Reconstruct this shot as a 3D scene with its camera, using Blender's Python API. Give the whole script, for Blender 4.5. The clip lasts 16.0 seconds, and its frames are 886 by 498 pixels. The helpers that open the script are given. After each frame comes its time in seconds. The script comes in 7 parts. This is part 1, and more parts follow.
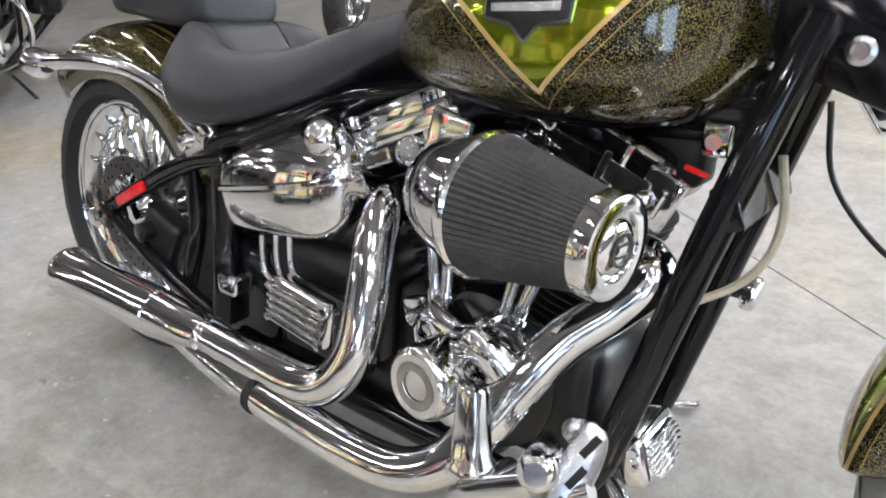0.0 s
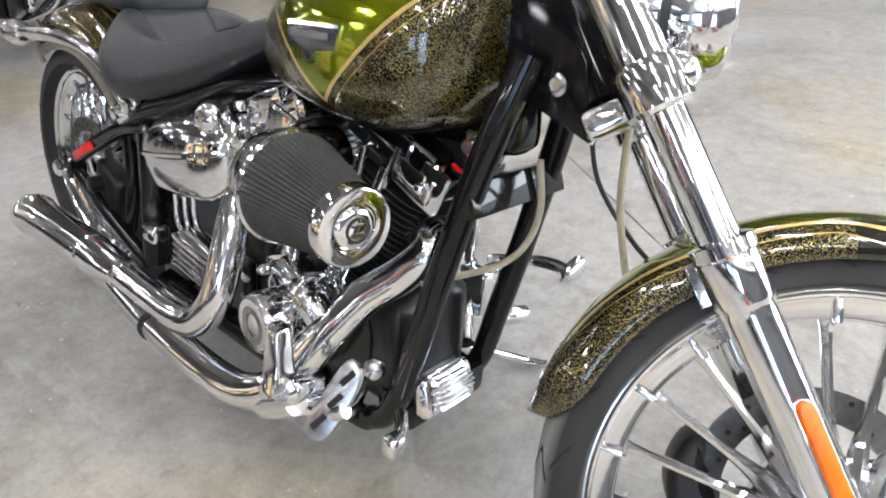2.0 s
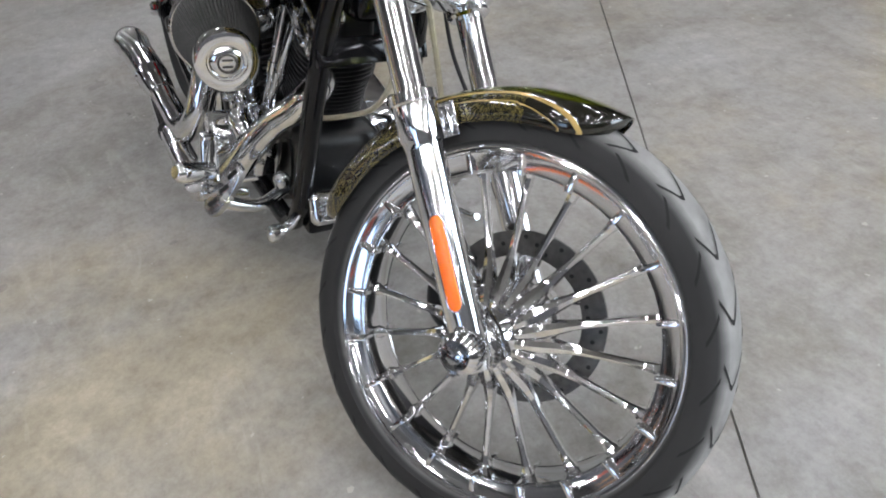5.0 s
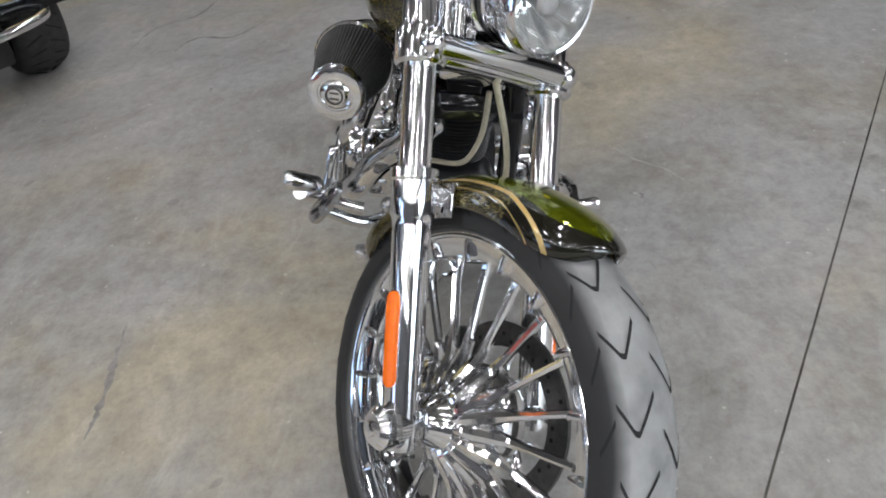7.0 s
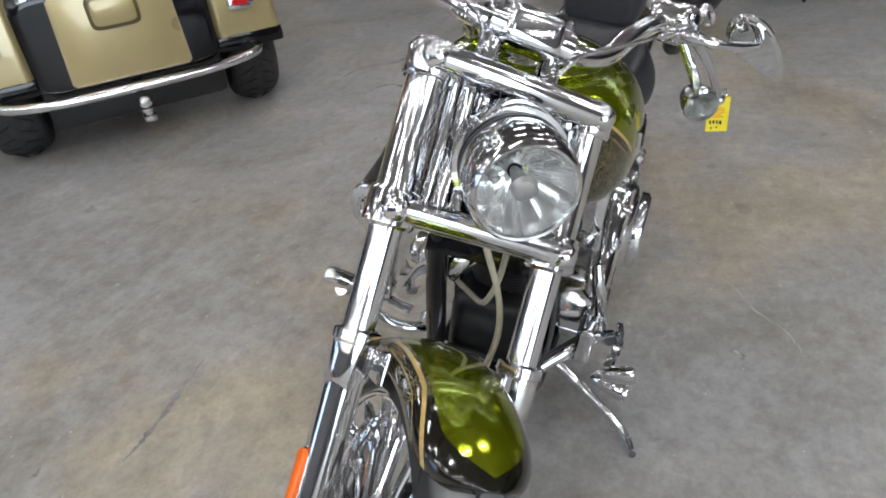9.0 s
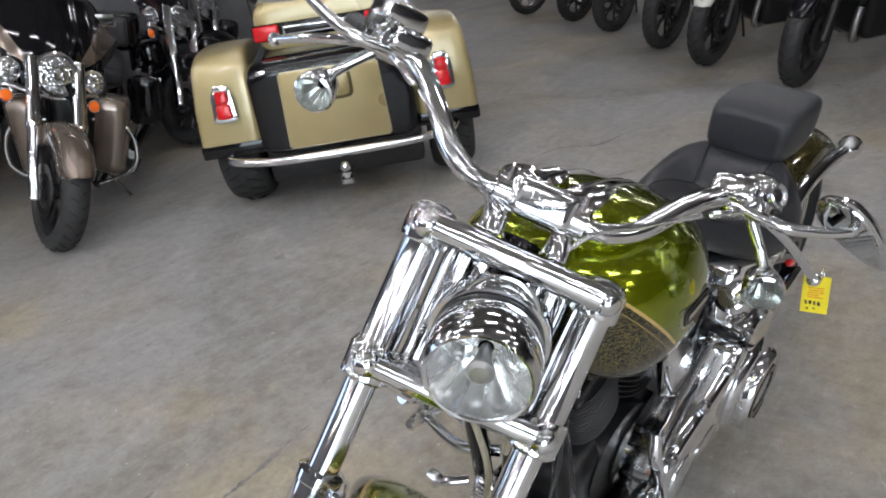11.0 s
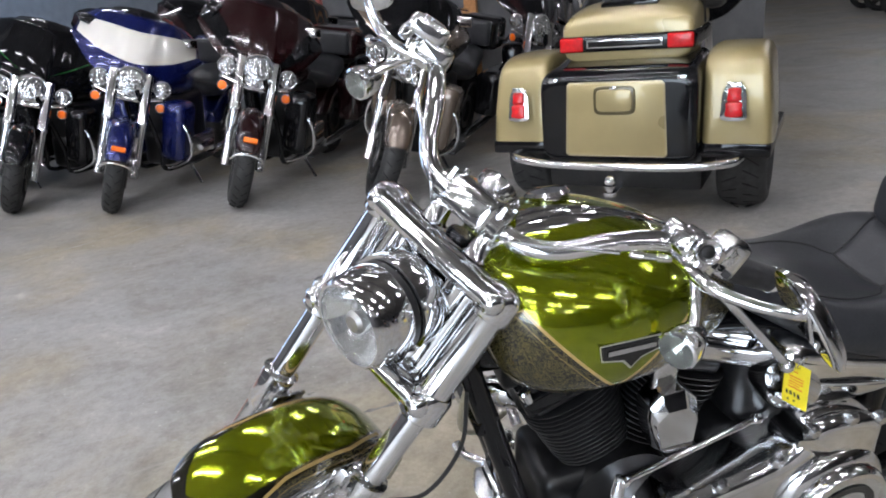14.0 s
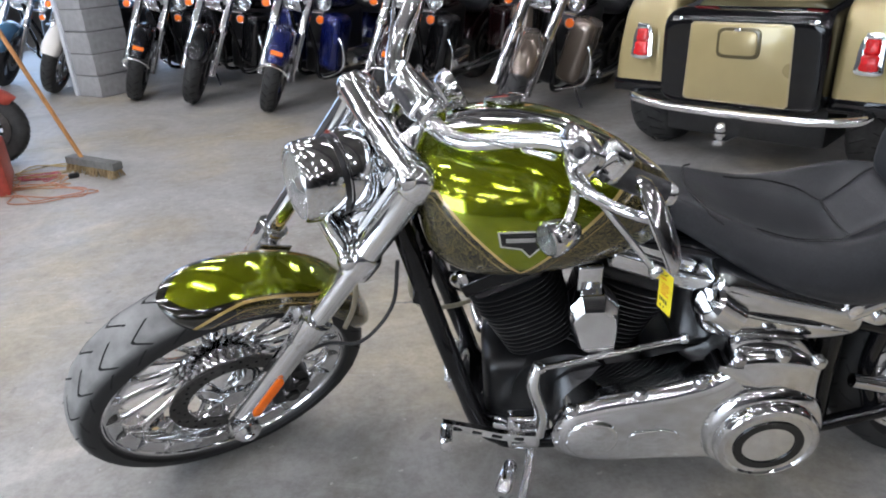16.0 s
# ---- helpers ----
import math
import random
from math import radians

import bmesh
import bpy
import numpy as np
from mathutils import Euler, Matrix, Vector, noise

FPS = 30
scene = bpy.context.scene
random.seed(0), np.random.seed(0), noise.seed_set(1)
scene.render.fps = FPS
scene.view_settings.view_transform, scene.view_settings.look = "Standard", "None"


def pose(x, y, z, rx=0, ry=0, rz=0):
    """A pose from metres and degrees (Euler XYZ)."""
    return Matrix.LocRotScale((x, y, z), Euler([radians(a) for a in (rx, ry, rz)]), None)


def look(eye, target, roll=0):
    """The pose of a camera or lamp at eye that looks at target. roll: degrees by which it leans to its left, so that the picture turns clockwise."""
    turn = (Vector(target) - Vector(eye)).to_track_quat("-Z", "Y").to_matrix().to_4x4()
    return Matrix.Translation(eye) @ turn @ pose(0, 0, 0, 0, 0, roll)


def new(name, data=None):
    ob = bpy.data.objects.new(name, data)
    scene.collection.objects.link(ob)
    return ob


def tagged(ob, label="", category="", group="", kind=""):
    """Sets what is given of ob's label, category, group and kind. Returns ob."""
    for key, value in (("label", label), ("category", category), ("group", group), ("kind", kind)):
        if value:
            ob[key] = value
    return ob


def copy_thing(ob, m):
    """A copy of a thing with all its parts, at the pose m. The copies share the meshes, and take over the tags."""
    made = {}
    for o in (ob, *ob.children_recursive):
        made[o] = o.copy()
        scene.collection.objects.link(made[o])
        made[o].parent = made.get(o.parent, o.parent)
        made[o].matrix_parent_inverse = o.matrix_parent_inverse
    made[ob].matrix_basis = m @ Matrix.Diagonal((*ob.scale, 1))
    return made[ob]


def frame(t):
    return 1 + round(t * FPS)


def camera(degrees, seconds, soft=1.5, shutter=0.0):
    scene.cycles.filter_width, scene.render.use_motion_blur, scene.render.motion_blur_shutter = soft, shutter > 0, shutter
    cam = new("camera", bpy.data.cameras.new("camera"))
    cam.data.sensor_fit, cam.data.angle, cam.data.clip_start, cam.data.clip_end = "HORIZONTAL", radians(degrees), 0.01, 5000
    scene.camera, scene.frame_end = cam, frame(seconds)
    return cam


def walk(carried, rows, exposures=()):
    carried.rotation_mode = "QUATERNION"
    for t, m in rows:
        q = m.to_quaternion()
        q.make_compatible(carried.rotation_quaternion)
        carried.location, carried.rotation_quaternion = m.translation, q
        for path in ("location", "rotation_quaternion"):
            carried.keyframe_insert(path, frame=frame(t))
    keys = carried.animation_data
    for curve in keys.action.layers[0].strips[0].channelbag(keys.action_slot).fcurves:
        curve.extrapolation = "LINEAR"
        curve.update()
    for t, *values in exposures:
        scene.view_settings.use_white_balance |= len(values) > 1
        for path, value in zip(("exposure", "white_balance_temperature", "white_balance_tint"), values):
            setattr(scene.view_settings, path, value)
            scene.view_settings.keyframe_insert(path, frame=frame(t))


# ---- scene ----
cam = camera(64.5, 16.0, 1.9)
PATH = [
    (0, (0.341, -0.686, 0.958), (-0.784, 0.655, -0.007), -5.3),
    (0.5, (0.403, -0.656, 0.958), (-0.791, 0.579, -0.067), -5.5),
    (1, (0.486, -0.642, 0.978), (-0.712, 0.548, -0.094), -5.6),
    (1.5, (0.613, -0.625, 1.025), (-0.606, 0.573, -0.013), -4.9),
    (2, (0.71, -0.602, 1.062), (-0.477, 0.604, -0.002), -4.0),
    (2.5, (0.811, -0.557, 1.071), (-0.349, 0.637, -0.037), -3.1),
    (3, (0.91, -0.531, 1.086), (-0.251, 0.573, -0.111), -2.6),
    (3.5, (1.048, -0.492, 1.098), (-0.151, 0.513, -0.147), -3.8),
    (4, (1.185, -0.466, 1.119), (-0.099, 0.431, -0.125), -5.3),
    (4.2, (1.216, -0.451, 1.121), (-0.1, 0.402, -0.121), -5.7),
    (6.3, (1.371, -0.015, 1.145), (-0.138, 0.176, -0.153), -7.8),
    (6.5, (1.367, 0.035, 1.155), (-0.173, 0.124, -0.118), -8.0),
    (7, (1.359, 0.129, 1.17), (-0.237, 0.007, -0.029), -8.8),
    (7.5, (1.31, 0.211, 1.18), (-0.297, -0.031, 0.015), -8.4),
    (8, (1.241, 0.292, 1.203), (-0.345, -0.065, 0.038), -7.7),
    (8.5, (1.19, 0.372, 1.235), (-0.386, -0.131, 0.112), -8.0),
    (8.7, (1.171, 0.421, 1.246), (-0.397, -0.168, 0.152), -7.9),
    (10.8, (0.918, 0.71, 1.342), (-0.411, -0.486, 0.445), -8.6),
    (11, (0.889, 0.758, 1.355), (-0.389, -0.523, 0.502), -8.7),
    (11.5, (0.843, 0.878, 1.367), (-0.312, -0.554, 0.582), -8.6),
    (12, (0.78, 0.941, 1.374), (-0.3, -0.576, 0.642), -8.3),
    (12.5, (0.667, 0.991, 1.368), (-0.34, -0.596, 0.686), -6.4),
    (13, (0.589, 1.064, 1.346), (-0.251, -0.612, 0.649), -6.5),
    (13.5, (0.51, 1.197, 1.321), (-0.106, -0.574, 0.626), -6.3),
    (14, (0.433, 1.238, 1.294), (0.008, -0.589, 0.601), -6.0),
    (14.5, (0.324, 1.251, 1.263), (0.092, -0.606, 0.557), -4.8),
    (15, (0.229, 1.297, 1.241), (0.127, -0.549, 0.479), -4.2),
    (15.5, (0.125, 1.404, 1.234), (0.121, -0.42, 0.414), -4.0),
    (16, (0.054, 1.489, 1.233), (0.123, -0.336, 0.417), -3.5),
]
EXPOSURES = [(0, 0.86, 6550, 11), (2, 0.78, 6550, 11), (3, 0.52, 6450, 11), (4, 0.26, 6450, 11), (6.5, -0.1, 6450, 11), (8.5, -0.17, 6450, 11), (11, -0.2, 6470, 12), (12, -0.08, 6450, 12), (13, -0.04, 6380, 13), (16, -0.04, 6280, 13)]
walk(cam, [(t, look(eye, target, roll)) for t, eye, target, roll in PATH], EXPOSURES)

scene.cycles.max_bounces = 10

# ---------------------------------------------------------------- world and light
world = bpy.data.worlds.new("hall_dark")
scene.world = world
world.use_nodes = True
world.node_tree.nodes["Background"].inputs[0].default_value = (0.5, 0.55, 0.62, 1)
world.node_tree.nodes["Background"].inputs[1].default_value = 0.05


# ---------------------------------------------------------------- materials
def material(name, colour=(0.5, 0.5, 0.5), rough=0.5, metal=0.0, **more):
    mat = bpy.data.materials.new(name)
    mat.use_nodes = True
    b = mat.node_tree.nodes["Principled BSDF"]
    b.inputs["Base Color"].default_value = (*colour, 1)
    b.inputs["Roughness"].default_value = rough
    b.inputs["Metallic"].default_value = metal
    for key, value in more.items():
        b.inputs[key.replace("_", " ")].default_value = value
    return mat


def node(mat, kind, **values):
    n = mat.node_tree.nodes.new(kind)
    for key, value in values.items():
        n.inputs[key].default_value = value
    return n


def link(mat, a, b):
    mat.node_tree.links.new(a, b)


def bsdf(mat):
    return mat.node_tree.nodes["Principled BSDF"]


def math_node(mat, op, a, b=None, clamp=False):
    n = mat.node_tree.nodes.new("ShaderNodeMath")
    n.operation, n.use_clamp = op, clamp
    for i, v in enumerate((a, b)):
        if v is None:
            continue
        if isinstance(v, (int, float)):
            n.inputs[i].default_value = v
        else:
            link(mat, v, n.inputs[i])
    return n.outputs[0]


def mix_colour(mat, fac, a, b):
    n = mat.node_tree.nodes.new("ShaderNodeMix")
    n.data_type = "RGBA"
    for i, v in ((0, fac), (6, a), (7, b)):
        if isinstance(v, (int, float)):
            n.inputs[i].default_value = v
        elif isinstance(v, tuple):
            n.inputs[i].default_value = (*v, 1)
        else:
            link(mat, v, n.inputs[i])
    return n.outputs[2]


def ramp(mat, fac, stops):
    n = mat.node_tree.nodes.new("ShaderNodeValToRGB")
    e = n.color_ramp.elements
    while len(e) < len(stops):
        e.new(0.5)
    for s, (pos, col) in zip(e, stops):
        s.position, s.color = pos, (*col, 1)
    link(mat, fac, n.inputs[0])
    return n.outputs[0]


def coords(mat, scale=1.0, kind="Object"):
    tc = mat.node_tree.nodes.new("ShaderNodeTexCoord")
    if scale == 1.0:
        return tc.outputs[kind]
    mp = node(mat, "ShaderNodeMapping")
    mp.inputs["Scale"].default_value = (scale,) * 3 if isinstance(scale, (int, float)) else scale
    link(mat, tc.outputs[kind], mp.inputs[0])
    return mp.outputs[0]


def noise_tex(mat, scale, detail=4, rough=0.55, vec=None, out=0):
    n = node(mat, "ShaderNodeTexNoise", Scale=scale, Detail=detail, Roughness=rough)
    link(mat, vec if vec is not None else coords(mat), n.inputs["Vector"])
    return n.outputs[out]


def bump(mat, height, strength=0.2, dist=0.002):
    n = node(mat, "ShaderNodeBump", Strength=strength, Distance=dist)
    link(mat, height, n.inputs["Height"])
    link(mat, n.outputs[0], bsdf(mat).inputs["Normal"])


def worn(mat, base, vary=0.3, scale=25.0, rough=None, bumpy=0.0):
    """Two scales of variation in colour and gloss."""
    fine, large = noise_tex(mat, scale, 6), noise_tex(mat, scale / 7, 3)
    both = math_node(mat, "MULTIPLY", fine, large)
    dark = tuple(c * (1 - vary) for c in base)
    lite = tuple(min(1, c * (1 + vary)) for c in base)
    link(mat, ramp(mat, both, [(0.12, dark), (0.4, lite)]), bsdf(mat).inputs["Base Color"])
    if rough:
        r = node(mat, "ShaderNodeMapRange")
        r.inputs[3].default_value, r.inputs[4].default_value = rough
        link(mat, large, r.inputs[0])
        link(mat, r.outputs[0], bsdf(mat).inputs["Roughness"])
    if bumpy:
        bump(mat, fine, bumpy)
    return mat


CHROME = material("chrome", (0.86, 0.86, 0.87), 0.04, 1.0)
r_ = node(CHROME, "ShaderNodeMapRange")
r_.inputs[3].default_value, r_.inputs[4].default_value = 0.055, 0.12
link(CHROME, noise_tex(CHROME, 18, 5), r_.inputs[0])
link(CHROME, r_.outputs[0], bsdf(CHROME).inputs["Roughness"])
SATIN = worn(material("satin_chrome", (0.6, 0.6, 0.61), 0.25, 1.0), (0.62, 0.62, 0.63), 0.1, 40, (0.18, 0.3))
BOWL = worn(material("lamp_reflector_silver", (0.8, 0.8, 0.8), 0.15, 0.9), (0.8, 0.81, 0.8), 0.1, 60, (0.10, 0.18), 0.1)
STEEL = worn(material("brushed_steel", (0.4, 0.4, 0.4), 0.35, 1.0), (0.42, 0.41, 0.4), 0.2, 60, (0.3, 0.45))
DISC = worn(material("brake_disc_steel", (0.12, 0.12, 0.12), 0.4, 1.0), (0.13, 0.125, 0.12), 0.3, 80, (0.3, 0.5))
BLACK = worn(material("gloss_black_paint", (0.006, 0.006, 0.007), 0.15, 0.0, Specular_IOR_Level=0.4), (0.006, 0.006, 0.007), 0.3, 20, (0.05, 0.12))
ENGINE = worn(material("wrinkle_black_engine", (0.012, 0.012, 0.0125), 0.35), (0.009, 0.009, 0.0095), 0.4, 60, (0.24, 0.4), 0.12)
PLASTIC = worn(material("black_plastic", (0.012, 0.012, 0.012), 0.4), (0.012, 0.012, 0.0125), 0.3, 50, (0.32, 0.48), 0.05)
RUBBER = worn(material("tyre_rubber", (0.025, 0.025, 0.025), 0.7), (0.028, 0.028, 0.028), 0.4, 30, (0.55, 0.8), 0.2)
DUSTY = worn(material("dusty_tyre_rubber", (0.04, 0.04, 0.04), 0.7), (0.03, 0.03, 0.03), 0.3, 30, (0.6, 0.85), 0.2)
sep_ = node(DUSTY, "ShaderNodeSeparateXYZ")
link(DUSTY, coords(DUSTY), sep_.inputs[0])
band_ = math_node(DUSTY, "MULTIPLY", math_node(DUSTY, "SUBTRACT", 0.060, math_node(DUSTY, "ABSOLUTE", sep_.outputs[1])), 60.0, True)
dust_ = math_node(DUSTY, "MULTIPLY", band_, math_node(DUSTY, "ADD", noise_tex(DUSTY, 20, 5), 0.25))
link(DUSTY, mix_colour(DUSTY, dust_, (0.018, 0.018, 0.018), (0.32, 0.317, 0.31)), bsdf(DUSTY).inputs["Base Color"])
# Dark colour standing in for the shade in tread grooves, slots and holes.
GROOVE = material("hollow_shade_dark", (0.012, 0.012, 0.012), 0.9)
GRIP = worn(material("grip_rubber", (0.03, 0.03, 0.032), 0.6), (0.03, 0.03, 0.032), 0.3, 60, (0.5, 0.65), 0.1)
VINYL = worn(material("black_seat_vinyl", (0.03, 0.0315, 0.036), 0.5), (0.024, 0.025, 0.0285), 0.2, 180, (0.36, 0.48), 0.3)
SEAM = material("seat_stitching", (0.012, 0.012, 0.012), 0.7)
AMBER = material("amber_reflector", (0.9, 0.16, 0.01), 0.25, 0.0, Emission_Color=(1, 0.16, 0.0, 1), Emission_Strength=0.0)
worn(AMBER, (0.95, 0.17, 0.012), 0.12, 120, (0.15, 0.3))
RED = worn(material("red_lens", (0.6, 0.01, 0.01), 0.15), (0.62, 0.012, 0.015), 0.25, 60, (0.1, 0.22))
YELLOW = worn(material("yellow_card_tag", (0.9, 0.75, 0.03), 0.6), (0.92, 0.76, 0.03), 0.06, 90, (0.5, 0.65))
INK = material("tag_print", (0.03, 0.03, 0.03), 0.7)
REDINK = material("tag_print_red", (0.75, 0.12, 0.03), 0.7)
CABLE = worn(material("clear_braided_hose", (0.42, 0.38, 0.27), 0.35), (0.42, 0.38, 0.28), 0.2, 90, (0.3, 0.45))
FILTER = worn(material("pleated_filter_gauze", (0.035, 0.035, 0.034), 0.75), (0.04, 0.04, 0.038), 0.4, 140, (0.65, 0.85), 0.3)
WOOD = worn(material("varnished_wood", (0.5, 0.25, 0.08), 0.5), (0.52, 0.25, 0.09), 0.3, 30, (0.4, 0.6))
GLASS = material("clear_lens_glass", (1, 1, 1), 0.0, 0.0, Transmission_Weight=1.0, IOR=1.07)
GREY_GLASS = material("grey_signal_glass", (0.62, 0.64, 0.62), 0.02, 0.0, Transmission_Weight=1.0, IOR=1.1)
BADGE = worn(material("badge_black_enamel", (0.01, 0.01, 0.01), 0.2), (0.012, 0.012, 0.012), 0.2, 60, (0.15, 0.25))
GOLDLINE = (0.52, 0.36, 0.13)


def flake_paint(name, kind):
    """Candy green over black gold-flake, with gold pinstripes; laid out in the part's own metres."""
    mat = material(name, (0.02, 0.02, 0.01), 0.14, 0.0, Coat_Weight=1.0, Coat_Roughness=0.03)
    vec = coords(mat)
    sep = node(mat, "ShaderNodeSeparateXYZ")
    link(mat, vec, sep.inputs[0])
    x, y, z = sep.outputs
    vor = node(mat, "ShaderNodeTexVoronoi", Scale=1200.0)
    link(mat, vec, vor.inputs["Vector"])
    cell = node(mat, "ShaderNodeSeparateColor")
    link(mat, vor.outputs["Color"], cell.inputs[0])
    patch = noise_tex(mat, 14, 3, vec=vec)
    spark = math_node(mat, "GREATER_THAN", math_node(mat, "ADD", cell.outputs[0], math_node(mat, "MULTIPLY", patch, 0.36)), 0.985)
    if kind == "front":
        spark = math_node(mat, "MULTIPLY", spark, math_node(mat, "GREATER_THAN", math_node(mat, "ARCTAN2", z, x), 1.15))
    flake = mix_colour(mat, spark, (0.008, 0.0075, 0.004), (0.34, 0.27, 0.07))
    green = ramp(mat, noise_tex(mat, 9, 3, vec=vec), [(0.3, (0.2, 0.25, 0.002)), (0.7, (0.33, 0.38, 0.006))])
    if kind == "tank":
        dx = math_node(mat, "ADD", x, 0.042)
        fwd = math_node(mat, "MAXIMUM", dx, 0.0)
        back = math_node(mat, "MAXIMUM", math_node(mat, "MULTIPLY", dx, -1.0), 0.0)
        rise = math_node(mat, "ADD", math_node(mat, "MULTIPLY", fwd, 1.08), math_node(mat, "MULTIPLY", back, 0.86))
        rise = math_node(mat, "SUBTRACT", rise, math_node(mat, "MULTIPLY", math_node(mat, "MULTIPLY", back, back), 1.0))
        d = math_node(mat, "SUBTRACT", z, math_node(mat, "ADD", rise, 0.713))
    elif kind == "front":
        ay = math_node(mat, "ABSOLUTE", y)
        ang = math_node(mat, "ARCTAN2", z, x)
        rad = math_node(mat, "SQRT", math_node(mat, "ADD", math_node(mat, "MULTIPLY", x, x), math_node(mat, "MULTIPLY", z, z)), 0.0)
        across = math_node(mat, "ADD", ay, math_node(mat, "MULTIPLY", math_node(mat, "SUBTRACT", 0.372, rad), 0.8))
        near = math_node(mat, "MAXIMUM", math_node(mat, "MULTIPLY", math_node(mat, "SUBTRACT", 1.02, ang), 5.2), 0.0)
        taper = math_node(mat, "MULTIPLY", math_node(mat, "MAXIMUM", math_node(mat, "SUBTRACT", ang, 1.62), 0.0), 0.085)
        run = math_node(mat, "MULTIPLY", math_node(mat, "MAXIMUM", math_node(mat, "SUBTRACT", 1.2, ang), 0.0), 0.10)
        width = math_node(mat, "SUBTRACT", 0.064, math_node(mat, "ADD", taper, math_node(mat, "MULTIPLY", math_node(mat, "MULTIPLY", near, near), 0.066)))
        d = math_node(mat, "SUBTRACT", width, across)
        rim = math_node(mat, "SUBTRACT", math_node(mat, "ADD", math_node(mat, "SUBTRACT", run, taper), 0.070), across)
    else:
        ay = math_node(mat, "ABSOLUTE", y)
        d = math_node(mat, "SUBTRACT", 0.045, ay)
    inside = math_node(mat, "GREATER_THAN", d, 0.0)
    if kind == "front":
        d = math_node(mat, "SUBTRACT", rim, 0.0)
    stripe = math_node(mat, "MULTIPLY", math_node(mat, "GREATER_THAN", d, -0.0078), math_node(mat, "LESS_THAN", d, 0.0))
    line = math_node(mat, "MULTIPLY", math_node(mat, "GREATER_THAN", d, -0.0265), math_node(mat, "LESS_THAN", d, -0.0248))
    stripe = math_node(mat, "MAXIMUM", stripe, math_node(mat, "MULTIPLY", line, 0.7))
    col = mix_colour(mat, inside, flake, green if kind != "rear" else flake)
    col = mix_colour(mat, stripe, col, GOLDLINE)
    link(mat, col, bsdf(mat).inputs["Base Color"])
    met = math_node(mat, "MAXIMUM", math_node(mat, "MULTIPLY", inside, 0.0 if kind == "rear" else 0.82), math_node(mat, "MULTIPLY", spark, 0.6))
    link(mat, met, bsdf(mat).inputs["Metallic"])
    rgh = math_node(mat, "ADD", math_node(mat, "MULTIPLY", math_node(mat, "MULTIPLY", spark, math_node(mat, "SUBTRACT", 1.0, inside)), 0.18), 0.13)
    link(mat, rgh, bsdf(mat).inputs["Roughness"])
    return mat


TANK_PAINT, FENDER_PAINT, REAR_PAINT = flake_paint("candy_green_tank_paint", "tank"), flake_paint("candy_green_fender_paint", "front"), flake_paint("gold_flake_paint", "rear")


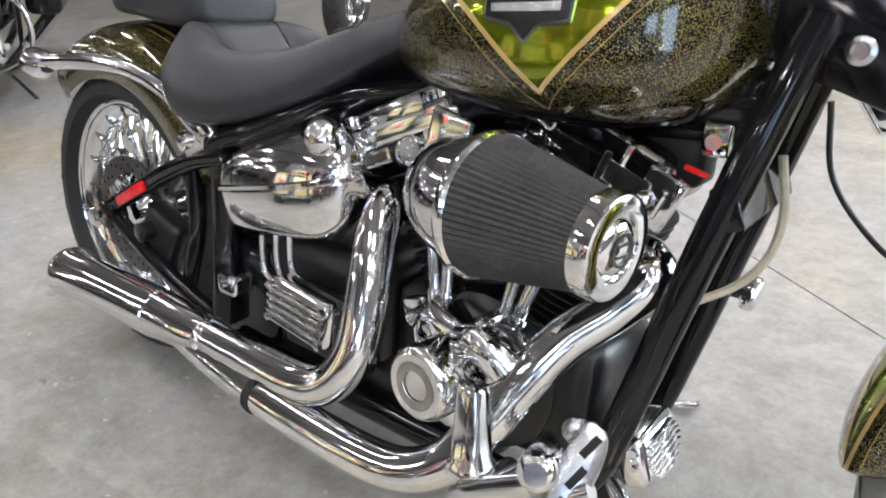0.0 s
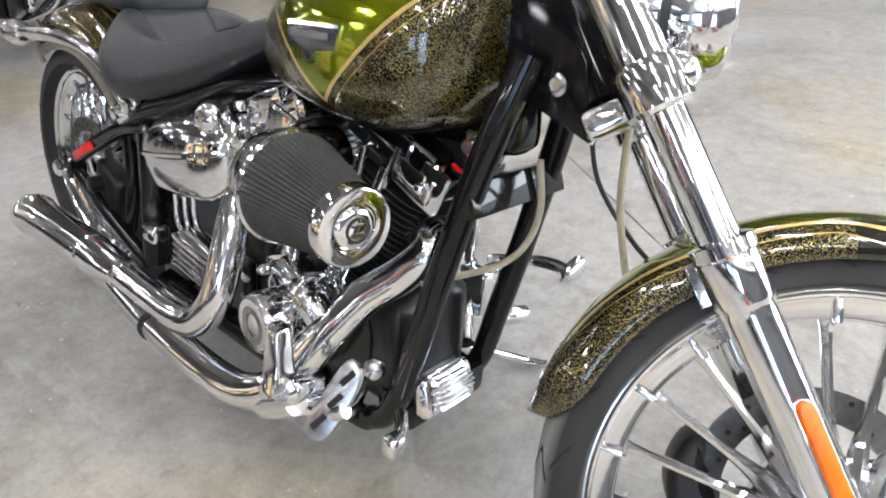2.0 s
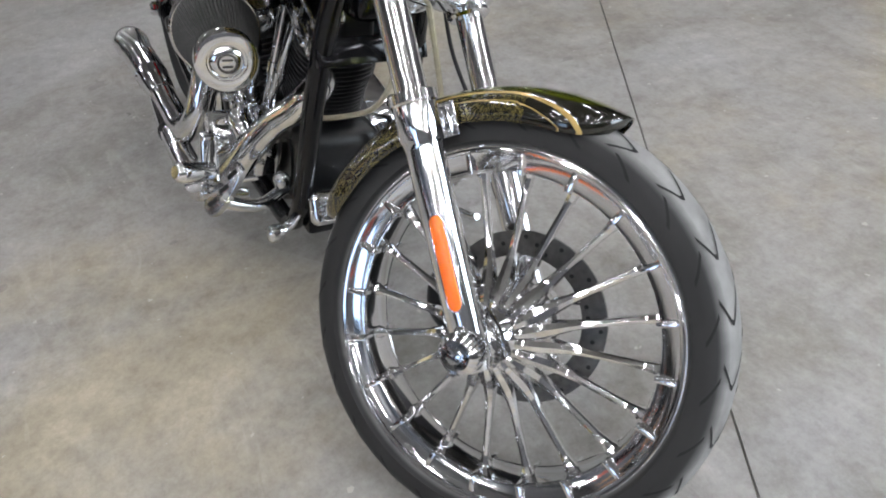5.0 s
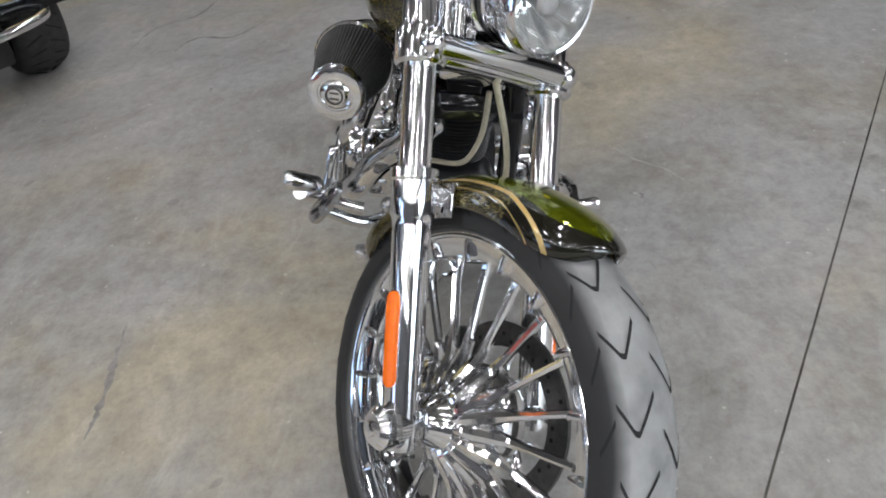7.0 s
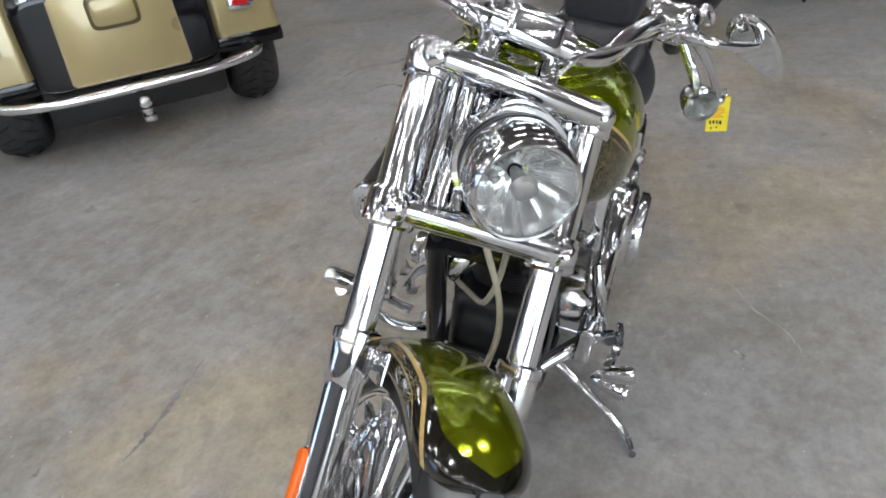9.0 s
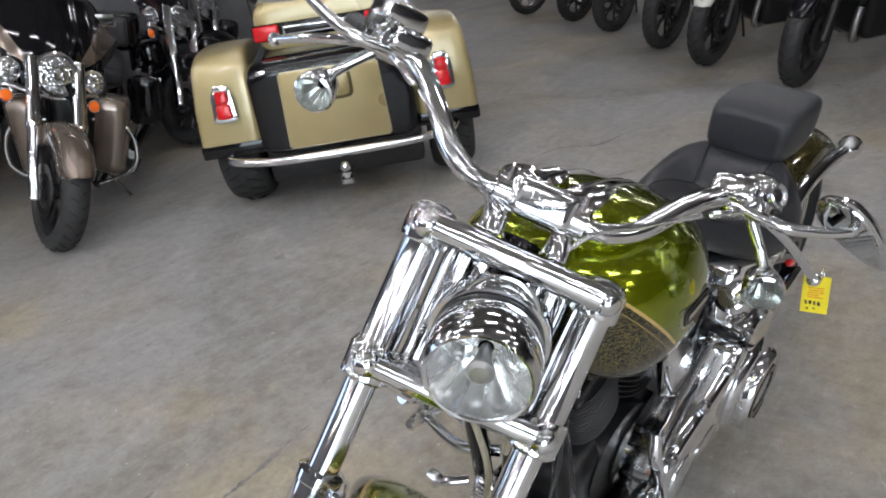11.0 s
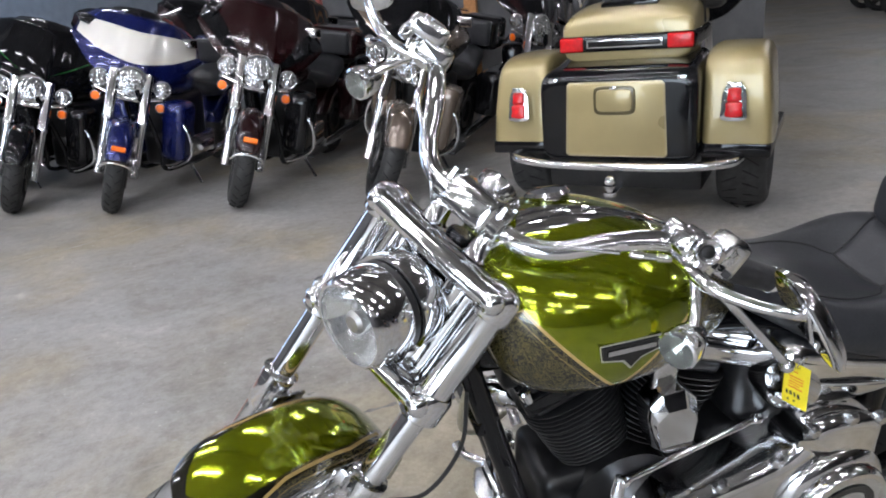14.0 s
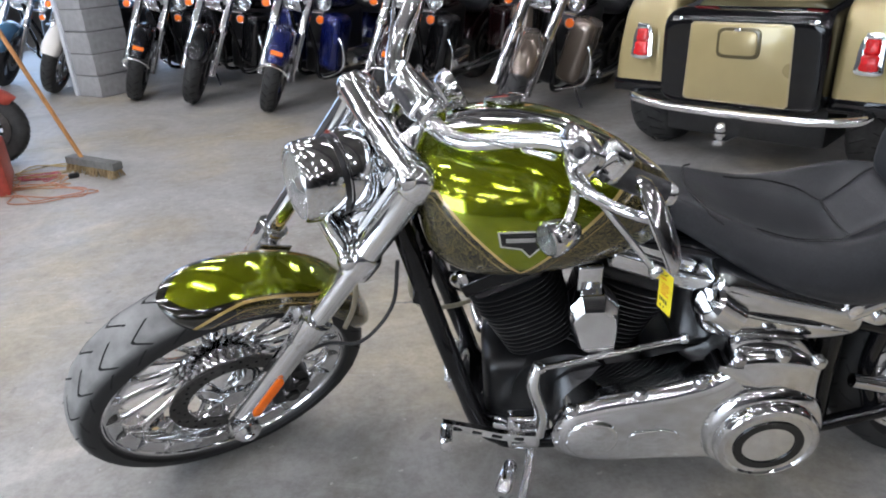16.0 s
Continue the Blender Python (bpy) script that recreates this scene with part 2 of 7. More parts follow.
def concrete(name, base, scale=1.0):
    """Old slab: warm and cool blotches, trowel marks, pale scuffs, oil spots and fine grit."""
    mat = material(name, base, 0.5)
    vec = coords(mat)
    warp = node(mat, "ShaderNodeTexNoise", Scale=1.3 * scale, Detail=9.0, Roughness=0.68, Distortion=0.9)
    link(mat, vec, warp.inputs["Vector"])
    mid, fine = noise_tex(mat, 6.5 * scale, 12, 0.74, vec), noise_tex(mat, 70 * scale, 6, 0.75, vec)
    m = math_node(mat, "ADD", math_node(mat, "MULTIPLY", warp.outputs[0], 0.55), math_node(mat, "MULTIPLY", mid, 0.45))
    tone = ramp(mat, m, [(0.35, (0.55, 0.53, 0.49)), (0.44, (0.82, 0.805, 0.775)), (0.50, (0.98, 0.98, 0.98)), (0.545, (1.05, 1.05, 1.05)), (0.61, (1.26, 1.265, 1.27)), (0.70, (1.5, 1.5, 1.5))])
    tint = noise_tex(mat, 0.75 * scale, 6, 0.6, vec)
    hue = ramp(mat, tint, [(0.40, (base[0] * 0.97, base[1] * 1.0, base[2] * 1.05)), (0.52, base), (0.62, (base[0] * 1.08, base[1] * 1.0, base[2] * 0.82))])
    mul = node(mat, "ShaderNodeMix")
    mul.data_type, mul.blend_type = "RGBA", "MULTIPLY"
    mul.inputs[0].default_value = 1.0
    link(mat, hue, mul.inputs[6]), link(mat, tone, mul.inputs[7])
    grit = ramp(mat, fine, [(0.3, (0.74, 0.74, 0.74)), (0.55, (1, 1, 1))])
    gm = node(mat, "ShaderNodeMix")
    gm.data_type, gm.blend_type = "RGBA", "MULTIPLY"
    gm.inputs[0].default_value = 0.6
    link(mat, mul.outputs[2], gm.inputs[6]), link(mat, grit, gm.inputs[7])
    cloud = ramp(mat, noise_tex(mat, 19 * scale, 9, 0.72, vec), [(0.34, (0.84, 0.83, 0.81)), (0.5, (1, 1, 1)), (0.66, (1.13, 1.13, 1.13))])
    cm = node(mat, "ShaderNodeMix")
    cm.data_type, cm.blend_type = "RGBA", "MULTIPLY"
    cm.inputs[0].default_value = 1.0
    link(mat, gm.outputs[2], cm.inputs[6]), link(mat, cloud, cm.inputs[7])
    drag = node(mat, "ShaderNodeTexNoise", Scale=2.2, Detail=8.0, Roughness=0.62, Distortion=2.2)
    link(mat, coords(mat, (1.0, 4.0, 1.0)), drag.outputs[0].node.inputs["Vector"])
    scuff = ramp(mat, drag.outputs[0], [(0.6, (0, 0, 0)), (0.66, (1, 1, 1))])
    smear = ramp(mat, noise_tex(mat, 2.6 * scale, 10, 0.7, coords(mat, (2.6, 1.0, 1.0))), [(0.30, (1, 1, 1)), (0.37, (0, 0, 0))])
    spots = math_node(mat, "GREATER_THAN", noise_tex(mat, 7.5 * scale, 2, 0.4, vec), 0.73)
    flecks = math_node(mat, "GREATER_THAN", noise_tex(mat, 34 * scale, 2, 0.4, vec), 0.74)
    col = mix_colour(mat, math_node(mat, "MULTIPLY", scuff, 0.13), cm.outputs[2], tuple(min(1, c * 1.75) for c in base))
    col = mix_colour(mat, math_node(mat, "MULTIPLY", smear, 0.4), col, (base[0] * 0.42, base[1] * 0.39, base[2] * 0.34))
    col = mix_colour(mat, math_node(mat, "MULTIPLY", spots, 0.3), col, tuple(c * 0.35 for c in base))
    col = mix_colour(mat, math_node(mat, "MULTIPLY", flecks, 0.5), col, tuple(min(1, c * 1.8) for c in base))
    link(mat, col, bsdf(mat).inputs["Base Color"])
    r = node(mat, "ShaderNodeMapRange")
    r.inputs[1].default_value, r.inputs[2].default_value = 0.35, 0.65
    r.inputs[3].default_value, r.inputs[4].default_value = 0.30, 0.58
    link(mat, mid, r.inputs[0]), link(mat, r.outputs[0], bsdf(mat).inputs["Roughness"])
    bump(mat, fine, 0.18, 0.002)
    return mat


CONCRETE = concrete("worn_concrete_floor", (0.352, 0.337, 0.312))
JOINT = worn(material("joint_filler", (0.09, 0.083, 0.075), 0.9), (0.1, 0.092, 0.08), 0.6, 9, (0.8, 0.95))
BLOCK = worn(material("painted_block", (0.26, 0.26, 0.265), 0.7), (0.3, 0.3, 0.305), 0.15, 20, (0.6, 0.8), 0.15)
WALL = worn(material("dusty_wall", (0.13, 0.13, 0.13), 0.8), (0.1, 0.1, 0.104), 0.2, 6, (0.7, 0.85))
CEILING = worn(material("unseen_roof_deck", (0.2, 0.19, 0.18), 0.7), (0.17, 0.16, 0.15), 0.25, 5, (0.6, 0.8))
ADDED_BEAM = worn(material("added_beam_dark", (0.05, 0.05, 0.05), 0.6), (0.05, 0.048, 0.046), 0.25, 12, (0.5, 0.7))
TUBE_LIGHT = bpy.data.materials.new("lit_fluorescent_tube")
TUBE_LIGHT.use_nodes = True
b_ = bsdf(TUBE_LIGHT)
b_.inputs["Emission Color"].default_value = (0.985, 0.99, 1.015, 1)
b_.inputs["Emission Strength"].default_value = 100.0


# ---------------------------------------------------------------- mesh helpers
def part(name, bm, mat, parent=None, label="", m=None, smooth=38, recalc=True):
    if recalc:
        bmesh.ops.recalc_face_normals(bm, faces=bm.faces)
    me = bpy.data.meshes.new(name)
    bm.to_mesh(me)
    bm.free()
    me.materials.append(mat)
    me.polygons.foreach_set("use_smooth", [True] * len(me.polygons))
    me.set_sharp_from_angle(angle=radians(smooth))
    ob = new(name, me)
    if parent is not None:
        ob.parent = parent
    if m is not None:
        ob.matrix_basis = m
    return tagged(ob, label)


def thing(name, label, category, m=None, group=""):
    ob = new(name)
    ob.empty_display_size = 0.05
    if m is not None:
        ob.matrix_basis = m
    return tagged(ob, label, category, group)


def axis_m(origin, way, up=(0, 0, 1)):
    """A frame at origin with z along way."""
    z = Vector(way).normalized()
    u = Vector(up)
    if abs(z.dot(u)) > 0.97:
        u = Vector((1, 0, 0))
    x = u.cross(z).normalized()
    y = z.cross(x)
    return Matrix.Translation(origin) @ Matrix((x, y, z)).transposed().to_4x4()


def spline(points, res=6):
    p = [Vector(q) for q in points]
    if len(p) == 2 or res == 1:
        return p
    ext = [2 * p[0] - p[1]] + p + [2 * p[-1] - p[-2]]
    out = []
    for i in range(1, len(ext) - 2):
        a, b, c, d = ext[i - 1:i + 3]
        for k in range(res):
            t = k / res
            out.append(0.5 * (2 * b + (c - a) * t + (2 * a - 5 * b + 4 * c - d) * t * t + (3 * b - 3 * c + d - a) * t ** 3))
    return out + [p[-1]]


def skin(bm, rings, caps=True, closed=True):
    vs = [[bm.verts.new(v) for v in ring] for ring in rings]
    n = len(vs[0])
    for a, b in zip(vs, vs[1:]):
        for i in range(n if closed else n - 1):
            j = (i + 1) % n
            bm.faces.new((a[i], a[j], b[j], b[i]))
    if caps and closed:
        bm.faces.new(vs[0][::-1])
        bm.faces.new(vs[-1])
    return bm


def tube(points, r, n=12, res=6, bm=None, flat=1.0):
    bm = bm or bmesh.new()
    path = spline(points, res)
    radii = [r] * len(path) if isinstance(r, (int, float)) else [float(np.interp(i / (len(path) - 1), np.linspace(0, 1, len(r)), r)) for i in range(len(path))]
    t0 = (path[1] - path[0]).normalized()
    u = t0.orthogonal().normalized()
    rings = []
    for i, p in enumerate(path):
        t = (path[min(i + 1, len(path) - 1)] - path[max(i - 1, 0)]).normalized()
        u = (u - t * u.dot(t)).normalized()
        v = t.cross(u)
        rings.append([p + radii[i] * (math.cos(2 * math.pi * k / n) * u + flat * math.sin(2 * math.pi * k / n) * v) for k in range(n)])
    return skin(bm, rings)


def lathe(profile, m=None, n=32, bm=None, caps=True):
    """profile: rows of height along z and radius."""
    bm = bm or bmesh.new()
    m = m or Matrix()
    rings = [[m @ Vector((max(r, 1e-4) * math.cos(2 * math.pi * k / n), max(r, 1e-4) * math.sin(2 * math.pi * k / n), h)) for k in range(n)] for h, r in profile]
    return skin(bm, rings, caps)


def ring_lathe(profile, m=None, n=48, bm=None):
    """A closed section (height, radius) turned round z: tyres, rims, discs with a bore."""
    bm = bm or bmesh.new()
    m = m or Matrix()
    rings = [[m @ Vector((r * math.cos(2 * math.pi * k / n), r * math.sin(2 * math.pi * k / n), h)) for h, r in profile] for k in range(n)]
    vs = [[bm.verts.new(v) for v in ring] for ring in rings]
    c = len(profile)
    for k in range(n):
        a, b = vs[k], vs[(k + 1) % n]
        for i in range(c):
            j = (i + 1) % c
            bm.faces.new((a[i], a[j], b[j], b[i]))
    return bm


def rbox(size, bevel=0.005, m=None, bm=None, seg=2):
    own = bmesh.new()
    bmesh.ops.create_cube(own, size=1.0, matrix=Matrix.Diagonal((*size, 1)))
    if bevel:
        bmesh.ops.bevel(own, geom=own.edges, offset=min(bevel, min(size) * 0.45), segments=seg, affect="EDGES", profile=0.6)
    return merge(bm, own, m)


def merge(bm, own, m=None):
    if m is not None:
        bmesh.ops.transform(own, matrix=m, verts=own.verts)
    if bm is None:
        return own
    me = bpy.data.meshes.new("tmp")
    own.to_mesh(me)
    own.free()
    bm.from_mesh(me)
    bpy.data.meshes.remove(me)
    return bm


def prism(outline, depth, bevel=0.004, m=None, bm=None, seg=2):
    """outline in x, y; from z 0 to depth."""
    own = bmesh.new()
    base = [own.verts.new((x, y, 0)) for x, y in outline]
    face = own.faces.new(base)
    got = bmesh.ops.extrude_face_region(own, geom=[face])
    bmesh.ops.translate(own, vec=(0, 0, depth), verts=[v for v in got["geom"] if isinstance(v, bmesh.types.BMVert)])
    bmesh.ops.recalc_face_normals(own, faces=own.faces)
    if bevel:
        top = [e for e in own.edges if all(abs(v.co.z - depth) < 1e-6 for v in e.verts)]
        bmesh.ops.bevel(own, geom=top, offset=bevel, segments=seg, affect="EDGES", profile=0.5)
    return merge(bm, own, m)


def loop(points, res=5):
    """A smooth closed outline."""
    p = [Vector((*q, 0)) for q in points]
    out = []
    n = len(p)
    for i in range(n):
        a, b, c, d = p[i - 1], p[i], p[(i + 1) % n], p[(i + 2) % n]
        for k in range(res):
            t = k / res
            v = 0.5 * (2 * b + (c - a) * t + (2 * a - 5 * b + 4 * c - d) * t * t + (3 * b - 3 * c + d - a) * t ** 3)
            out.append((v.x, v.y))
    return out


def ball(r, m=None, bm=None, n=16):
    return lathe([(-r * math.cos(math.pi * i / 10), r * math.sin(math.pi * i / 10)) for i in range(11)], m, n, bm)


def rod(a, b, r, n=12, bm=None):
    a, b = Vector(a), Vector(b)
    return lathe([(0, r * 0.9), (0.02 * (b - a).length, r), (0.98 * (b - a).length, r), ((b - a).length, r * 0.9)], axis_m(a, b - a), n, bm)


def oval(x, zc, hz, hy, n=28, power=2.4, flat_low=0.0):
    """A superellipse ring in the plane x."""
    ring = []
    for k in range(n):
        t = 2 * math.pi * k / n
        c, s = math.cos(t), math.sin(t)
        y = hy * math.copysign(abs(c) ** (2 / power), c)
        z = hz * math.copysign(abs(s) ** (2 / power), s)
        if z < 0:
            z *= 1 - flat_low
        ring.append(Vector((x, y, zc + z)))
    return ring


def smooth_sections(rows, res=4):
    """Interpolate rows of section numbers smoothly."""
    a = np.array(rows, float)
    out = []
    for i in range(len(a) - 1):
        p0, p1, p2, p3 = a[max(i - 1, 0)], a[i], a[i + 1], a[min(i + 2, len(a) - 1)]
        for k in range(res):
            t = k / res
            out.append(0.5 * (2 * p1 + (p2 - p0) * t + (2 * p0 - 5 * p1 + 4 * p2 - p3) * t * t + (3 * p1 - 3 * p2 + p3 - p0) * t ** 3))
    return [list(r) for r in out] + [list(a[-1])]


def arc_fender(r, half, a0, a1, n=40, thick=0.004, drop=0.05, tip=0.6, crown=0.35):
    """A mudguard round the y axis: an arched section swept from angle a0 to a1 (degrees, from x towards z), narrowing at its tips."""
    bm = bmesh.new()
    rings = []
    m = 18
    for i in range(n + 1):
        t = i / n
        ang = radians(a0 + (a1 - a0) * t)
        end = min(t, 1 - t) * n / (n * 0.16)
        k = 1.0 if end >= 1 else tip + (1 - tip) * math.sqrt(max(0.0, 1 - (1 - end) ** 2))
        ring = []
        for side, rr in ((1, r), (-1, r - thick)):
            for j in range(m + 1):
                u = -1 + 2 * j / m
                if side < 0:
                    u = -u
                w = half * k * (1 if side > 0 else 1 - thick / half)
                y = w * math.sin(u * math.pi / 2)
                rad = rr - drop * k * (1 - math.cos(u * math.pi / 2) ** crown)
                ring.append(Vector((rad * math.cos(ang), y, rad * math.sin(ang))))
        rings.append(ring)
    return skin(bm, rings)


def torus_profile(R, w, h, n=20, inner=None):
    """Tyre section: outer radius R, half width w, sidewall height h."""
    pts = []
    for i in range(n + 1):
        t = math.pi * i / n
        pts.append((-w * math.cos(t), R - h + h * (math.sin(t) ** 0.62)))
    pts += [(w * 0.78, R - h - 0.008), (-w * 0.78, R - h - 0.008)]
    return pts


Y_AXIS = Matrix.Rotation(radians(-90), 4, "X")  # turns a lathe's z to +y


# ---------------------------------------------------------------- the hall
def slab(name, corners, label=""):
    bm = bmesh.new()
    top = [bm.verts.new((x, y, 0)) for x, y in corners]
    low = [bm.verts.new((x, y, -0.12)) for x, y in corners]
    bm.faces.new(top)
    bm.faces.new(low[::-1])
    for i in range(len(top)):
        j = (i + 1) % len(top)
        bm.faces.new((top[i], low[i], low[j], top[j]))
    return tagged(part(name, bm, CONCRETE, smooth=20), label, "floor", kind="structure")


JOINT_A, JOINT_WAY = Vector((0.62, 0.537)), Vector((-2.066, 1.233)).normalized()
JOINT_OUT = Vector((-JOINT_WAY.y, JOINT_WAY.x))


def along(s, o):
    p = JOINT_A + JOINT_WAY * s + JOINT_OUT * o
    return (p.x, p.y)


CUT_A, CUT_WAY = Vector((0.53, 0.642)), Vector((-1.5, 0.955)).normalized()
CUT_OUT = Vector((-CUT_WAY.y, CUT_WAY.x))


def beside_cut(s, o):
    p = CUT_A + CUT_WAY * s + CUT_OUT * o
    return (p.x, p.y)


slab("floor", [beside_cut(-40, 0.0025), beside_cut(40, 0.0025), beside_cut(40, 45), beside_cut(-40, 45)], "worn grey concrete floor slab with stains")
slab("floor", [beside_cut(-40, -0.0025), beside_cut(-40, -14), beside_cut(40, -14), beside_cut(40, -0.0025)], "worn grey concrete floor slab with stains")
bm = rbox((80, 0.009, 0.1), 0, Matrix.Translation((*beside_cut(0, 0), -0.056)) @ Matrix.Rotation(math.atan2(CUT_WAY.y, CUT_WAY.x), 4, "Z"))
tagged(part("floor_joint", bm, JOINT), "dark saw-cut joint between concrete slabs", "joint", kind="structure")


def floor_mark(name, points, w, mat, label, category, seed=1, ragged=0.003):
    """A thin scrape, crack or scuff lying on the slab, ragged along its edges."""
    bm = bmesh.new()
    path = spline([(x, y, 0.0007) for x, y in points], 7)
    rng = random.Random(seed)
    rings = []
    n = len(path)
    for i, (p, q) in enumerate(zip(path, path[1:] + [path[-1] + (path[-1] - path[-2])])):
        d = (q - p).normalized()
        o = Vector((-d.y, d.x, 0))
        j = o * rng.uniform(-ragged, ragged)
        k = w * rng.uniform(0.25, 1.0) * min(1.0, 0.15 + 3 * min(i, n - 1 - i) / n)
        rings.append([p + j - o * k, p + j + o * k])
    vs = [[bm.verts.new(v) for v in r] for r in rings]
    for a, b in zip(vs, vs[1:]):
        bm.faces.new((a[0], a[1], b[1], b[0]))
    return tagged(part(name, bm, mat, recalc=False), label, category, kind="structure")


SCRAPE = worn(material("dark_scrape", (0.30, 0.29, 0.275), 0.6), (0.26, 0.25, 0.235), 0.5, 30, (0.6, 0.8))
PALE_SCUFF = worn(material("pale_scuff", (0.5, 0.49, 0.47), 0.7), (0.46, 0.45, 0.43), 0.4, 30, (0.6, 0.8))
floor_mark("floor_scrape", [(0.36, -0.80), (0.28, -0.80), (0.19, -0.808), (0.10, -0.822), (-0.01, -0.835)], 0.013, SCRAPE, "faint dark tyre scrape on the concrete", "scrape", 11, 0.002)
floor_mark("floor_crack", [(-0.74, 0.50), (-0.66, 0.56), (-0.56, 0.62), (-0.47, 0.70), (-0.39, 0.735)], 0.003, PALE_SCUFF, "thin pale scratch in the concrete", "crack", 21)
floor_mark("floor_crack", [(2.30, -3.05), (1.95, -3.30), (1.5, -3.5), (1.10, -3.74), (0.6, -3.95)], 0.006, PALE_SCUFF, "pale worn line across the concrete", "crack", 23, 0.02)
floor_mark("floor_crack", [(-2.4, -0.9), (-2.2, -1.05), (-2.25, -1.25), (-2.05, -1.35)], 0.012, SCRAPE, "dark curled tyre mark on the concrete", "scrape", 24)
floor_mark("floor_crack", [(-2.9, -1.3), (-2.65, -1.35), (-2.5, -1.55), (-2.2, -1.6)], 0.012, SCRAPE, "dark curled tyre mark on the concrete", "scrape", 25)
for k, (x, y) in enumerate(((-1.54, -1.0), (-0.35, 0.59), (1.46, -0.75), (-1.2, -0.3), (0.9, -0.9), (2.1, -1.5), (0.45, -1.0))):
    floor_mark("floor_spot", [(x - 0.02, y), (x, y + 0.006), (x + 0.018, y - 0.004)], 0.008, SCRAPE, "small dark speck on the concrete", "stain", 40 + k, 0.002)


def wall(name, a, b, h, t=0.2):
    a, b = Vector((*a, 0)), Vector((*b, 0))
    d = b - a
    bm = rbox((d.length, t, h), 0, Matrix.Translation((a + b) / 2 + Vector((0, 0, h / 2))) @ Matrix.Rotation(math.atan2(d.y, d.x), 4, "Z"))
    return tagged(part(name, bm, WALL), "plain dusty grey hall wall", "wall", kind="structure")


HALL = [along(-10, -9), along(27, -9), along(27, 24), along(-10, 24)]
HIGH = 4.4
DOOR_LOW, DOOR_HIGH = 3.0, 8.5
wall("wall_end", HALL[3], along(-10, DOOR_HIGH), HIGH)
wall("wall_end", along(-10, DOOR_LOW), HALL[0], HIGH)
door_lamp = new("doorway_daylight", bpy.data.lights.new("doorway_daylight", "AREA"))
door_lamp.data.shape, door_lamp.data.size, door_lamp.data.size_y = "RECTANGLE", DOOR_HIGH - DOOR_LOW - 0.4, 3.4
door_lamp.data.energy, door_lamp.data.color = 170.0, (0.5, 0.7, 1.0)
door_lamp.matrix_basis = look((*along(-10, (DOOR_LOW + DOOR_HIGH) / 2), 1.9), (*along(0, (DOOR_LOW + DOOR_HIGH) / 2), 1.6))
wall("partition", along(-9.9, 8.9), along(1.6, 7.6), 3.2, 0.15)
GATE_LOW, GATE_HIGH = -5.2, 0.4
wall("wall_front", HALL[0], along(GATE_LOW, -9), HIGH)
wall("wall_front", along(GATE_HIGH, -9), HALL[1], HIGH)
gate_lamp = new("gate_daylight", bpy.data.lights.new("gate_daylight", "AREA"))
gate_lamp.data.shape, gate_lamp.data.size, gate_lamp.data.size_y = "RECTANGLE", GATE_HIGH - GATE_LOW - 0.2, 3.6
gate_lamp.data.energy, gate_lamp.data.color = 480.0, (0.78, 0.9, 1.0)
gate_lamp.matrix_basis = look((*along((GATE_LOW + GATE_HIGH) / 2, -9), 2.0), (*along(-2.4, 0), 1.6))
for nm, i in (("wall_side", 1), ("wall_back", 2)):
    wall(nm, HALL[i], HALL[(i + 1) % 4], HIGH)
# Unseen roof deck; its ribs are added to streak reflections in the chrome.
bm = bmesh.new()
skin(bm, [[Vector((x, y, z)) for x, y in HALL] for z in (HIGH, HIGH + 0.15)])
for k in range(-9, 27):
    rbox((0.16, 33, 0.05), 0, Matrix.Translation((*along(k + 0.5, 7.5), HIGH - 0.027)) @ Matrix.Rotation(math.atan2(JOINT_WAY.y, JOINT_WAY.x), 4, "Z"), bm)
tagged(part("ceiling", bm, CEILING), "unseen roof deck with ribs added to streak chrome reflections", "ceiling", kind="structure")
# Beams out of view, added as dark bands in the chrome's reflections.
for k in range(8):
    beam = rbox((36.5, 0.14, 0.34), 0, Matrix.Translation((*along(8.5, -7.2 + 4.2 * k), HIGH - 0.24)) @ Matrix.Rotation(math.atan2(JOINT_WAY.y, JOINT_WAY.x), 4, "Z"))
    tagged(part("roof_beam", beam, ADDED_BEAM), "unseen dark beam added for the chrome to reflect", "beam", kind="structure")


def strip_light():
    ob = thing("ceiling_light", "white fluorescent strip light hung from the ceiling", "ceiling light", group="strip lights")
    part("housing", rbox((1.34, 0.12, 0.07), 0.01, Matrix.Translation((0, 0, 0.06))), BLOCK, ob)
    for s in (-0.5, 0.5):
        part("hanger", rod((s, 0, 0.07), (s, 0, HIGH - 3.9), 0.008, 6), STEEL, ob)
    part("tube", rod((-0.6, 0, 0), (0.6, 0, 0), 0.019, 8), TUBE_LIGHT, ob)
    return ob


LAMP_TURN = math.atan2(JOINT_WAY.y, JOINT_WAY.x)
first_lamp = strip_light()
# Middle list: extra strip lights added to brighten the floor ahead of the bike.
lamp_places = [(s, o) for o in (-7.0, -4.6, -2.2, 0.2, 2.6) for s in (-8.0, -5.4, -2.8, -0.2, 2.4, 5.0)] + [(-1.5, -1.0), (-4.1, -1.0), (-1.5, 1.4), (-4.1, 1.4), (-4.1, -3.4), (-6.7, -1.0), (-4.1, 0.2), (-6.7, 1.4)] + [(s, o) for s in (-5.0, 0.2, 5.4, 10.6, 16.0) for o in (5.6, 9.5, 13.5, 18.5)]
first_lamp.matrix_basis = Matrix.Translation((*along(*lamp_places[0]), 3.9)) @ Matrix.Rotation(LAMP_TURN, 4, "Z")
for s, o in lamp_places[1:]:
    copy_thing(first_lamp, Matrix.Translation((*along(s, o), 3.9)) @ Matrix.Rotation(LAMP_TURN, 4, "Z"))

